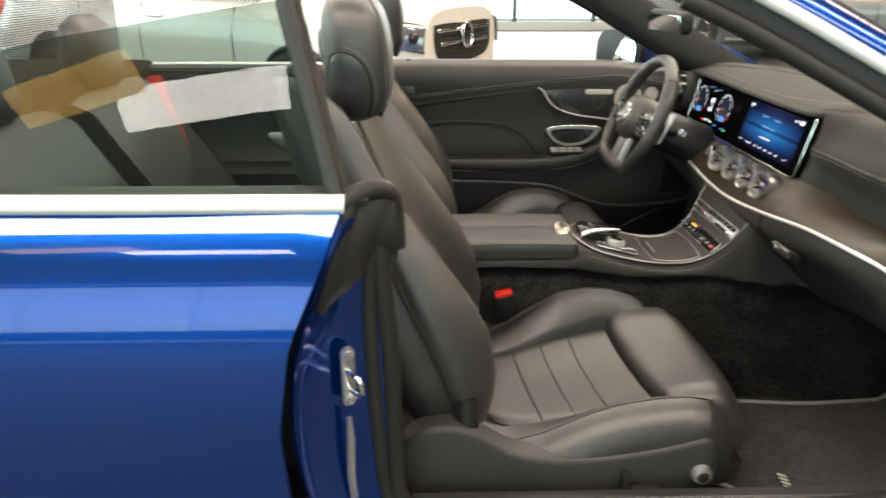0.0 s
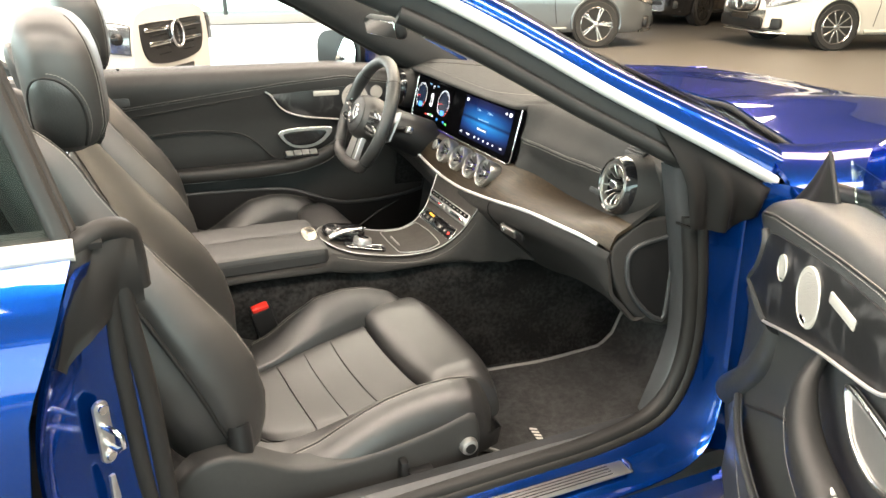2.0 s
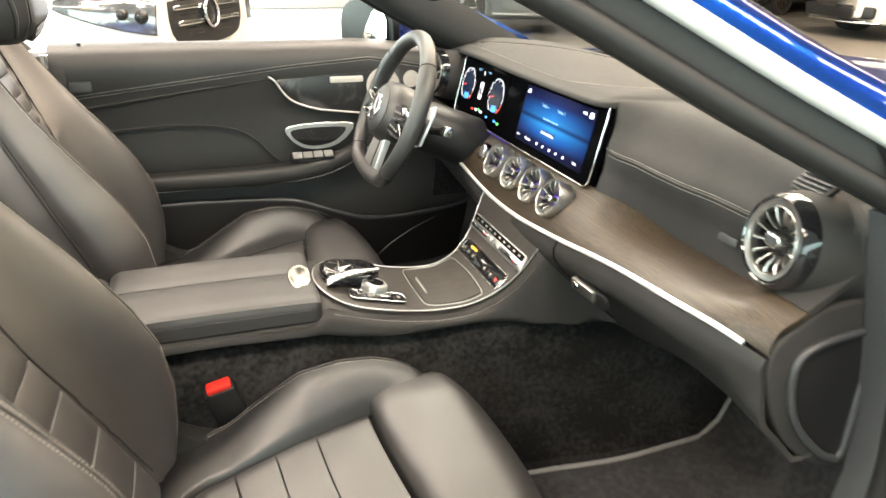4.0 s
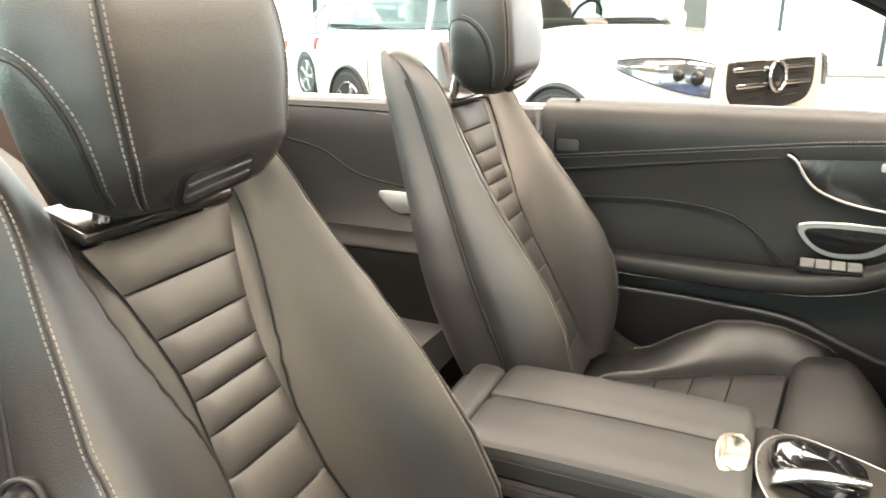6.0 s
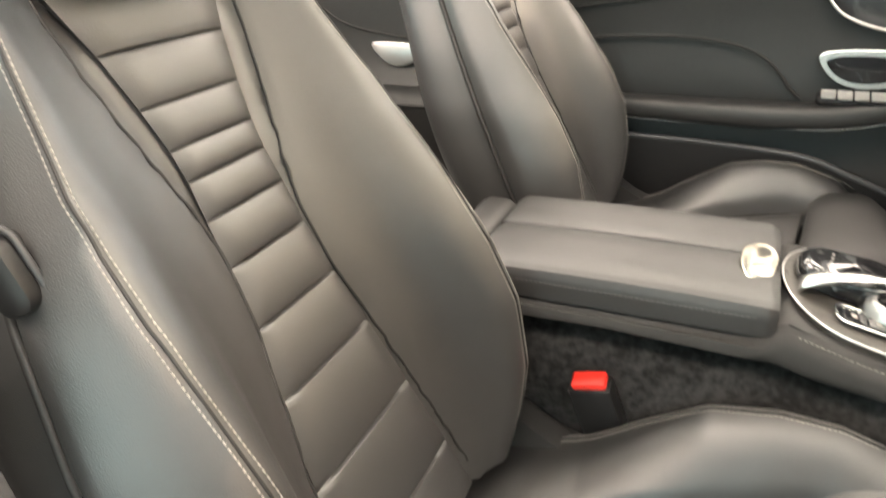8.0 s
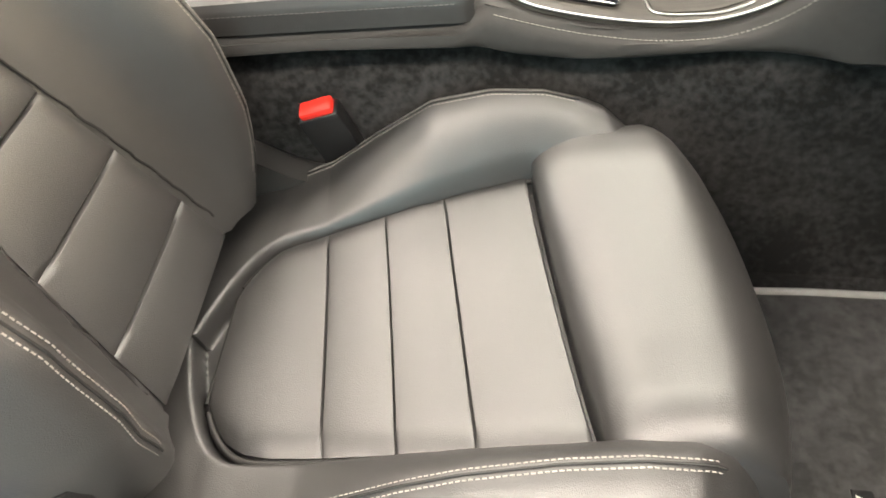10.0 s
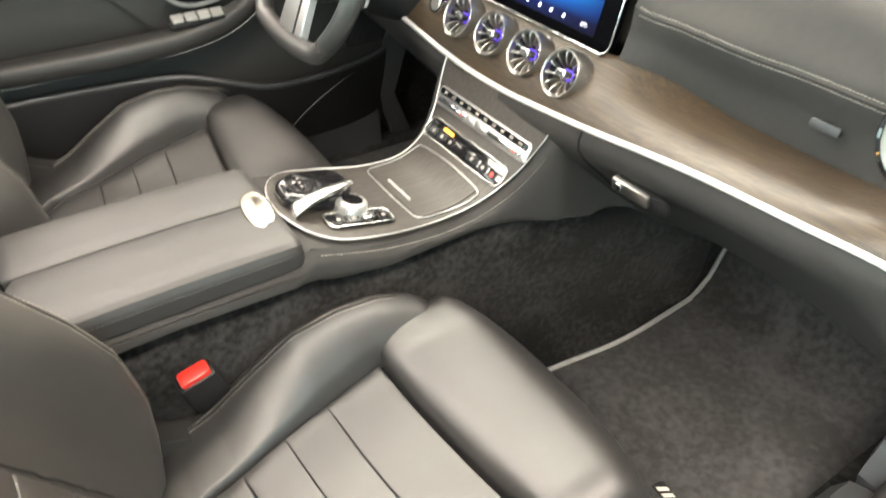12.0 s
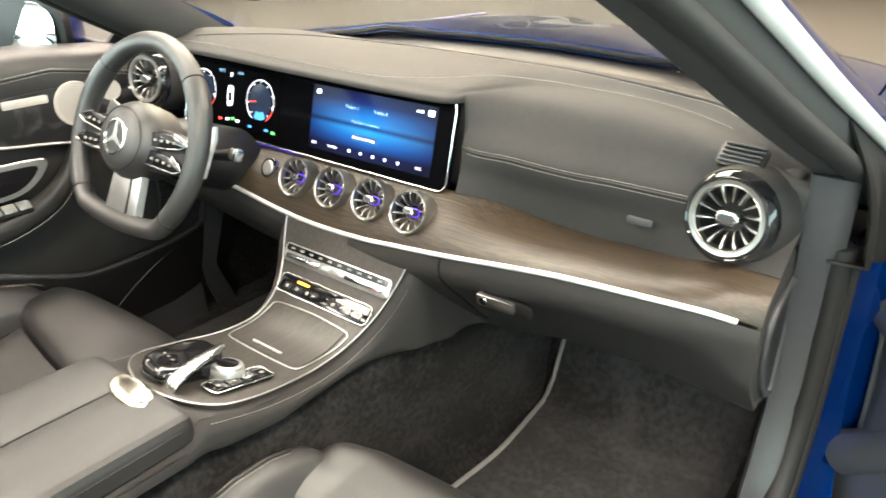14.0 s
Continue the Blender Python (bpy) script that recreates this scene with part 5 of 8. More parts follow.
def on_pad(y, x):
    """The point of the pad's top at x and y."""
    i = min(max(int((y - YS[0]) / (YS[1] - YS[0])), 0), len(YS) - 2)
    t = (y - YS[i]) / (YS[1] - YS[0])
    r = PAD[i] * (1 - t) + PAD[i + 1] * t
    top = r[: int(np.argmin(r[:, 0])) + 1][::-1]
    return arr(x, y, float(np.interp(x, top[:, 0], top[:, 2])))


pad = sheet("dash_pad", to_dash(rows), DASH_SKIN, dash, 0.01, smooth=50)
for off in (-0.005, 0.005):
    stitches("stitching", [L_STITCH(y) + arr(-0.003, 0, off + 0.002) - DO for y in np.linspace(-0.56, -0.20, 60)], arr(-0.8, 0, 0.5), THREAD, pad, 0.0052, 0.0036, 0.0006)
    stitches("stitching", [on_pad(y, x + off) - DO for y, x, _ in L_SCREEN_SEAM], arr(-0.3, 0, 1), THREAD, pad, 0.0052, 0.0036, 0.0006)
stitches("stitching", [on_pad(y, x) - DO for y, x, _ in L_BROW], arr(-0.3, 0, 1), THREAD, pad, 0.0052, 0.0036, 0.0006)
tube("seam", [L_STITCH(y) + arr(-0.001, 0, 0.001) - DO for y in np.linspace(-0.57, -0.19, 50)], 0.0022, RUBBER, pad)
tube("seam", [on_pad(y, x) - DO for y, x, _ in L_SCREEN_SEAM], 0.0030, RUBBER, pad)
rows = []
for y in YS:
    d, e = L_WOODTOP(y), L_CHROME(y)
    rows.append(spl([d, d + (e - d) * 0.3 + arr(-0.004, 0, 0.005), d + (e - d) * 0.65 + arr(-0.006, 0, 0.012), d + (e - d) * 0.92 + arr(-0.002, 0, 0.007), e], 16))
wood = sheet("wood_trim", to_dash(rows), WOOD, dash, 0.008, "brown open-pore wood trim band", 50)
tube("chrome_strip", [L_CHROME(y) + arr(-0.002, 0, -0.002) - DO for y in np.linspace(-0.672, 0.70, 140)], 0.0042, STRIP, wood, "bright trim strip", 8)
# lower leather and glove box
L_LOW = smooth_line([(-0.70, 0.885, 0.625), (-0.681, 0.89, 0.619), (-0.529, 0.94, 0.595), (-0.362, 0.97, 0.568), (-0.238, 0.955, 0.552), (-0.12, 0.93, 0.556), (0.1, 0.93, 0.556), (0.4, 0.95, 0.56), (0.73, 0.95, 0.60)])
rows = []
for y in YS:
    e, g = L_CHROME(y) + arr(0, 0, -0.006), L_LOW(y)
    rows.append(spl([e, e + arr(-0.006, 0, -0.012), e + arr(0.002, 0, -0.045), arr(0.80 + 0.25 * (g[0] - 0.80) , y, e[2] - 0.095), arr(0.80 + 0.62 * (g[0] - 0.80), y, 0.5 * (e[2] - 0.095) + 0.5 * g[2]), g, g + arr(0.02, 0, -0.004), g + arr(0.10, 0, 0.02)], 22))
low = sheet("lower_panel", to_dash(rows), DASH_SKIN, dash, 0.008, "black leather glove box and knee panel", 50)
gap_rows = [rows[int(np.argmin(abs(YS + y)))] for y in np.linspace(0.225, 0.232, 13)]
tube("glove_box_gap", [r[k] + arr(-0.0005, 0, 0) - DO for k, r in enumerate(gap_rows)], 0.0022, BOOT, low)
gm = axes_at((0.7830, -0.333, 0.7150), (-0.92, -0.04, -0.20))
gm = Matrix.Translation(-Vector(DO)) @ gm
gh = part("glove_box_handle", prism_bm(rounded(0.096, 0.026, 0.011, 5, 0.014, -0.002), 0.006, gm, 0.002), PLASTIC, low)
part("handle_plate", prism_bm(rounded(0.066, 0.021, 0.004, 4), 0.01, gm @ Matrix.Translation((0, 0, 0.006)), 0.002), VENT_METAL, gh, "silver glove box handle with a lock")
part("lock", disc_bm([(0, 0.0015), (0.0065, 0.0015), (0.007, 0.0)], 16, gm @ Matrix.Translation((-0.02, 0, 0.006))), CHROME, gh)
# end cap beside the passenger
cap = [(0.822, 0.800), (0.850, 0.822), (0.885, 0.842), (0.94, 0.846), (0.99, 0.846), (0.995, 0.72), (0.99, 0.60), (0.94, 0.602), (0.905, 0.622), (0.865, 0.66), (0.832, 0.72), (0.818, 0.765)]
loop = [tuple(p) for p in spl([(a - 0.95, b - 0.6, 0) for a, b in cap], 60, True)[:, :2]]
cm = Matrix(((1, 0, 0, 0), (0, 0, -1, -0.698), (0, 1, 0, 0), (0, 0, 0, 1)))
ec = part("end_cap", prism_bm(loop, 0.03, cm, 0.006, 3), DASH_SKIN, dash, "dark dashboard end cap with raised lip")
inner = [(0.856, 0.768), (0.872, 0.790), (0.91, 0.800), (0.965, 0.804), (0.972, 0.796), (0.972, 0.70), (0.968, 0.618), (0.95, 0.616), (0.925, 0.632), (0.885, 0.675), (0.862, 0.72)]
loop = [tuple(p) for p in spl([(a - 0.95, b - 0.6, 0) for a, b in inner], 60, True)[:, :2]]
part("panel", prism_bm(loop, 0.01, cm @ Matrix.Translation((0, 0, 0.002)), 0.0015, 2), PLASTIC, ec)
tube("panel_lip", [(p[0], -0.7005, p[1]) for p in loop], 0.0055, PLASTIC_GREY, ec, closed=True)
padend = [(0.90, 0.860), (0.905, 0.93), (0.94, 0.955), (0.985, 0.955), (0.992, 0.86), (0.97, 0.85)]
part("pad_end", prism_bm([(a - 0.95, b - 0.6) for a, b in padend], 0.03, Matrix(((1, 0, 0, 0), (0, 0, -1, -0.690), (0, 1, 0, 0), (0, 0, 0, 1))), 0.012, 4), DASH_SKIN, dash)
# trim between the dashboard and the doorway
for sgn in (-1, 1):
  rows = []
  for z in np.linspace(0.27, 0.965, 12):
    xo = lut(z, [0.27, 0.41, 0.48, 0.59, 0.72, 0.85, 0.96], [1.0, 0.945, 0.985, 1.005, 0.99, 0.96, 0.93])
    rows.append([(xo - DO[0] - 0.003, sgn * 0.752, z - DO[2]), (xo - 0.014 - DO[0], sgn * 0.745, z - DO[2]), (xo - 0.020 - DO[0], sgn * 0.735, z - DO[2]), (xo - 0.020 - DO[0], sgn * 0.70, z - DO[2]), (xo + 0.03 - DO[0], sgn * 0.69, z - DO[2])])
  sheet("side_trim", rows, PLASTIC_GREY, dash, 0.006, "grey footwell side trim")


def vent(at, normal, r, fins, label, rim):
    """A round turbine-like outlet: double ring, dark bowl, curved blades and an oblong hub."""
    m = Matrix.Translation(-Vector(DO)) @ axes_at(at, normal)
    q = 0.80 if rim else 0.87
    v = part("air_vent", disc_bm([(r * q, -0.010), (r * (q + 0.005), -0.002), (r * (q + 0.02), 0.0015), (r * (q + 0.05), 0.0005), (r * (q + 0.07), 0.0025), (r * 0.97, 0.0032), (r * 1.0, 0.0), (r * 1.0, -0.03)], 48, m), VENT_METAL, dash, label)
    part("bowl", disc_bm([(r * (q + 0.01), -0.008), (r * 0.79, -0.016), (r * 0.62, -0.034), (r * 0.40, -0.040), (0, -0.040)], 36, m), PLASTIC, v)
    w = 0.0013 * r / 0.037
    for k in range(fins):
        a = 2 * math.pi * (k + 0.5) / fins
        c = m @ Matrix.Rotation(a, 4, "Z")
        rows_ = []
        for t in np.linspace(0, 1, 6):
            rr, side = r * (q + 0.01 - (q - 0.36) * t), r * 0.035 * t * t
            z = -0.003 - 0.009 * t * t
            wide = w * (1.3 - 0.85 * t)
            rows_.append([tuple(c @ Vector((rr, side + d * wide, z + h))) for d, h in ((-1, -0.010), (-1, 0.0), (-0.4, 0.0012), (0.4, 0.0012), (1, 0.0), (1, -0.010))])
        loft_part("fin", rows_, VENT_METAL, v)
    hub_ = part("hub", prism_bm(rounded(r * 0.60, r * 0.34, r * 0.165, 7), 0.020, m @ Matrix.Translation((0, 0, 0.002)), 0.0016), SILVER, v)
    part("hub_face", prism_bm(rounded(r * 0.40, r * 0.19, r * 0.09, 6), 0.002, m @ Matrix.Translation((0, 0, 0.0030)), 0.0), PLASTIC_GREY, hub_)
    if r < 0.045:
        tube("hub_light", [m @ Vector((a, b, -0.016)) for a, b in rounded(r * 0.62, r * 0.36, r * 0.17, 7)], 0.0010, VIOLET_LIT, hub_, "violet light ring behind the hub", 6, closed=True)
    if rim:
        part("outer_ring", disc_bm([(r * 1.0, 0.001), (r * 1.06, 0.004), (r * 1.14, 0.0), (r * 1.20, -0.012), (r * 1.22, -0.05)], 48, m), GLOSS_BLACK, v)
        part("pod", disc_bm([(r * 1.19, -0.016), (r * 1.26, -0.024), (r * 1.34, -0.06), (r * 1.40, -0.12), (r * 1.38, -0.17)], 48, m), DASH_SKIN, v)
    return v


for y, out_ in ((0.145, 0.0), (0.050, 0.0), (-0.046, 0.003), (-0.142, 0.012)):
    vent((0.8155 - 0.90 * out_, y, 0.8043 + 0.44 * out_), (-0.90, 0, 0.44), 0.037, 12, "round silver centre vent", False)
vent((0.862, -0.622, 0.903), (-0.965, 0.14, 0.16), 0.051, 14, "large round silver end vent in a gloss ring", True)
vent((0.830, 0.622, 0.920), (-0.965, -0.14, 0.16), 0.051, 14, "large round silver end vent in a gloss ring", True)
sb = Matrix.Translation(-Vector(DO)) @ axes_at((0.822, 0.222, 0.803), (-0.90, 0, 0.44))
stb = part("start_button", disc_bm([(0, 0.006), (0.012, 0.006), (0.015, 0.003), (0.0155, -0.006)], 24, sb), SATIN, dash, "round silver starter button")
part("button_ring", disc_bm([(0.015, 0.004), (0.019, 0.004), (0.020, 0.0), (0.020, -0.008)], 24, sb), CHROME, stb)
# demister grille near the windscreen end
dm = Matrix.Translation(-Vector(DO)) @ axes_at((0.925, -0.612, 0.966), (-0.62, 0.05, 0.78))
dg = part("demister", prism_bm(rounded(0.062, 0.040, 0.010, 5), 0.006, dm @ Matrix.Translation((0, 0, 0.004)), 0.002), PLASTIC, dash, "slotted demister grille")
for k in range(5):
    part("slat", box_bm(0, -0.014 + 0.007 * k, 0.006, 0.052, 0.0030, 0.004, 0.0008, 1, dm), PLASTIC_GREY, dg)
part("airbag_label", prism_bm(rounded(0.040, 0.012, 0.004, 4), 0.003, Matrix.Translation(-Vector(DO)) @ axes_at((0.918, -0.49, 0.846), (-0.95, 0, 0.2)) @ Matrix.Translation((0, 0, 0.006)), 0.001), PLASTIC_GREY, dash, "embossed airbag label")

# wide screen
SN = Vector((-0.972, 0, 0.235)).normalized()
SM = Matrix.Translation(-Vector(DO)) @ axes_at((0.882, 0.218, 0.905), SN)
scr = part("wide_screen", prism_bm(rounded(0.715, 0.150, 0.016, 6, 0.030, 0.0), 0.014, SM, 0.002), SCREEN_BLACK, dash, "wide gloss black glass screen, switched on")
tube("screen_frame", [SM @ Vector((x, y, 0.0)) for x, y in rounded(0.719, 0.154, 0.018, 6, 0.030, 0.0)], 0.0018, CHROME, scr, closed=True)


def display(name, cx, w, h):
    """A lit display: blue bands of light on a dark ground."""
    m = bpy.data.materials.new(name)
    m.use_nodes = True
    nt = m.node_tree
    b = nt.nodes["Principled BSDF"]
    b.inputs["Base Color"].default_value = (0.005, 0.005, 0.008, 1)
    b.inputs["Roughness"].default_value = 0.12
    co = nt.nodes.new("ShaderNodeTexCoord")
    sep = nt.nodes.new("ShaderNodeSeparateXYZ")
    nt.links.new(co.outputs["Generated"], sep.inputs[0])
    ramp = nt.nodes.new("ShaderNodeValToRGB")
    e = ramp.color_ramp.elements
    e[0].position, e[0].color = 0.0, (0.002, 0.004, 0.02, 1)
    e[1].position, e[1].color = 1.0, (0.003, 0.004, 0.03, 1)
    for p, c in ((0.14, (0.003, 0.008, 0.05, 1)), (0.28, (0.006, 0.09, 0.34, 1)), (0.44, (0.01, 0.23, 0.60, 1)), (0.50, (0.004, 0.035, 0.14, 1)), (0.56, (0.008, 0.17, 0.46, 1)), (0.68, (0.006, 0.11, 0.36, 1)), (0.84, (0.004, 0.015, 0.09, 1))):
        n = e.new(p)
        n.color = c
    mix = nt.nodes.new("ShaderNodeMixRGB")
    mix.blend_type = "MULTIPLY"
    mix.inputs[0].default_value = 1.0
    fade = nt.nodes.new("ShaderNodeValToRGB")
    f = fade.color_ramp.elements
    f[0].position, f[0].color = 0.0, (0.12, 0.12, 0.2, 1)
    f[1].position, f[1].color = 1.0, (0.12, 0.12, 0.2, 1)
    n = f.new(0.5)
    n.color = (1, 1, 1, 1)
    nt.links.new(sep.outputs["Z"], ramp.inputs[0])
    nt.links.new(sep.outputs["Y"], fade.inputs[0])
    nt.links.new(ramp.outputs[0], mix.inputs[1])
    nt.links.new(fade.outputs[0], mix.inputs[2])
    nt.links.new(mix.outputs[0], b.inputs["Emission Color"])
    b.inputs["Emission Strength"].default_value = 1.25
    b.inputs["IOR"].default_value = 1.10
    return part("display", prism_bm(rounded(w, h, 0.003, 3), 0.001, SM @ Matrix.Translation((cx, 0, 0.0012)), 0.0, 1), m, scr, "lit blue display", 0)


disp = display("screen_picture", 0.208, 0.292, 0.118)


def lettering(words, x, y, size, mat, parent, z=0.0030, m=None):
    cu = bpy.data.curves.new("lettering", "FONT")
    cu.body, cu.size, cu.align_x, cu.align_y, cu.extrude = words, size, "CENTER", "CENTER", 0.0001
    cu.materials.append(mat)
    ob = new("lettering", cu)
    ob.parent = parent
    ob.matrix_local = (SM if m is None else m) @ Matrix.Translation((x, y, z))
    return ob


def bar(x, y, w, h, mat, parent, z=0.0026, name="icon", m=None):
    return part(name, box_bm(x, y, z, w, h, 0.0006, 0, 1, SM if m is None else m), mat, parent, smooth=0)


lettering("Telefon 1", 0.165, 0.030, 0.0082, DIM_LIT, disp)
lettering("Telefon 2", 0.232, 0.030, 0.0082, DIM_LIT, disp)
lettering("Kein Gerät verbunden", 0.200, 0.006, 0.0072, DIM_LIT, disp)
lettering("Gerät verbinden", 0.200, -0.021, 0.0080, ICON, disp)
lettering("Kontakte", 0.125, -0.0475, 0.0066, ICON, disp)
lettering("22°C", 0.078, -0.0475, 0.0066, ICON, disp)
lettering("22°C", 0.330, -0.0475, 0.0066, ICON, disp)
lettering("14:06", 0.318, 0.047, 0.0074, ICON, disp)
bar(0.342, 0.047, 0.012, 0.010, ICON, disp)
bar(0.078, 0.047, 0.009, 0.008, ICON, disp)
for x in (0.168, 0.196, 0.226, 0.254, 0.284):
    bar(x, -0.0475, 0.0045, 0.0050, ICON, disp)
bar(0.202, -0.021, 0.062, 0.013, BUTTON_LIT, disp, 0.0020, "button")
# instrument dials
inst = part("instrument_display", prism_bm(rounded(0.292, 0.118, 0.003, 3), 0.001, SM @ Matrix.Translation((-0.175, 0, 0.0012)), 0.0, 1), SCREEN_BLACK, scr, "dark instrument display with two lit dials")


def flat_ring(cx, cy, r0, r1, a0, a1, mat, name, z):
    v, f = [], []
    n = 40
    for k in range(n + 1):
        a = radians(a0 + (a1 - a0) * k / n)
        for r in (r0, r1):
            v.append(SM @ Vector((cx + r * math.cos(a), cy + r * math.sin(a), z)))
    for k in range(n):
        f.append((2 * k, 2 * k + 1, 2 * k + 3, 2 * k + 2))
    return mesh_object(name, v, f, mat, inst, "", 0)


for cx in (-0.268, -0.085):
    flat_ring(cx, 0.004, 0.0405, 0.0418, -20, 240, ICON, "dial_ring", 0.0024)
    flat_ring(cx, 0.004, 0.0405, 0.0418, -60, -20, RED_LIT, "dial_limit", 0.0024)
    flat_ring(cx, 0.004, 0.000, 0.034, 0, 360, DIAL_BLUE, "dial_face", 0.0022)
    flat_ring(cx, 0.004, 0.022, 0.037, -115, -60, BLUE_LIT, "dial_glow", 0.0023)
    for k in range(9):
        a = radians(225 - 33.75 * k)
        part("tick", box_bm(0.0365, 0, 0.0026, 0.004, 0.0012, 0.0004, 0, 1, SM @ Matrix.Translation((cx, 0.004, 0)) @ Matrix.Rotation(a, 4, "Z")), ICON, inst, smooth=0)
    part("needle", box_bm(0.024, 0, 0.0028, 0.026, 0.0016, 0.0004, 0, 1, SM @ Matrix.Translation((cx, 0.004, 0)) @ Matrix.Rotation(radians(188), 4, "Z")), RED_LIT, inst, smooth=0)
part("car_icon", prism_bm(rounded(0.017, 0.042, 0.007, 5), 0.0006, SM @ Matrix.Translation((-0.178, 0.002, 0.0030)), 0.0, 1), ICON, inst, smooth=0)
part("car_icon_roof", prism_bm(rounded(0.012, 0.020, 0.004, 5), 0.0004, SM @ Matrix.Translation((-0.178, 0.0, 0.0034)), 0.0, 1), DARK_GLASS, inst, smooth=0)
lettering("0", -0.178, 0.044, 0.013, ICON, inst)
lettering("14:06", -0.150, 0.050, 0.0075, DIM_LIT, inst)
lettering("20,5°C", -0.208, 0.050, 0.0075, DIM_LIT, inst)
for x, y, m_ in ((-0.165, -0.043, GREEN_LIT), (-0.150, -0.046, ICON), (-0.182, -0.046, ICON), (-0.04, -0.052, GREEN_LIT), (-0.11, -0.05, BLUE_LIT), (-0.06, -0.05, BLUE_LIT), (-0.205, -0.048, RED_LIT)):
    bar(x, y, 0.010, 0.005, m_, inst)
part("ambient_strip", box_bm(-0.17, -0.0795, -0.002, 0.40, 0.003, 0.003, 0.001, 1, SM), VIOLET_DIM, scr, "violet ambient light strip")
# ---- steering wheel ----
SW = axes_at((0.640, 0.362, 0.874), (-0.915, 0, 0.40))
sw = thing("steering_wheel", "flat-bottomed black leather steering wheel with silver spokes", "steering wheel", (0.640, 0.362, 0.874))
sw.matrix_world = SW
RIM_N = 96


def rim_at(a):
    """The middle line of the flattened rim at an angle."""
    x, y = 0.181 * math.cos(a), 0.181 * math.sin(a)
    if y < -0.138:
        y = -0.138 - 0.26 * (abs(y) - 0.138)
    return arr(x, y, 0)


def rim_r(a):
    grip = math.exp(-(((math.degrees(a) % 360 - 32 + 180) % 360 - 180) / 18) ** 2) + math.exp(-(((math.degrees(a) % 360 - 148 + 180) % 360 - 180) / 18) ** 2)
    return 0.0180 + 0.0016 * grip


ANG = np.linspace(0, 2 * math.pi, RIM_N, endpoint=False)
rim_ob = tube("rim", [rim_at(a) for a in ANG], [rim_r(a) for a in ANG], LEATHER, sw, n=16, closed=True)
# perforated leather on the grips
for a0, a1 in ((-38, 42), (138, 218)):
    angs = np.radians(np.linspace(a0, a1, 26))
    tube("grip_cover", [rim_at(a) for a in angs], [rim_r(a) + 0.0008 for a in angs], LEATHER_COARSE, rim_ob, "perforated leather grip", 16)
for a in (44, 136, 220, 320):
    q = radians(a)
    out_, z_ = rim_at(q) / np.linalg.norm(rim_at(q)), arr(0, 0, 1)
    tube("grip_seam", [rim_at(q) + (rim_r(q) + 0.0004) * (math.cos(b) * out_ + math.sin(b) * z_) for b in np.linspace(0, 2 * math.pi, 20, endpoint=False)], 0.0011, RUBBER, rim_ob, closed=True)
hub = part("hub", disc_bm([(0, 0.040), (0.028, 0.040), (0.050, 0.037), (0.066, 0.028), (0.076, 0.010), (0.078, -0.012), (0.070, -0.05)], 44, Matrix.Diagonal((1.02, 0.92, 1, 1))), LEATHER, sw)
tube("hub_seam", [(0.0615 * math.cos(a) * 1.02, 0.0615 * math.sin(a) * 0.92, 0.0315) for a in np.linspace(0, 2 * math.pi, 44, endpoint=False)], 0.0009, RUBBER, hub, closed=True)
part("emblem_ring", disc_bm([(0.0285, 0.0405), (0.0300, 0.0435), (0.0330, 0.0425), (0.0340, 0.039), (0.034, 0.034)], 40, Matrix.Identity(4)), SILVER, hub, "silver ring emblem")
part("emblem", disc_bm([(0, 0.0415), (0.026, 0.0412), (0.0285, 0.036)], 36, Matrix.Identity(4)), PLASTIC_GREY, hub)
for k in range(3):
    a = radians(90 + 120 * k)
    part("emblem_ray", prism_bm([(0.0, -0.0050), (0.029, -0.0005), (0.029, 0.0005), (0.0, 0.0050)], 0.003, Matrix.Rotation(a, 4, "Z") @ Matrix.Translation((0, 0, 0.0440)), 0.0012, 1), SATIN, hub)
for s in (-1, 1):
    sp = part("spoke", prism_bm([(s * x, y) for x, y in ((0.050, 0.034), (0.120, 0.032), (0.168, 0.018), (0.172, -0.010), (0.160, -0.036), (0.120, -0.040), (0.050, -0.044))][::s], 0.022, Matrix.Translation((0, 0, 0.006)), 0.006, 3), PLASTIC, sw)
    for yy, lean in ((0.017, -4), (-0.019, 3)):
        pod = Matrix.Translation((s * 0.112, yy, 0.0165)) @ Matrix.Rotation(radians(-s * lean), 4, "Z")
        blade = [(s * x, y) for x, y in ((-0.052, 0.012), (0.020, 0.0125), (0.046, 0.005), (0.058, -0.003), (0.040, -0.010), (-0.052, -0.0135))]
        key_bar = part("button_bar", prism_bm(blade[::-s], 0.012, pod, 0.002), GLOSS_BLACK, sp)
        tube("button_trim", [pod @ Vector((s * x, y, -0.0005)) for x, y in ((-0.048, -0.0148), (0.0, -0.0135), (0.040, -0.0112), (0.060, -0.0032), (0.047, 0.0055), (0.022, 0.0130))], 0.0016, SILVER, key_bar)
        for q in (-0.030, -0.012, 0.006, 0.024):
            part("key_mark", box_bm(s * q, -0.001, 0.0005, 0.007, 0.0045, 0.0006, 0, 1, pod), THREAD, key_bar, smooth=0)
low_spoke = part("lower_spoke", prism_bm([(-0.044, -0.055), (0.044, -0.055), (0.050, -0.147), (-0.050, -0.147)], 0.016, Matrix.Translation((0, 0, 0.004)), 0.004), SATIN, sw, "bright silver lower spoke")
part("spoke_groove", prism_bm([(0.016, -0.060), (0.021, -0.060), (0.024, -0.142), (0.018, -0.142)], 0.003, Matrix.Translation((0, 0, 0.0052)), 0.0), PLASTIC, low_spoke)
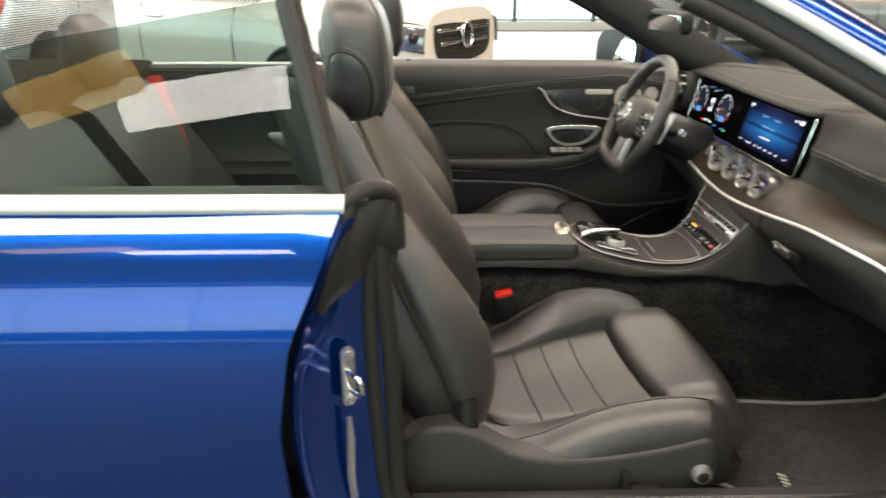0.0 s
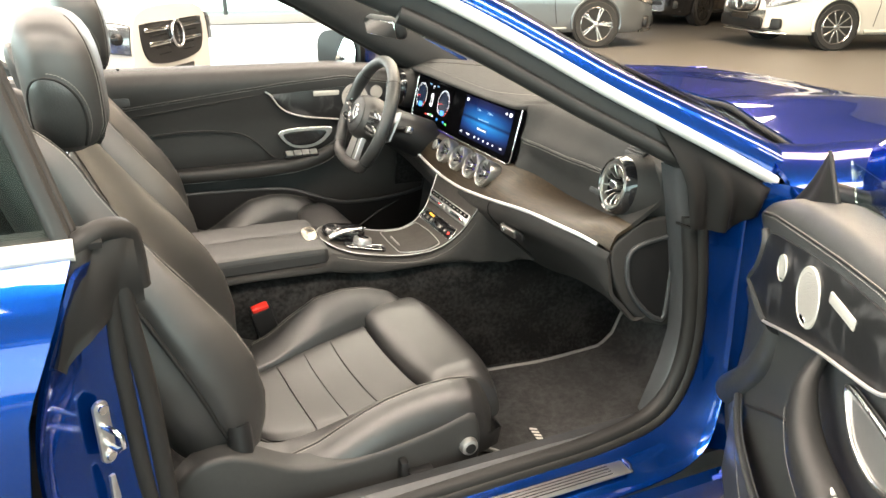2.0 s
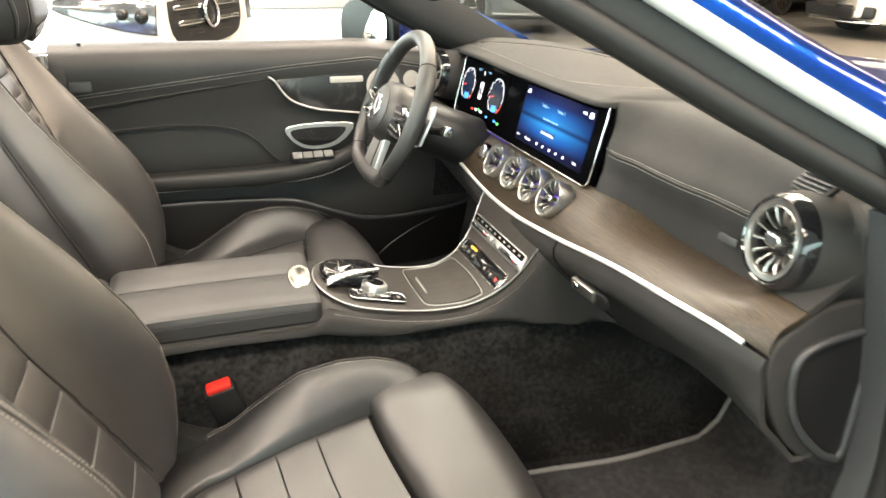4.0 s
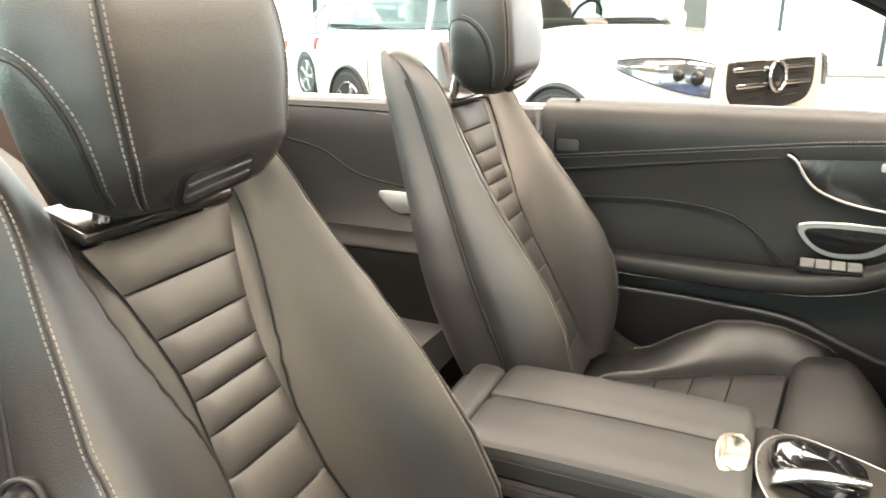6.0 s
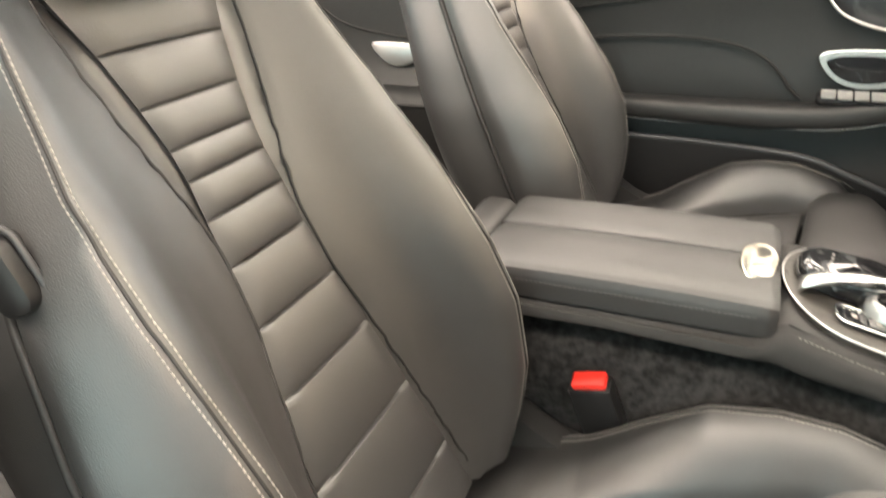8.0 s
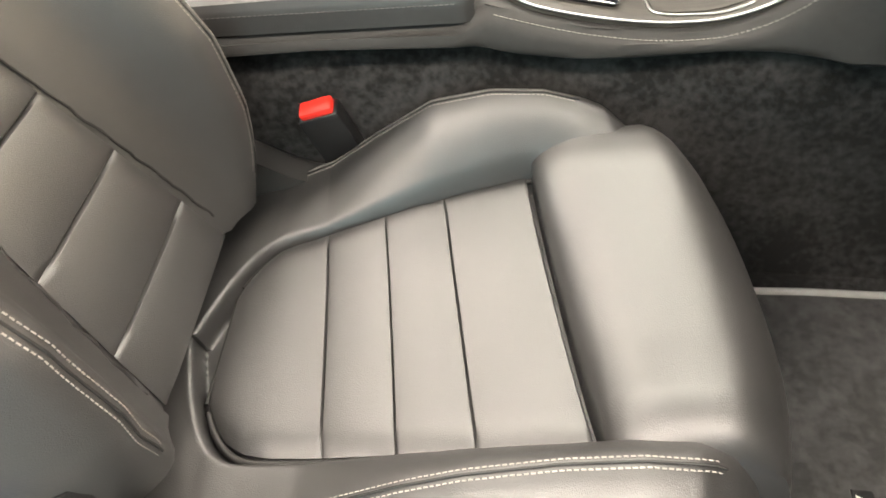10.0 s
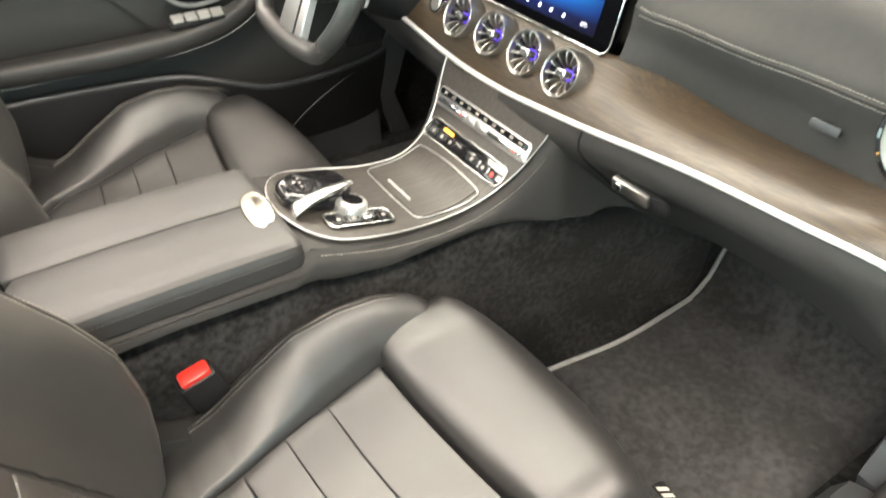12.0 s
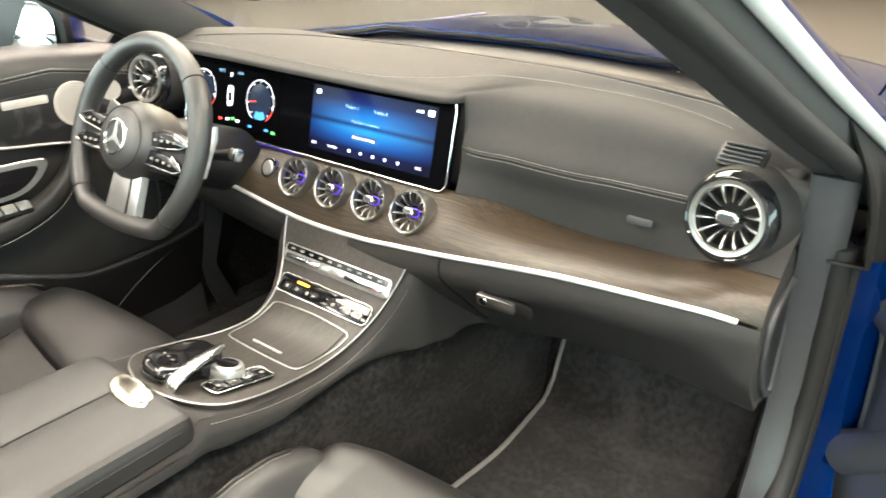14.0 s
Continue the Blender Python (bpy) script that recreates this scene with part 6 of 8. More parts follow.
for s in (-1, 1):
    part("shift_paddle", prism_bm([(s * x, y) for x, y in ((0.095, 0.040), (0.165, 0.062), (0.172, 0.040), (0.165, -0.030), (0.140, -0.040), (0.100, -0.010))][::s], 0.006, Matrix.Translation((0, 0, -0.034)), 0.002), SATIN, sw, "silver shift paddle")
part("column_shroud", disc_bm([(0.03, -0.05), (0.058, -0.06), (0.068, -0.10), (0.075, -0.24), (0.06, -0.25)], 24, Matrix.Diagonal((1.1, 0.9, 1, 1))), PLASTIC, sw)
stk = tube("stalk", [(0.06, 0.0, -0.085), (0.13, 0.012, -0.08), (0.175, 0.02, -0.075)], [0.010, 0.009, 0.012], PLASTIC, sw)
part("stalk_end", box_bm(0.186, 0.022, -0.073, 0.022, 0.022, 0.020, 0.005, 2), SILVER, stk, "silver stalk end")
tube("stalk", [(-0.06, 0.0, -0.085), (-0.13, 0.03, -0.08), (-0.165, 0.045, -0.075)], 0.010, PLASTIC, sw)

# ---- centre console ----
con = thing("centre_console", "leather centre console with a wood and silver control panel", "console", (0.4, 0, 0.3))
CO = arr(0.4, 0, 0.3)
CX = [0.345, 0.38, 0.42, 0.5, 0.58, 0.64, 0.68, 0.72, 0.755, 0.785, 0.80]
CZ = [0.645, 0.640, 0.630, 0.609, 0.592, 0.588, 0.594, 0.614, 0.650, 0.705, 0.738]
CE = [0.070, 0.097, 0.108, 0.112, 0.106, 0.103, 0.105, 0.113, 0.128, 0.147, 0.152]
cz_curve = spl([(a, b, c) for a, b, c in zip(CX, CZ, CE)], 120)


def con_z(x):
    return float(np.interp(x, cz_curve[:, 0], cz_curve[:, 1]))


def con_e(x):
    return float(np.interp(x, cz_curve[:, 0], cz_curve[:, 2]))


# body
rings = []
for x in np.linspace(-0.06, 0.965, 64):
    if x < 0.37:
        z = 0.614
    else:
        e, z = con_e(min(x, 0.80)) + 0.004, con_z(min(x, 0.80)) - 0.006
        k = min(1, (x - 0.37) / 0.02)
        e, z = 0.114 + (e - 0.114) * k, 0.614 + (z - 0.614) * k
    flare = 0.030 * max(0, (x - 0.74) / 0.16) ** 1.5
    b = lut(x, [0.0, 0.2, 0.365, 0.43, 0.5, 0.57, 0.64, 0.78, 0.9, 0.98], [0.596, 0.600, 0.594, 0.583, 0.573, 0.568, 0.567, 0.571, 0.575, 0.575])
    if x < 0.37:
        e = 0.114
    pts = [(0, z), (e - 0.006, z), (e + 0.004, z - 0.003), (e + 0.013, z - 0.009), (e + 0.019 + 0.4 * flare, 0.6 * z + 0.4 * b), (e + 0.022 + 0.7 * flare, 0.3 * z + 0.7 * b), (e + 0.023 + flare, b), (e + 0.017 + flare, b - 0.006), (0.09, b - 0.016)]
    half = spl([(u, v, 0) for u, v in pts], 30)
    rings.append([arr(x, u, v) - CO for u, v, _ in half] + [arr(x, -u, v) - CO for u, v, _ in half[::-1][:-1]])
body = loft_part("console_body", rings, DASH_SKIN, con, smooth=50)
for sgn in (-1, 1):
    p = np.array([arr(x, sgn * (con_e(x) + 0.0165), con_z(x) - 0.0125) - CO for x in np.linspace(0.40, 0.78, 60)])
    stitches("stitching", p, arr(0, sgn * 0.5, 0.8), THREAD, body, 0.006, 0.004, 0.0005)
# wood panel with its bright edge, rounded towards the armrest
def panel_half(x):
    return con_e(x) * math.sqrt(max(0.0004, 1 - (max(0.0, 0.470 - x) / 0.083) ** 2.6))


rows = []
for x in np.r_[0.387, 0.3875, 0.389, 0.392, 0.396, 0.401, 0.407, np.linspace(0.415, 0.795, 42)]:
    rows.append([arr(x, u * panel_half(x), con_z(x) + 0.002 - 0.004 * max(0, abs(u) - 0.9) * 10 * 0.3) - CO for u in np.linspace(-1, 1, 13)])
panel = sheet("wood_panel", rows, CONSOLE_WOOD, con, 0.006, "grey-brown wood console panel")
EDGE_X = list(np.linspace(0.80, 0.415, 48)) + [0.407, 0.401, 0.396, 0.392, 0.389, 0.3875]
loop = [arr(x, panel_half(x), con_z(x) + 0.0015) - CO for x in EDGE_X]
loop += [arr(x, -panel_half(x), con_z(x) + 0.0015) - CO for x in EDGE_X[::-1]]
tube("panel_edge", loop, 0.0014, SATIN, panel, "bright metal edge", 8)
# tray lid
tray = [(0.602, 0.088), (0.64, 0.090), (0.69, 0.094), (0.702, 0.088), (0.706, 0.05), (0.708, 0), (0.706, -0.05), (0.702, -0.088), (0.69, -0.094), (0.64, -0.090), (0.602, -0.088), (0.588, -0.080), (0.585, -0.05), (0.584, 0), (0.585, 0.05), (0.588, 0.080)]
tl = [arr(x, y, con_z(x) + 0.0035) - CO for x, y, _ in spl([(a, b, 0) for a, b in tray], 90, True)]
tube("tray_edge", tl, 0.0013, SATIN, panel, "silver tray outline", 6, closed=True)
rows = [[arr(x, y, con_z(x) + 0.004) - CO for y in np.linspace(-0.084, 0.084, 9)] for x in np.linspace(0.590, 0.701, 14)]
sheet("tray_lid", rows, CONSOLE_WOOD, panel, 0.003)
tube("tray_grip", [arr(0.604, y, con_z(0.604) + 0.006) - CO for y in (0.035, -0.035)], 0.0022, SATIN, panel)


def on_slope(x, y):
    d = (con_z(x + 0.01) - con_z(x - 0.01)) / 0.02
    return Matrix.Translation(-Vector(CO)) @ axes_at((x, y, con_z(x) + 0.003), (-d, 0, 1), (1, 0, 0))


m = on_slope(0.735, 0)
lo = part("switch_panel", prism_bm(rounded(0.222, 0.032, 0.010, 5), 0.004, m @ Matrix.Translation((0, 0, 0.002)), 0.001), GLOSS_BLACK, panel, "black switch strip in a silver frame")
tube("frame", [m @ Vector((x, y, 0.003)) for x, y in rounded(0.226, 0.036, 0.012, 6)], 0.0015, SILVER, lo, closed=True)
for x, w in ((-0.088, 0.02), (-0.062, 0.02), (-0.036, 0.02), (0.030, 0.03), (0.062, 0.02), (0.088, 0.02)):
    part("key", box_bm(x, -0.004, 0.0028, w, 0.014, 0.002, 0.0008, 1, m), GLOSS_BLACK, lo)
    part("key_mark", box_bm(x, -0.004, 0.0042, 0.007, 0.006, 0.0004, 0, 1, m), THREAD if x < 0.08 else RED_LIT, lo, smooth=0)
part("warning_mark", box_bm(-0.055, 0.009, 0.0028, 0.03, 0.005, 0.0004, 0, 1, m), AMBER_LIT, lo, smooth=0)
m = on_slope(0.768, 0)
up = part("climate_panel", prism_bm(rounded(0.262, 0.034, 0.008, 5), 0.005, m @ Matrix.Translation((0, 0, 0.002)), 0.001), SATIN, panel, "silver climate switch bank")
part("black_strip", prism_bm(rounded(0.250, 0.012, 0.003, 4, 0, 0.009), 0.003, m @ Matrix.Translation((0, 0, 0.0045)), 0.0), GLOSS_BLACK, up)
for k in range(10):
    part("key_mark", box_bm(-0.108 + 0.024 * k, 0.009, 0.0048, 0.009, 0.004, 0.0004, 0, 1, m), THREAD, up, smooth=0)
for x in (-0.075, 0.075):
    part("rocker", box_bm(x, -0.006, 0.005, 0.088, 0.009, 0.006, 0.002, 2, m), CHROME, up)
    part("rocker_mark", box_bm(x + 0.03, -0.006, 0.0086, 0.008, 0.002, 0.0006, 0, 1, m), RED_LIT, up, smooth=0)
for x in (-0.018, 0.018):
    part("rocker", box_bm(x, -0.006, 0.005, 0.026, 0.012, 0.007, 0.002, 2, m), SATIN, up)

# controller: domed touch pad, silver arm, dial and keys
m = on_slope(0.455, 0)
rings = []
for k in np.linspace(0, 1, 18):
    side = min(k / 0.62, 1.0)
    g = (1 - 0.30 * side**3) * (1 - max(0, (k - 0.62) / 0.38) * 0.95)
    h = 0.026 * math.sin(side * math.pi / 2) + 0.003 * max(0, (k - 0.62) / 0.38)
    rings.append([m @ Vector((x * g - 0.016, y * g + 0.002, 0.002 + h + 0.13 * y * g * side)) for x, y in rounded(0.088, 0.116, 0.034, 9)])
pad_ob = loft_part("touch_pad", rings, GLOSS_BLACK, con, "gloss black touch pad controller", smooth=60)
for k in (-1, 0, 1):
    part("pad_mark", box_bm(-0.016 + 0.013 * k, -0.024 - 0.002 * k, 0.0282, 0.005, 0.003, 0.0006, 0, 1, m), THREAD, pad_ob, smooth=0)
dm_ = on_slope(0.495, -0.038)
dl = part("dial", disc_bm([(0, 0.0215), (0.017, 0.022), (0.0225, 0.021), (0.0245, 0.018), (0.0245, 0.006), (0.0265, 0.0)], 40, dm_), SATIN, con, "knurled silver rotary dial")
part("dial_face", disc_bm([(0, 0.0226), (0.0165, 0.0224)], 30, dm_), GLOSS_BLACK, dl)
for k in range(36):
    part("knurl", box_bm(0.0245, 0, 0.012, 0.0012, 0.0022, 0.010, 0.0004, 1, dm_ @ Matrix.Rotation(2 * math.pi * k / 36, 4, "Z")), SATIN, dl)
# the arm sweeps from the near corner up over the dial
wide_a = spl([(0.030, -0.052, 0.004), (0.030, -0.034, 0.018), (0.027, -0.008, 0.029), (0.022, 0.020, 0.036), (0.013, 0.048, 0.039)], 22)
rings = []
for i, p in enumerate(wide_a):
    t = i / 21
    hw, hh = 0.0150 - 0.0080 * t, 0.008 - 0.004 * t
    rings.append([m @ Vector((p[0] + hw * math.copysign(abs(math.cos(a)) ** 0.8, math.cos(a)), p[1], p[2] + hh * math.copysign(abs(math.sin(a)) ** 0.8, math.sin(a)))) for a in np.linspace(0, 2 * math.pi, 14, endpoint=False)])
loft_part("arm", rings, SILVER, pad_ob, "silver hand rest arm", smooth=60)
km = on_slope(0.497, -0.063)
kp = part("key_plate", prism_bm(rounded(0.036, 0.108, 0.009, 5), 0.006, km @ Matrix.Translation((0, 0, 0.0045)), 0.001), GLOSS_BLACK, con, "gloss black key strip with silver edge")
tube("key_plate_edge", [km @ Vector((x, y, 0.0044)) for x, y in rounded(0.039, 0.111, 0.010, 6)], 0.0015, SILVER, kp, closed=True)
for k, yy in enumerate((-0.038, -0.012, 0.014, 0.040)):
    part("key", box_bm(0.004, yy, 0.0055, 0.022, 0.022, 0.003, 0.001, 1, km), GLOSS_BLACK, kp)
    if k != 2:
        part("key_mark", box_bm(0.004, yy, 0.0073, 0.006, 0.006, 0.0004, 0, 1, km), THREAD, kp, smooth=0)
part("silver_key", box_bm(0.002, 0.014, 0.0080, 0.017, 0.020, 0.004, 0.0015, 1, km), SILVER, kp)
# bright emblem plate in front of the armrest
em = Matrix.Translation(-Vector(CO)) @ axes_at((0.360, -0.018, 0.652), (0.10, -0.12, 1), (1, 0, 0)) @ Matrix.Diagonal((1.32, 1.05, 1, 1))
ep = part("emblem_plate", prism_bm([tuple(p) for p in spl([(-0.034, 0.006, 0), (-0.018, 0.020, 0), (0.012, 0.018, 0), (0.036, 0.004, 0), (0.034, -0.012, 0), (0.008, -0.022, 0), (-0.024, -0.016, 0)], 40, True)[:, :2]], 0.010, em @ Matrix.Translation((0, 0, 0.006)), 0.004, 3), EMBLEM_METAL, con, "bright faceted metal plate")
part("plate_face", prism_bm([tuple(0.72 * p) for p in spl([(-0.034, 0.006, 0), (-0.018, 0.020, 0), (0.012, 0.018, 0), (0.036, 0.004, 0), (0.034, -0.012, 0), (0.008, -0.022, 0), (-0.024, -0.016, 0)], 40, True)[:, :2]], 0.002, em @ Matrix.Translation((0, 0, 0.0068)), 0.0006, 1), EMBLEM_METAL, ep)
# armrest in two lids
for y0, y1, nm in ((-0.124, 0.0055, "armrest_lid"), (0.0075, 0.124, "armrest_lid")):
    rings = []
    for x in list(np.linspace(0.022, 0.04, 4)) + list(np.linspace(0.06, 0.36, 14)) + list(np.linspace(0.372, 0.384, 4)):
        r = 0.010 * max(0, 1 - min(x - 0.022, 0.386 - x) / 0.018) ** 2
        zt = 0.653 + 0.003 * math.sin(math.pi * (x - 0.02) / 0.37) - r * 0.7
        a, b = y0 + r, y1 - r
        edge_l, edge_r = (0.014, 0.003) if y0 < 0 else (0.003, 0.014)
        pts = [(a, 0.6145), (a, zt - edge_l), (a + edge_l * 0.30, zt - edge_l * 0.30), (a + edge_l, zt), (b - edge_r, zt), (b - edge_r * 0.30, zt - edge_r * 0.30), (b, zt - edge_r), (b, 0.6145)]
        ring = []
        for p, q in zip(pts, pts[1:] + pts[:1]):
            ring += [arr(x, p[0] + (q[0] - p[0]) * t, p[1] + (q[1] - p[1]) * t) - CO for t in (0, 0.33, 0.66)]
        rings.append(ring)
    ld = loft_part(nm, rings, ARMREST, con, smooth=28)
    if y0 < 0:
        stitches("stitching", [arr(x, -0.1238, 0.637) - CO for x in np.linspace(0.04, 0.37, 40)], arr(0, -1, 0.3), THREAD_DARK, ld, 0.006, 0.004, 0.0006)
part("rear_end", box_bm(-0.012 - CO[0], -CO[1], 0.590 - CO[2], 0.062, 0.244, 0.112, 0.022, 4), ARMREST, con)

# ---- floor mats ----
MAT_LINE = [(0.60, -0.222), (0.78, -0.226), (0.95, -0.242), (1.09, -0.236), (1.175, -0.229), (1.20, -0.226), (1.225, -0.224), (1.25, -0.223), (1.272, -0.226), (1.282, -0.25), (1.282, -0.40), (1.275, -0.62), (1.24, -0.680), (1.1, -0.70), (0.85, -0.695), (0.73, -0.675), (0.68, -0.63), (0.66, -0.57), (0.63, -0.54), (0.59, -0.52), (0.57, -0.42), (0.57, -0.27)]


def floor_height(x):
    return float(np.interp(x, [0.0, 1.17, 1.215, 1.255, 1.31], [0.244, 0.245, 0.275, 0.36, 0.48]))


def mat_thing(sgn, label):
    mt = thing("floor_mat", label, "floor mat", (0.85, sgn * 0.44, 0.247), "floor mats")
    o = arr(0.85, sgn * 0.44, 0.247)
    edge = spl([(a, b, 0) for a, b in MAT_LINE], 120, True)
    rows = []
    c = edge.mean(0)
    for k in np.linspace(0.0, 1, 14):
        rows.append([arr(c[0] + (p[0] - c[0]) * k, -sgn * (c[1] + (p[1] - c[1]) * k), floor_height(c[0] + (p[0] - c[0]) * k) + 0.012) - o for p in np.vstack([edge, edge[:1]])])
    pile = sheet("mat_surface", rows, MAT_PILE, mt, 0.008 * sgn)
    tube("binding", [arr(p[0], -sgn * p[1], floor_height(p[0]) + 0.012) - o for p in edge], 0.0055, PIPING, mt, "grey bound edge", 8, closed=True)
    return mt, o


mt, mo = mat_thing(-1, "black velour floor mat with grey bound edge and silver badge")
bm_ = axes_at(arr(0.766, -0.574, 0.2590) - mo, (0, 0, 1), (0.985, -0.12, 0)) @ Matrix.Diagonal((1.18, 0.9, 1, 1))
bdg = part("badge", prism_bm([(-0.058, -0.012), (0.058, -0.012), (0.058, 0.012), (-0.058, 0.012)], 0.003, bm_, 0.001), PLASTIC, mt, "black tag with silver marks")
for k in range(4):
    part("badge_mark", prism_bm([(-0.052 + 0.011 * k, -0.009), (-0.046 + 0.011 * k, -0.009), (-0.040 + 0.011 * k, 0.009), (-0.046 + 0.011 * k, 0.009)], 0.001, bm_ @ Matrix.Translation((0, 0, 0.0015)), 0.0), WHITE_PAINT, bdg)
for x, w in ((0.006, 0.018), (0.026, 0.016), (0.046, 0.016)):
    part("badge_mark", box_bm(x, 0, 0.0024, w, 0.017, 0.0014, 0, 1, bm_), WHITE_PAINT, bdg, smooth=0)
part("mat_peg", disc_bm([(0, 0.006), (0.012, 0.006), (0.017, 0.003), (0.018, -0.004)], 24, Matrix.Translation(Vector(arr(0.677, -0.580, 0.257) - mo))), BRASS, mt, "round brass mat fixing")
mat_thing(1, "black velour driver floor mat with a grey bound edge")

# pedals
for y, w in ((0.40, 0.05), (0.27, 0.04)):
    pd = thing("pedal", "black rubber foot pedal with metal studs", "pedal", (1.20, y, 0.40), "pedals")
    part("pad", box_bm(0, 0, 0, 0.02, w, 0.08, 0.005, 2, pose(0, 0, 0, 0, -35, 0)), RUBBER, pd)
    tube("lever", [(0.01, 0, 0.02), (0.05, 0, 0.12), (0.08, 0, 0.22)], 0.01, PLASTIC, pd)

# ---- doors ----
def door(name, label, m, hand, outer):
    """A door in its own frame: x runs back from the hinges, y up, z inwards (turned over when hand is -1)."""
    d = thing(name, label, "car door")
    d.matrix_world = m
    P = lambda s, z, w: arr(s, z, hand * w)

    def front(z):
        return lut(z, [0.30, 0.36, 0.47, 0.58, 0.66, 0.72, 0.80, 0.90, 0.97], [0.06, -0.02, -0.05, -0.045, -0.01, -0.035, 0.0, -0.005, 0.06])

    if outer:
        def front(z):
            return lut(z, [0.24, 0.314, 0.373, 0.43, 0.46, 0.50, 0.604, 0.69, 0.705, 0.74, 0.794, 0.83, 0.857, 0.885, 0.92], [0.10, 0.013, -0.062, -0.075, -0.066, -0.036, -0.039, -0.046, -0.084, -0.058, -0.010, 0.004, 0.006, -0.028, -0.02])

    def rear(z):
        return lut(z, [0.30, 0.42, 0.6, 0.8, 0.97], [1.03, 1.10, 1.15, 1.165, 1.17])

    def top(s):
        return lut(s, [-0.05, 0.0, 0.06, 0.2, 0.4, 1.2], [0.895, 0.905, 0.93, 0.965, 0.983, 0.986])

    prof = [(0.992, -0.080) if outer else (1.0, -0.085), (0.992, -0.05) if outer else (0.998, -0.05), (0.985, -0.015), (0.955, 0.004), (0.92, 0.006), (0.88, 0.0), (0.82, -0.008), (0.76, -0.010), (0.70, -0.008), (0.62, -0.012), (0.54, -0.006), (0.46, -0.004), (0.38, -0.012), (0.31, -0.03)]
    rows = []
    for k, w in spl([(k, w, 0) for k, w in prof], 64)[:, :2]:
        row = []
        for t in np.linspace(0, 1, 40):
            f, r = front(k - 0.083 * max(0, (k - 0.70) / 0.30) if outer else min(k, 0.97)), rear(min(k, 0.97))
            s = f + (r - f) * t
            z = k + (top(s) - 0.986) * max(0, (k - 0.70) / 0.30)
            ww = w - 0.02 * max(0, 1 - (s - f) / 0.03) ** 2
            row.append(P(s, z, ww))
        rows.append(row)
    # the open door takes the lit copy of the trim, the closed one the darker
    panel = sheet("door_panel", rows, DOOR_SKIN_LIT if outer else DOOR_SKIN, d, 0.02 * hand, "black door trim", 50)
    # stitched line and crease of the upper roll
    def upper(s):
        if outer:
            return lut(s, [-0.02, 0.094, 0.229, 0.391, 0.521, 0.8, 1.165], [0.884, 0.912, 0.930, 0.950, 0.962, 0.955, 0.92])
        return lut(s, [0.0, 0.1, 0.38, 0.59, 0.9, 1.165], [0.872, 0.905, 0.953, 0.938, 0.904, 0.875])

    def crease(s):
        if outer:
            return lut(s, [0.028, 0.045, 0.06, 0.072, 0.078, 0.088, 0.127, 0.28, 0.40, 0.53, 0.7, 0.9, 1.16], [0.767, 0.789, 0.806, 0.834, 0.862, 0.882, 0.893, 0.920, 0.937, 0.948, 0.935, 0.91, 0.88])
        return lut(s, [0.05, 0.3, 0.64, 0.9, 1.16], [0.86, 0.925, 0.908, 0.877, 0.843])

    ss = np.linspace(0.03, 1.15, 110)
    for o in (-0.004, 0.004):
        stitches("stitching", [P(s, upper(s) + o, 0.0085) for s in ss], arr(0, 0.2, hand), THREAD if outer else PIPING, panel, 0.007, 0.0045, 0.0006)
    tube("seam", [P(s, upper(s), 0.006) for s in ss], 0.002, RUBBER, panel)
    tube("crease", [P(s, crease(s), 0.002) for s in np.linspace(0.55, 1.15, 40)], 0.003, RUBBER, panel)
    # dark wood inlay above a bright curved strip
    arc = spl([(0.655, 0.915, 0), (0.637, 0.902, 0), (0.615, 0.868, 0), (0.584, 0.843, 0), (0.52, 0.822, 0), (0.406, 0.806, 0), (0.30, 0.785, 0), (0.17, 0.742, 0)], 60)
    if outer:
        arc = spl([(0.668, 0.938, 0), (0.650, 0.915, 0), (0.625, 0.888, 0), (0.583, 0.861, 0), (0.498, 0.838, 0), (0.405, 0.815, 0), (0.293, 0.782, 0), (0.182, 0.745, 0), (0.154, 0.736, 0)], 60)
    nose = spl([(0.150, 0.735, 0), (0.124, 0.738, 0), (0.075, 0.750, 0), (0.045, 0.757, 0), (0.029, 0.761, 0)], 16) if outer else spl([(0.165, 0.742, 0), (0.12, 0.754, 0), (0.06, 0.776, 0), (0.035, 0.806, 0)], 14)
    rows = []
    for p in np.vstack([arc, nose]):
        t = max(min(crease(p[0]) - 0.004, 0.955 if outer else 0.93), p[1] + 0.004)
        rows.append([P(p[0], p[1] + (t - p[1]) * k, 0.010 + 0.004 * math.sin(math.pi * k)) for k in np.linspace(0, 1, 9)])
    inlay = sheet("wood_inlay", rows, ASH, d, -0.006 * hand, "black ash wood inlay")
    tube("bright_strip", [P(p[0], p[1] - 0.001, 0.014) for p in arc], 0.0030, BRIGHT, inlay, "bright curved strip")
    if outer:
        rim = [(0.154, 0.734), (0.124, 0.736), (0.075, 0.747), (0.036, 0.757), (0.028, 0.766), (0.045, 0.787), (0.060, 0.804), (0.072, 0.832), (0.076, 0.858), (0.062, 0.876)]
        tube("inlay_edge", [P(a, b, 0.009) for a, b, _ in spl([(a, b, 0) for a, b in rim], 60)], 0.0065, DOOR_SKIN_LIT, inlay, "rounded grey edge", flat=1.3)
        # cove that sweeps from the inlay down to the pocket
        mid = spl([(-0.045, 0.470, 0), (0.03, 0.535, 0), (0.098, 0.605, 0), (0.142, 0.672, 0), (0.158, 0.728, 0)], 30)
        tube("cove", [P(a, b, -0.016) for a, b, _ in mid], [0.036 - 0.010 * k / 29 for k in range(30)], DOOR_SKIN_LIT, panel, n=20)

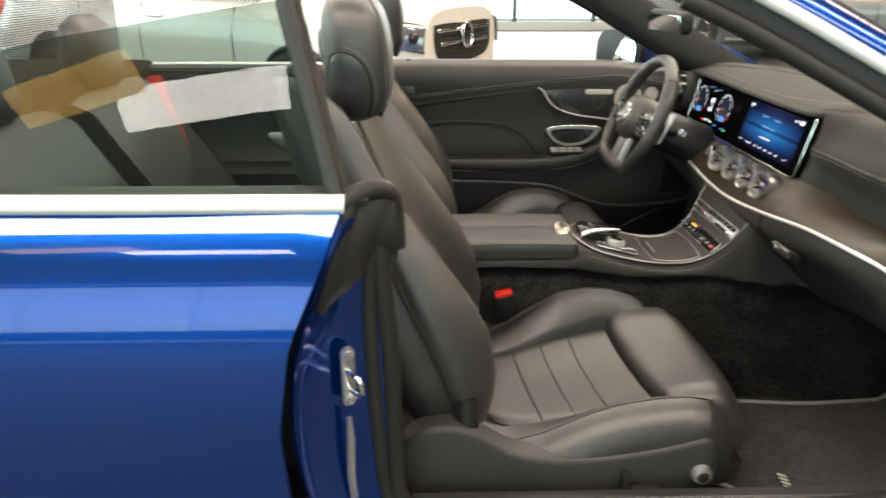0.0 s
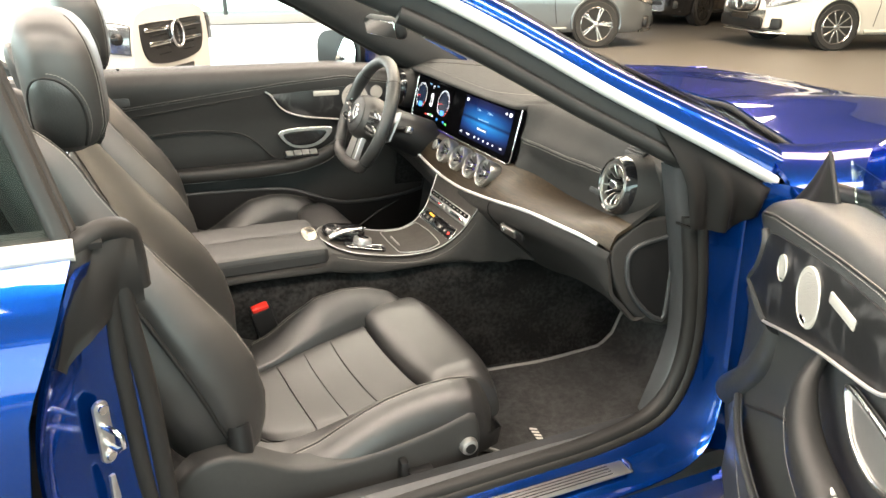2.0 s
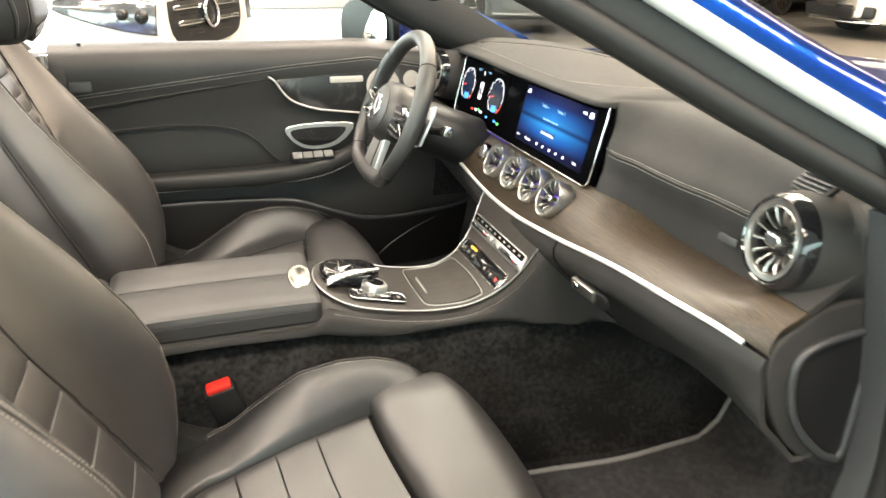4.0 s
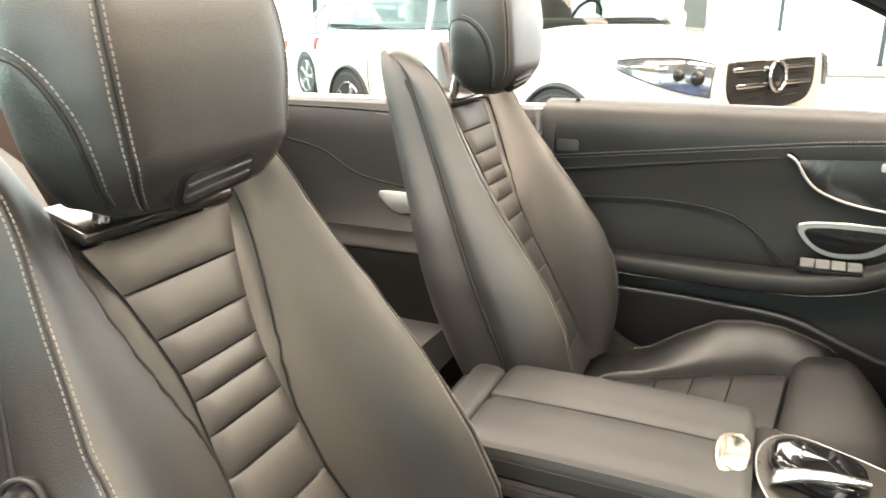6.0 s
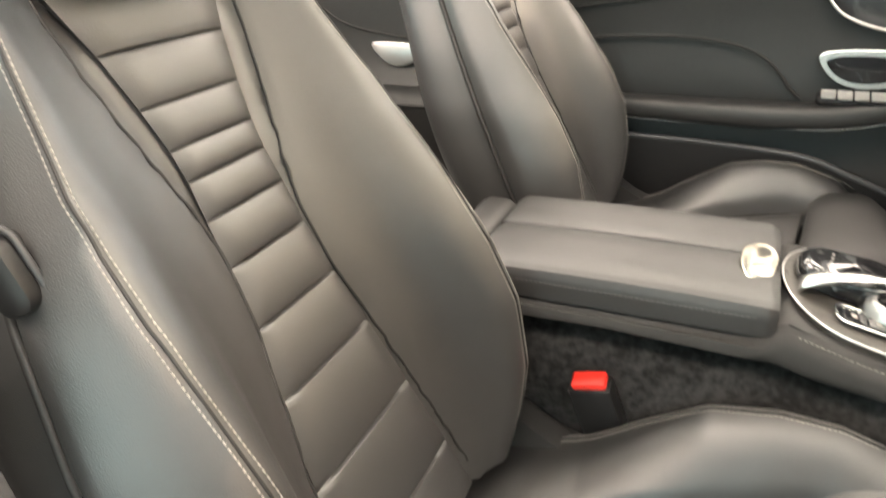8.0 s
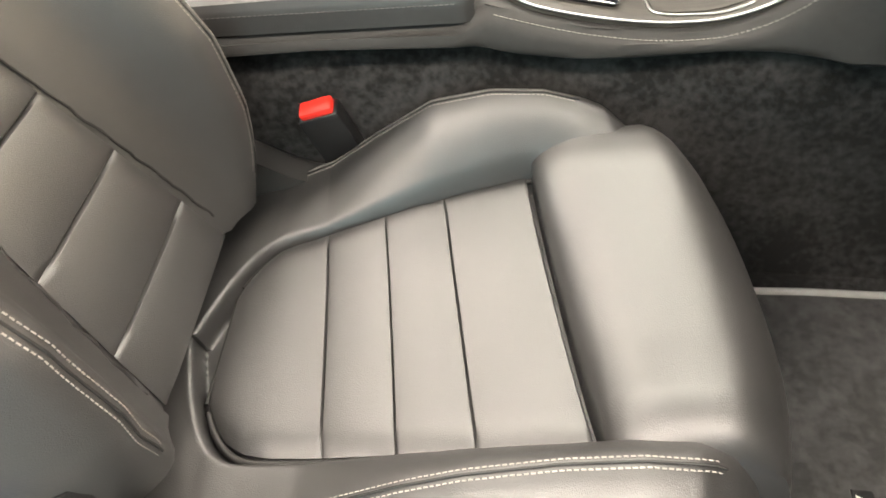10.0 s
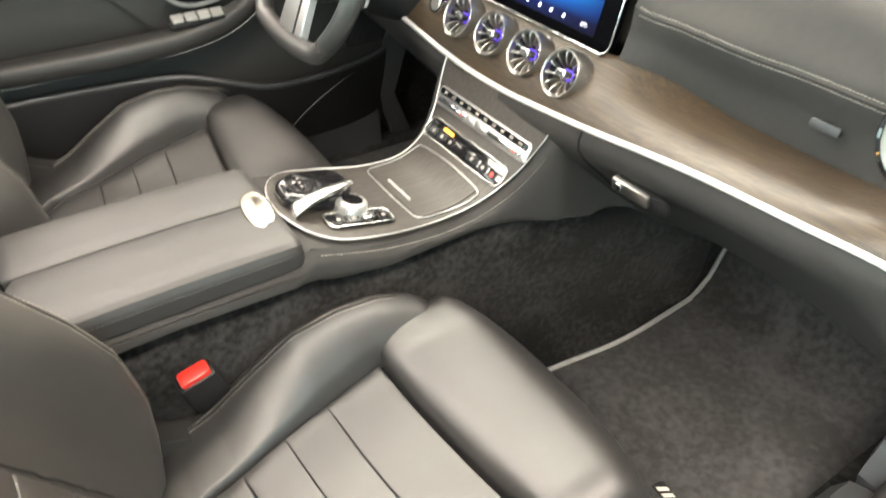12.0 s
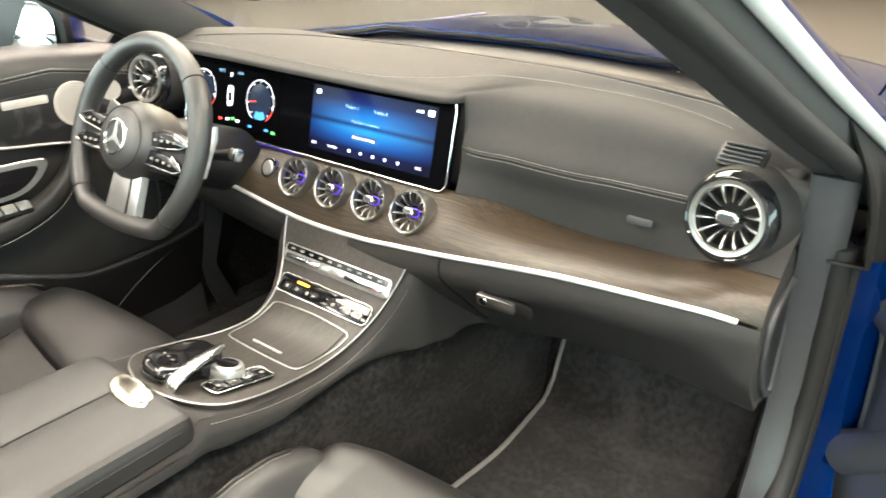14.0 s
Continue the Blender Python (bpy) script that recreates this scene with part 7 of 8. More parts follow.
    def at(s, z, w):
        return Matrix.Translation(Vector(P(s, z, w))) @ Matrix.Rotation(radians(0 if hand > 0 else 180), 4, "Y")

    ks_, kz_, ts_, tz_ = (0.325, 0.862, 0.195, 0.855) if outer else (0.343, 0.878, 0.262, 0.893)
    spk = part("speaker", disc_bm([(0, 0.0), (0.0435, 0.0), (0.0442, 0.0012), (0.0465, 0.0012), (0.0475, 0.0), (0.0475, -0.006)], 40, at(ks_, kz_, 0.0142)), GRILLE_METAL, d, "round perforated metal loudspeaker grille")
    bm = bmesh.new()
    for k in range(1, 9):
        for j in range(6 * k):
            a = 2 * math.pi * j / (6 * k)
            c = at(ks_, kz_, 0.0146) @ Vector((0.0046 * k * math.cos(a), 0.0046 * k * math.sin(a), 0))
            vs = [bm.verts.new(c + Vector((0.0011 * math.cos(b), 0.0011 * math.sin(b), 0))) for b in np.linspace(0, 2 * math.pi, 5, endpoint=False)]
            bm.faces.new(vs)
    part("perforation", bm, PLASTIC, spk, smooth=0)
    part("speaker_badge", box_bm(0, -0.036, 0.0008, 0.022, 0.007, 0.002, 0.0006, 1, at(ks_, kz_, 0.0142)), CHROME, spk)
    part("tweeter", disc_bm([(0, 0.0), (0.020, 0.0), (0.0205, 0.001), (0.0225, 0.001), (0.0235, -0.004)], 30, at(ts_, tz_, 0.0138)), GRILLE_METAL, d, "small round metal tweeter grille")
    part("lamp_bar", prism_bm(rounded(0.092, 0.017, 0.004, 4), 0.006, at(0.445, 0.899, 0.0150), 0.002), GRILLE_METAL, d, "satin metal bar")
    # opener in a bright bezel
    tear = [(0.615, 0.772), (0.56, 0.781), (0.47, 0.780), (0.435, 0.776), (0.432, 0.765), (0.455, 0.738), (0.49, 0.718), (0.54, 0.712), (0.58, 0.722), (0.61, 0.748)]
    os_, oz_ = (0.062, 0.040) if outer else (0.0, 0.0)
    tl_ = spl([(a + os_, b + oz_, 0) for a, b in tear], 60, True)
    op = part("door_opener", prism_bm([(p[0], p[1]) for p in (tl_ if hand > 0 else tl_[::-1])], 0.006, Matrix.Translation((0, 0, hand * 0.004)) if hand > 0 else Matrix.Translation((0, 0, -0.010)), 0.0), SATIN, d, "door opener in a bright bezel")
    cup = [(0.552 + os_ + (p[0] - 0.552 - os_) * 0.82, 0.750 + oz_ + (p[1] - 0.750 - oz_) * 0.74) for p in tl_]
    part("cup", prism_bm(cup if hand > 0 else cup[::-1], 0.004, Matrix.Translation((0, 0, hand * 0.0065)) if hand > 0 else Matrix.Translation((0, 0, -0.0135)), 0.0), SATIN if outer else GLOSS_BLACK, op)
    tube("bezel", [P(p[0], p[1], 0.006) for p in tl_], 0.0040, SILVER, op, closed=True)
    if not outer:
        part("lever", prism_bm([(a, b) for a, b in rounded(0.105, 0.020, 0.009, 5)], 0.006, at(0.545, 0.762, 0.0135) @ Matrix.Rotation(radians(6), 4, "Z"), 0.002), VENT_METAL, op)
    # armrest sweeping up into the grab handle
    path = spl([(1.13, 0.645, -0.01), (1.0, 0.652, 0.018), (0.85, 0.655, 0.034), (0.72, 0.656, 0.040), (0.66, 0.658, 0.042), (0.58, 0.662, 0.042), (0.50, 0.678, 0.040), (0.44, 0.704, 0.036), (0.395, 0.738, 0.024), (0.365, 0.772, 0.008), (0.352, 0.792, -0.010)], 50)
    if outer:
        path = spl([(1.13, 0.660, -0.01), (1.0, 0.668, 0.018), (0.85, 0.674, 0.034), (0.75, 0.682, 0.040), (0.67, 0.690, 0.042), (0.58, 0.700, 0.042), (0.54, 0.704, 0.042), (0.492, 0.716, 0.040), (0.447, 0.737, 0.034), (0.409, 0.766, 0.024), (0.380, 0.798, -0.002)], 50)
    rings = []
    for i, p in enumerate(path):
        u = i / 49
        h = lut(u, [0, 0.5, 0.75, 1], [0.022, 0.028, 0.032, 0.022] if outer else [0.022, 0.026, 0.024, 0.016])
        w = lut(u, [0, 0.5, 0.8, 1], [0.030, 0.036, 0.026, 0.012])
        tg = path[min(i + 1, 49)] - path[max(i - 1, 0)]
        tg /= np.linalg.norm(tg[:2]) + 1e-9
        nx, ny = -tg[1], tg[0]
        ring = []
        for a in np.linspace(0, 2 * math.pi, 16, endpoint=False):
            c_, s_ = math.cos(a), math.sin(a)
            c_, s_ = math.copysign(abs(c_) ** 0.7, c_), math.copysign(abs(s_) ** 0.7, s_)
            ring.append(P(p[0] + nx * h * c_, p[1] + ny * h * c_, p[2] + w * s_ * 0.9))
        rings.append(ring)
    arm = loft_part("armrest", rings, DOOR_SKIN, d)
    stitches("stitching", [P(p[0], p[1] - 0.021, p[2] + 0.021) for p in path[2:46]], arr(0, -0.4, hand), THREAD if outer else PIPING, arm, 0.007, 0.0045, 0.0009)
    sp_ = part("window_switches", prism_bm(rounded(0.125, 0.034, 0.012, 5), 0.010, Matrix.Translation(Vector(P(0.553 + 0.9 * os_, 0.703 + 0.4 * oz_, 0.049))) @ Matrix.Rotation(radians(-62 if hand > 0 else 242), 4, "X"), 0.003), GLOSS_BLACK, d, "black bank of window switches with bright rockers")
    for k in range(4):
        part("switch", box_bm(-0.042 + 0.028 * k, 0, 0.004, 0.0255, 0.024, 0.005, 0.002, 2, Matrix.Translation(Vector(P(0.553 + 0.9 * os_, 0.703 + 0.4 * oz_, 0.049))) @ Matrix.Rotation(radians(-62 if hand > 0 else 242), 4, "X")), SATIN, sp_)
    # curved seam of the middle field
    tube("field_seam", [P(a, b, 0.0) for a, b, _ in spl([(1.13, 0.775, 0), (1.05, 0.790, 0), (0.90, 0.796, 0), (0.78, 0.785, 0), (0.71, 0.755, 0), (0.66, 0.700, 0), (0.64, 0.685, 0)], 40)], 0.003, RUBBER, panel)
    if outer:
        tube("pocket_seam", [P(a, b, 0.001) for a, b, _ in spl([(0.11, 0.53, 0), (0.25, 0.604, 0), (0.37, 0.655, 0), (0.5, 0.67, 0)], 20)], 0.003, RUBBER, panel)
    # map pocket with its lip
    lip = spl([(1.0, 0.585, 0.012), (0.8, 0.583, 0.018), (0.62, 0.572, 0.026), (0.52, 0.540, 0.034), (0.42, 0.505, 0.038), (0.30, 0.498, 0.036), (0.16, 0.505, 0.024), (0.06, 0.52, 0.004)], 40)
    rows = [[P(p[0], p[1] - (p[1] - 0.34) * k, p[2] * (1 - 0.35 * k) - 0.01 * (k == 0)) for p in lip] for k in (0, 0.02, 0.1, 0.4, 0.75, 1.0)]
    # lighter plastic on the open door imitates the stronger light on its pocket
    pk = sheet("map_pocket", rows, PLASTIC_GREY if outer else PLASTIC, d, 0.006 * hand)
    tube("pocket_lip", [P(*p) for p in lip], 0.007, PLASTIC_GREY, pk)
    tube("pocket_line", [P(a, b, w) for a, b, w in spl([(0.10, 0.515, 0.018), (0.25, 0.46, 0.036), (0.35, 0.40, 0.034), (0.42, 0.33, 0.028)], 20)], 0.003, PLASTIC_GREY, pk)
    if outer:
        zs = [0.957, 0.935, 0.90, 0.85, 0.78, 0.70, 0.60, 0.50, 0.40, 0.30, 0.24]
        rows = [[P(s, min(z, top(s) - 0.02), -0.06 - (lut(z, PROF_Z, PROF_Y) - 0.80)) for s in np.linspace(front(z) - 0.02, rear(z) + 0.02, 24)] for z in zs]
        sheet("door_skin", rows, BLUE, d, 0.006, "metallic blue door skin")
        # hinge face and top
        rows = [[P(front(z) - 0.012 * (k == 1), z, w) for k, w in enumerate((-0.02, -0.05, -0.10, -0.14))] for z in np.linspace(0.30, 0.90, 12)]
        sheet("hinge_face", rows, PLASTIC_GREY, d, 0.006)
        tube("window_channel", [P(s, top(s) - 0.004, -0.085) for s in np.linspace(0.10, 1.15, 30)], 0.010, RUBBER, d)
        # mirror triangle and mirror
        rows = []
        for k in np.linspace(0.02, 1, 16):
            a, b = arr(0.118, 1.037) + (arr(-0.052, 0.880) - arr(0.118, 1.037)) * k, arr(0.122, 1.037) + (arr(0.218, 0.940) - arr(0.122, 1.037)) * k
            a = a + arr(0.012, -0.008) * math.sin(math.pi * k)
            rows.append([P(*(a + (b - a) * q), -0.05 + 0.016 * math.sin(math.pi * q) * k + 0.005 * k * math.sin(9 * q + 2.5 * k)) for q in np.linspace(0, 1, 18)])
        sail = sheet("mirror_sail", rows, BOOT, d, 0.006, "folded soft black mirror triangle")
        tube("sail_edge", [P(0.121, 1.038, -0.05), P(0.172, 0.99, -0.05), P(0.219, 0.940, -0.052)], 0.003, RUBBER, sail)
        g = sheet("door_window", [[P(0.125 + 0.30 * t + 0.06 * (1 - k), 0.965 + 0.06 * k, -0.086) for t in np.linspace(0, 1, 4)] for k in np.linspace(0, 1, 3)], GLASS, d, 0.004)
        g.visible_shadow = False
        rings = []
        for w, s in ((-0.13, 0.72), (-0.15, 0.92), (-0.20, 1.0), (-0.27, 1.0), (-0.33, 0.9), (-0.36, 0.6)):
            rings.append([P(0.13 + a * s * 0.75, 1.0 + b * s, w) for a, b in rounded(0.20, 0.135, 0.05, 6)])
        mh_ = loft_part("outside_mirror", rings, BLUE, d, "blue outside mirror")
        part("mirror_glass", prism_bm([(a, b) for a, b in rounded(0.20, 0.105, 0.04, 6)], 0.004, Matrix(((0, 0, 1, 0.208), (0, 1, 0, 1.0), (1, 0, 0, -0.25), (0, 0, 0, 1))), 0.001), MIRROR, mh_)
        tube("bracket", [P(0.10, 0.96, -0.07), P(0.11, 0.945, -0.14), P(0.12, 0.96, -0.2)], 0.022, PLASTIC, mh_)
    else:
        tube("edge_trim", [P(1.172, z, 0.012) for z in np.linspace(0.80, 0.985, 8)], 0.010, CHROME, d, "bright door edge")
        tube("lock_pin", [P(1.10, 0.985, -0.05), P(1.10, 1.004, -0.05)], [0.006, 0.0045], PLASTIC, d)
        part("door_label", prism_bm(rounded(0.05, 0.026, 0.006, 4), 0.004, at(1.105, 0.905, 0.010), 0.001), PLASTIC_GREY, d)
    return d


far = Matrix(((-1, 0, 0, 1.05), (0, 0, 1, 0.71), (0, 1, 0, 0), (0, 0, 0, 1)))
door("car_door", "closed driver door with black trim, wood inlay and bright handle", far, -1, False)
DA = radians(58)
dv = Vector((-math.cos(DA), -math.sin(DA), 0))
nv = Vector((dv.y, -dv.x, 0))
near = Matrix(((dv.x, 0, nv.x, 1.05), (dv.y, 0, nv.y, -0.84), (0, 1, 0, 0), (0, 0, 0, 1)))
door("car_door", "wide open passenger door with black trim and metal speaker grilles", near, 1, True)

# ---- other cars in the showroom ----
def parked_car(name, label, paint, at, heading, scale=1.0, suv=False, rim=None, spokes=5):
    """A parked car, nose along its own +x, wheels on the floor at z = 0."""
    root = thing(name, label, "car", group="showroom cars")
    root.matrix_world = Matrix.Translation((*at, 0)) @ Matrix.Rotation(heading, 4, "Z") @ Matrix.Scale(scale, 4)
    L, W = (4.75, 0.965) if suv else (4.85, 0.93)
    belt, hood, roof = (1.10, 1.06, 1.74) if suv else (0.96, 0.93, 1.45)
    xf, xr = 0.95, 0.95 - L  # front end ahead of the origin at the front axle
    wb = 2.85
    stations = np.r_[np.linspace(xr, xf - 0.5, 38), np.linspace(xf - 0.46, xf, 14)]

    def section(x):
        df, dr = xf - x, x - xr
        nose = min(1.0, df / 0.75)
        tail = min(1.0, dr / 0.45)
        w = W * (0.66 + 0.34 * math.sin(nose * math.pi / 2) ** 0.8) * (0.86 + 0.14 * math.sin(tail * math.pi / 2))
        ht = belt
        if x > -0.35:
            ht = hood + (belt - hood) * max(0, 1 - (x + 0.35) / 0.5) - (0.02 if suv else 0.13) * max(0, (x + 0.1) / 1.05) ** 2
        if df < 0.22:
            ht -= (0.05 if suv else 0.12) * (1 - df / 0.22) ** 2
        if dr < 0.3:
            ht -= 0.10 * (1 - dr / 0.3) ** 2
        lo = 0.22 + 0.08 * max(0, 1 - min(df, dr) / 0.3)
        crown = 0.035 if x > -0.4 else 0.0
        pts = [(0, ht + crown), (w * 0.55, ht + crown * 0.75), (w * 0.80, ht - 0.005), (w * 0.91, ht - 0.045), (w * 0.965, ht - 0.13), (w, ht - 0.30), (w * 0.995, 0.55), (w * 0.985, 0.38), (w * 0.94, lo), (w * 0.6, lo - 0.02), (0, lo - 0.02)]
        return spl([(a, b, 0) for a, b in pts], 34)

    def skin(x, z):
        h = section(x)[2:28]
        return float(np.interp(-z, -h[:, 1], h[:, 0]))

    rings = []
    for x in stations:
        half = section(x)
        ring = []
        for sgn, seq in ((1, half), (-1, half[::-1][1:-1])):
            for u, z, _ in seq:
                bulge = 0.012 * math.exp(-((x + 1.2) / 1.6) ** 2)
                ring.append((x, sgn * (u + (bulge if u > W * 0.8 else 0)), z))
        rings.append(ring)
    body = loft_part("body", rings, paint, root, smooth=35)
    # cabin
    cab = []
    base_f, base_r = (-0.42, xr + 0.28) if suv else (-0.50, xr + 0.75)
    top_f, top_r = (-1.15, xr + 0.62) if suv else (-1.35, xr + 1.35)
    for k in np.linspace(0, 1, 12):
        z = belt - 0.02 + (roof - belt + 0.02) * k
        e = k**1.15
        f = base_f + (top_f - base_f) * e
        r = base_r + (top_r - base_r) * e
        w = W * 0.90 - 0.19 * k**1.5 - (0.10 * max(0, k - 0.9) / 0.1)
        cab.append([(f + 0.14 * (1 - (y / w) ** 2), y, z + 0.02 * k * (1 - (y / w) ** 2)) for y in np.linspace(-w, w, 13)] + [(r - 0.08 * (1 - (y / w) ** 2), y, z) for y in np.linspace(w, -w, 13)])
    g = loft_part("cabin_glass", cab, CAR_GLASS, root, "tinted car windows", smooth=45, caps=False)
    g.visible_shadow = False
    for sx in (-1.35, -2.2):
        for sy in (-0.38, 0.38):
            bs = part("seat", box_bm(sx - 0.1, sy, belt + 0.05, 0.14, 0.46, 0.42, 0.05, 3, None), LEATHER, root)
            part("head_restraint", box_bm(sx - 0.14, sy, belt + 0.30, 0.10, 0.26, 0.17, 0.045, 3), LEATHER, bs)
    part("cabin_floor", box_bm((base_f + base_r) / 2, 0, belt + 0.03, base_f - base_r - 0.1, W * 1.66, 0.05, 0.01, 1), PLASTIC, root)
    part("dashboard", box_bm(-0.72, 0, belt + 0.02, 0.45, W * 1.5, 0.12, 0.05, 3), PLASTIC, root)
    tube("steering_wheel", [(-1.02 + 0.06 * math.sin(a), 0.38 + 0.18 * math.cos(a), belt + 0.06 + 0.16 * math.sin(a)) for a in np.linspace(0, 2 * math.pi, 24, endpoint=False)], 0.016, PLASTIC, root, closed=True)
    rt = []
    for k in np.linspace(0, 1, 14):
        x = top_r - 0.06 + (top_f - top_r + 0.12) * k
        w = W * 0.72
        drop = 0.05 * (abs(k - 0.5) * 2) ** 3
        rt.append([(x, y, roof + 0.045 - drop - 0.04 * (abs(y) / w) ** 3) for y in np.linspace(-w, w, 15)])
    sheet("roof", rt, paint, root, 0.03)
    for sgn in (-1, 1):
        wt, wbm = W * 0.72, W * 0.905
        def pil(x0, x1, t=0.035):
            tube("pillar", spl([(x0, sgn * wbm, belt - 0.02), (0.5 * (x0 + x1), sgn * (0.55 * wt + 0.45 * wbm), belt + 0.55 * (roof - belt)), (x1, sgn * wt, roof + 0.005)], 10), t, paint, root, n=8)
        pil(base_f + 0.02, top_f + 0.02)
        pil(base_r + 0.05, top_r)
        pil(-1.62, -1.70, 0.025)
        tube("window_trim", [(x, sgn * (W * 0.925), belt - 0.022) for x in np.linspace(base_f, base_r + 0.1, 12)], 0.012, CHROME, root)
        # lamps
        rows, centre = [], []
        hz = (hood - 0.235) if suv else (hood - 0.23)
        for t in np.linspace(0, 1, 16):
            x = xf - 0.012 - 0.50 * (1 - t) ** 1.35
            hgt = 0.012 + 0.085 * math.sin(math.pi * min(t * 0.62 + 0.04, 0.6)) ** 0.9
            zc = hz + 0.075 * (1 - t) - 0.015 * t
            rows.append([(x + 0.006, sgn * (skin(x, zc + hgt * k) + 0.012 - 0.004 * abs(k)), zc + hgt * k) for k in np.linspace(-1, 1, 9)])
            centre.append(rows[-1][4])
        hl = sheet("headlamp", rows, LENS, root, 0.03, "clear headlamp with bright reflector")
        rim_line = [r[0] for r in rows] + [tuple(p) for p in rows[-1][1:-1]] + [r[-1] for r in rows[::-1]]
        tube("lamp_edge", rim_line, 0.004, RUBBER, hl, closed=True)
        for t, q in ((9, 0.034), (12, 0.040)):
            c = centre[t]
            part("projector", disc_bm([(0, 0.018), (q * 0.6, 0.014), (q, 0.004), (q * 1.05, -0.01)], 18, axes_at((c[0], c[1] + sgn * 0.006, c[2]), (0.75, sgn * 0.66, 0.1))), DARK_RIM, hl)
        if suv:
            part("bonnet_vent", box_bm(-0.16, sgn * W * 0.50, hood + 0.028, 0.05, 0.26, 0.012, 0.005, 1), PLASTIC, root)
        part("tail_lamp", box_bm(xr + 0.05, sgn * W * 0.68, belt - 0.16, 0.10, 0.40, 0.14, 0.03, 2), RED, root)
        tube("sill", [(-0.45, sgn * W * 0.985, 0.27), (-wb + 0.45, sgn * W * 0.985, 0.27)], 0.03, PLASTIC if suv else paint, root)
        # door gaps and handles
        for gx in (-0.62, -1.66, -2.45):
            tube("door_gap", spl([(gx, sgn * (W * 0.95 + 0.006), belt - 0.07), (gx - 0.01, sgn * (W + 0.010), belt - 0.30), (gx, sgn * (W + 0.006), 0.55), (gx + 0.03, sgn * (W + 0.0), 0.34)], 10), 0.005, RUBBER, root)
        for gx in (-1.48, -2.30):
            part("door_handle", box_bm(gx, sgn * (W + 0.012), belt - 0.16, 0.20, 0.03, 0.025, 0.01, 2), paint, root)
        mm_ = part("outside_mirror", box_bm(-0.62, sgn * (W + 0.11), belt + 0.06, 0.12, 0.22, 0.15, 0.045, 3), paint, root)
        for ax in (0.0, -wb):
            wheel(root, ax, sgn * (W - 0.095), 0.355 if suv else 0.335, 0.24, rim or RIM, sgn, spokes)
            arc_r = 0.388 if suv else 0.368
            tube("wheel_arch", [(ax + arc_r * math.cos(a), sgn * (W + 0.004), 0.36 + arc_r * math.sin(a)) for a in np.linspace(-0.25, math.pi + 0.25, 24)], 0.022, PLASTIC if suv else paint, root)
            yw = skin(ax, 0.55) + 0.014
            part("wheel_well", disc_bm([(arc_r, -0.05), (arc_r, 0.0), (0, 0.0)], 40, Matrix.Translation((ax, sgn * yw, 0.36)) @ Matrix.Rotation(radians(-90 * sgn), 4, "X")), RUBBER, root)
    # grille
    gz, gw, gh = (hood - 0.25, 1.04, 0.34) if suv else (hood - 0.30, 0.86, 0.22)
    gx = xf + (0.006 if suv else 0.045)
    gm = axes_at((gx, 0, gz), (1, 0, 0.06))
    out = spl([(-gw / 2, gh * 0.28, 0), (-gw * 0.40, gh / 2, 0), (gw * 0.40, gh / 2, 0), (gw / 2, gh * 0.28, 0), (gw * 0.38, -gh / 2, 0), (-gw * 0.38, -gh / 2, 0)], 60, True)
    gr = part("grille", prism_bm([(p[0], p[1]) for p in out], 0.10, gm, 0.004), PLASTIC, root, "black grille with bright bars")
    if not suv:
        tube("grille_frame", [gm @ Vector((p[0], p[1], 0.004)) for p in out], 0.012, CHROME, gr, closed=True)
    if suv:
        for s in (-1, 1):
            for d in (0.055, -0.045):
                part("grille_bar", box_bm(s * (0.275 + 0.2 * d), d, 0.012, 0.36 + 0.4 * d, 0.030, 0.02, 0.006, 2, gm), CHROME, gr)
                part("bar_slot", box_bm(s * (0.275 + 0.2 * d), d, 0.023, 0.33 + 0.4 * d, 0.008, 0.004, 0.001, 1, gm), PLASTIC, gr)
        for k in range(6):
            for j in range(-11, 12):
                a, b = 0.040 * (j + 0.5 * (k % 2)), -0.125 + 0.045 * k
                if abs(a) < 0.38 + 0.7 * b and abs(a) > 0.10:
                    part("mesh_cell", box_bm(a, b, 0.003, 0.026, 0.010, 0.006, 0.002, 1, gm), DARK_RIM, gr)
    else:
        for k in range(15):
            part("grille_bar", box_bm(-gw * 0.42 + gw * 0.06 * k, 0.0, 0.006, 0.012, gh * 0.8, 0.01, 0.003, 1, gm), CHROME, gr)
    tube("emblem_ring", [gm @ Vector((0.095 * math.cos(a), 0.095 * math.sin(a), 0.03)) for a in np.linspace(0, 2 * math.pi, 28, endpoint=False)], 0.011, CHROME, gr, closed=True)
    part("emblem", disc_bm([(0, 0.024), (0.05, 0.022), (0.085, 0.016), (0.09, 0.0)], 28, gm), DARK_RIM, gr)
    bmz = 0.42 if suv else 0.36
    lw_ = part("lower_intake", prism_bm(rounded(1.15, 0.17, 0.06, 6), 0.10, axes_at((gx - 0.005, 0, bmz), (1, 0, -0.08)), 0.01), PLASTIC, root, "black lower air intake")
    part("number_plate", box_bm(gx + 0.012, 0, bmz + 0.10, 0.012, 0.52, 0.11, 0.004, 1), BLACK_PAINT, root, "blank dark number plate")
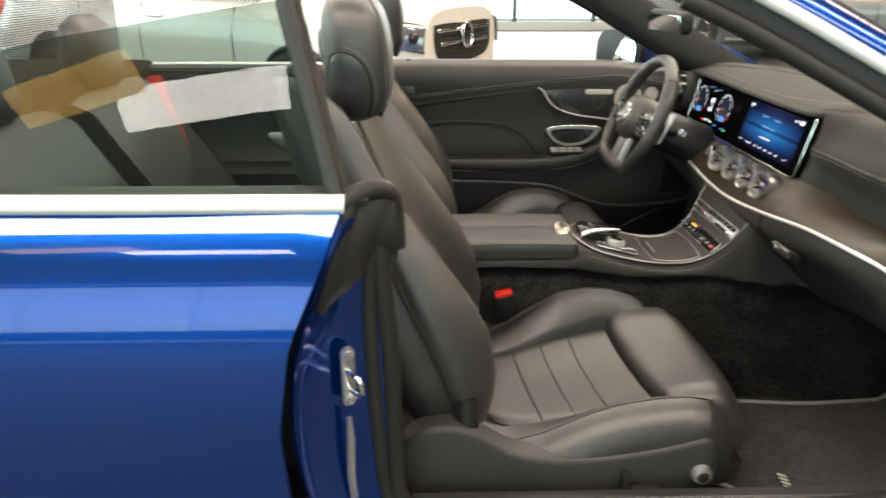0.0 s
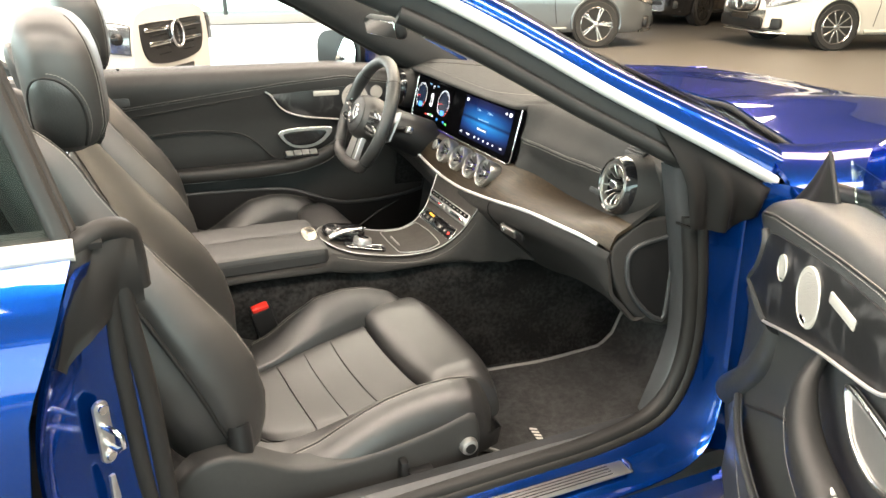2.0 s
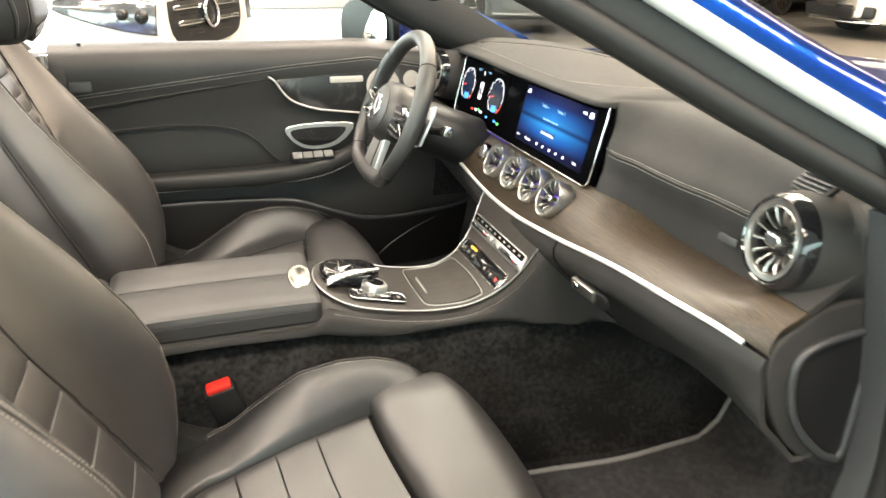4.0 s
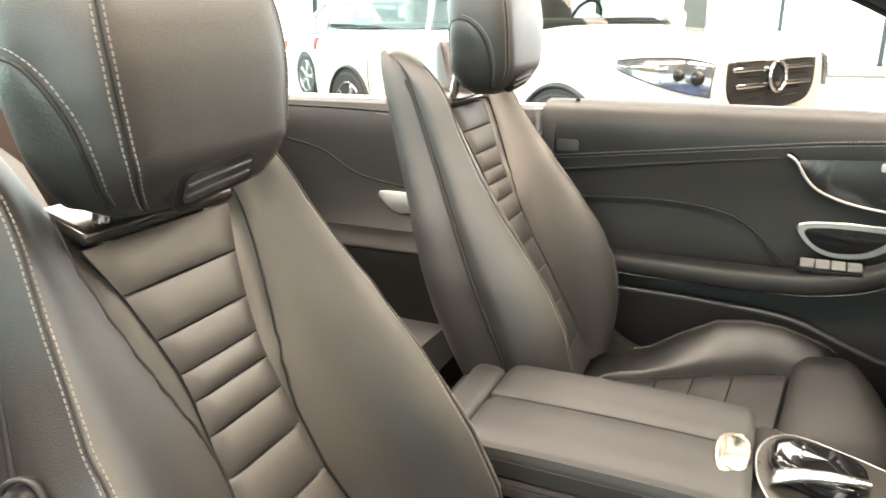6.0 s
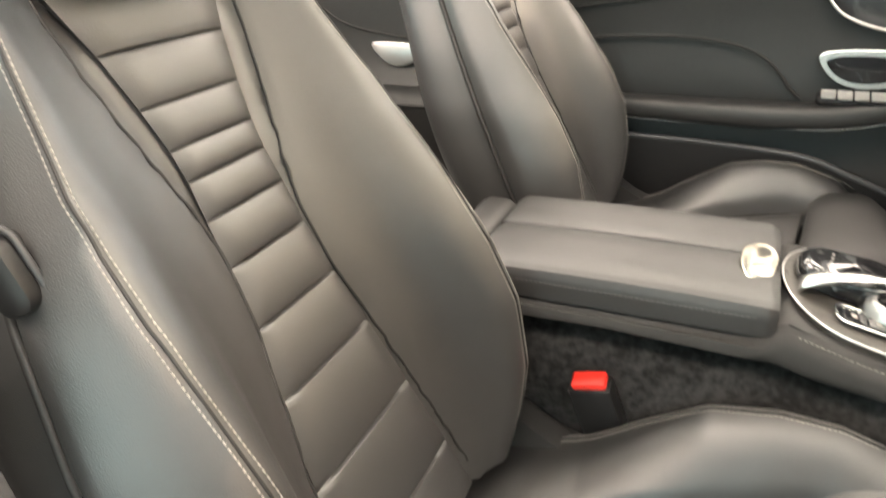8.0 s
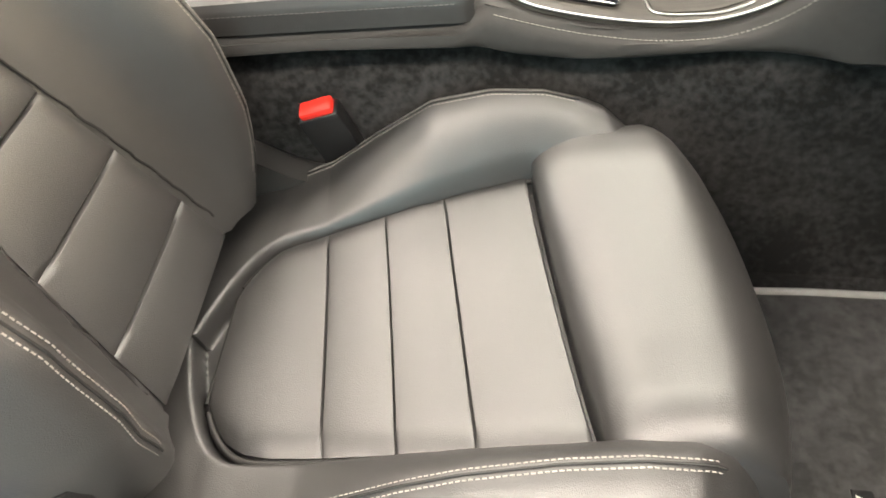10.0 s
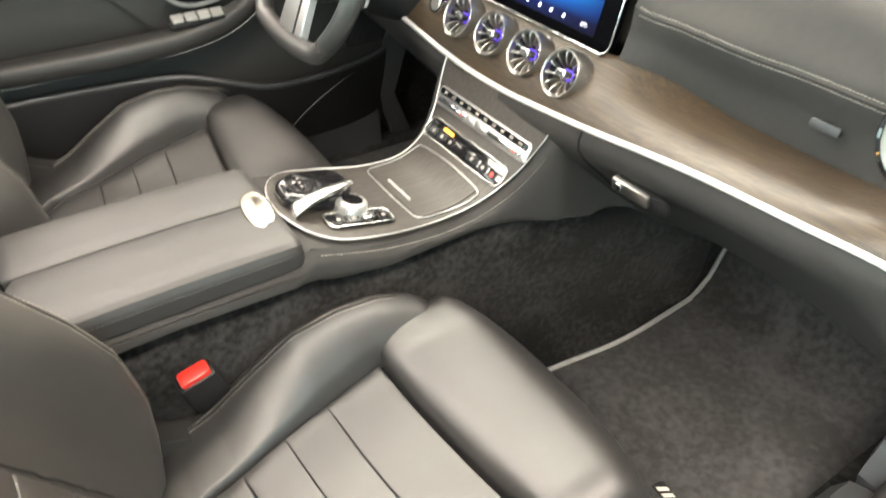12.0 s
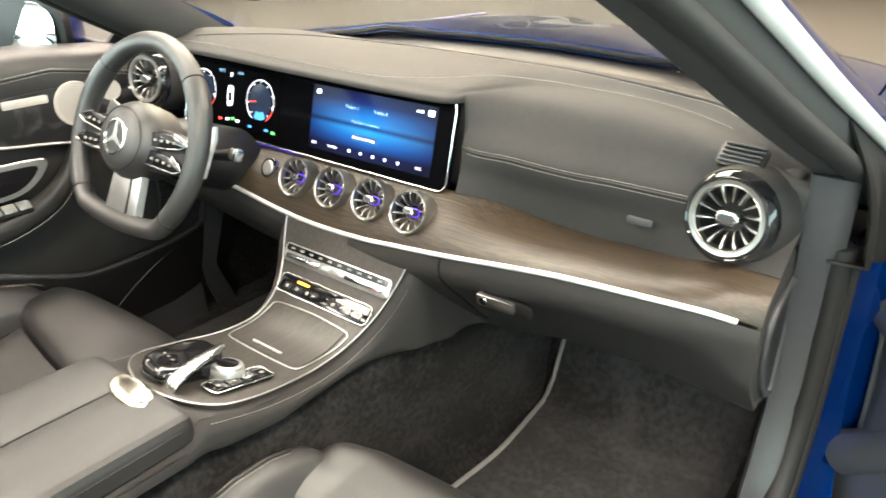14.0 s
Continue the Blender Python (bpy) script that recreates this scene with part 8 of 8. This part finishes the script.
    tube("bumper_trim", spl([(gx - 0.30, -W * 0.86, bmz - 0.13), (gx - 0.03, -W * 0.55, bmz - 0.125), (gx + 0.012, 0, bmz - 0.12), (gx - 0.03, W * 0.55, bmz - 0.125), (gx - 0.30, W * 0.86, bmz - 0.13)], 24), 0.018, CHROME, root)
    for s in (-1, 1):
        part("side_intake", prism_bm(rounded(0.34, 0.16, 0.05, 5), 0.06, axes_at((gx - 0.10, s * W * 0.70, bmz), (0.88, s * 0.48, 0)), 0.01), PLASTIC, root)
    return root


# positions of the front axle, headings and sizes of the cars
parked_car("suv", "white off-road car with a bright two-bar grille", WHITE_PAINT, (-0.49, 4.74), radians(-29), 1.0, True)
parked_car("saloon_car", "silver saloon car with a wide bright grille", SILVER_PAINT, (7.75, 9.9), radians(-18), 1.16)
parked_car("suv", "black off-road car on dark wheels", BLACK_PAINT, (12.4, 13.3), radians(200), 1.16, True, DARK_RIM, 7)
parked_car("coupe_car", "white coupe on silver ten-spoke wheels", WHITE_PAINT, (11.35, 8.2), radians(165), 1.16, False, RIM, 10)
parked_car("saloon_car", "white saloon car behind the convertible", WHITE_PAINT, (-3.6, 8.4), radians(-30), 1.0)
parked_car("hatchback_car", "white car near the side window", WHITE_PAINT, (-6.2, 3.6), radians(-60), 1.0)


# ---- fixed furniture of the convertible becomes part of it ----
def placed(ob):
    m = ob.matrix_parent_inverse @ ob.matrix_basis if ob.parent else ob.matrix_basis.copy()
    return placed(ob.parent) @ m if ob.parent else m


def fold(root, main):
    """Makes a built group one part of the convertible, with all its pieces under its main mesh."""
    below = [o for o in root.children_recursive]
    where = {o.name: placed(o) for o in below}
    head = next(o for o in root.children if o.name.split(".")[0] == main)
    head.parent = car
    head.matrix_parent_inverse = Matrix.Identity(4)
    head.matrix_basis = where[head.name]
    inv = where[head.name].inverted()
    for o in below:
        if o is not head:
            o.parent = head
            o.matrix_parent_inverse = Matrix.Identity(4)
            o.matrix_basis = inv @ where[o.name]
    label, name = root["label"], root.name.split(".")[0]
    bpy.data.objects.remove(root)
    head.name, head["label"] = name, label


for ob in [o for o in bpy.data.objects if o.parent is None and o.name.split(".")[0] in ("car_door", "car_seat")]:
    fold(ob, "door_panel" if ob.name.startswith("car_door") else "cushion")
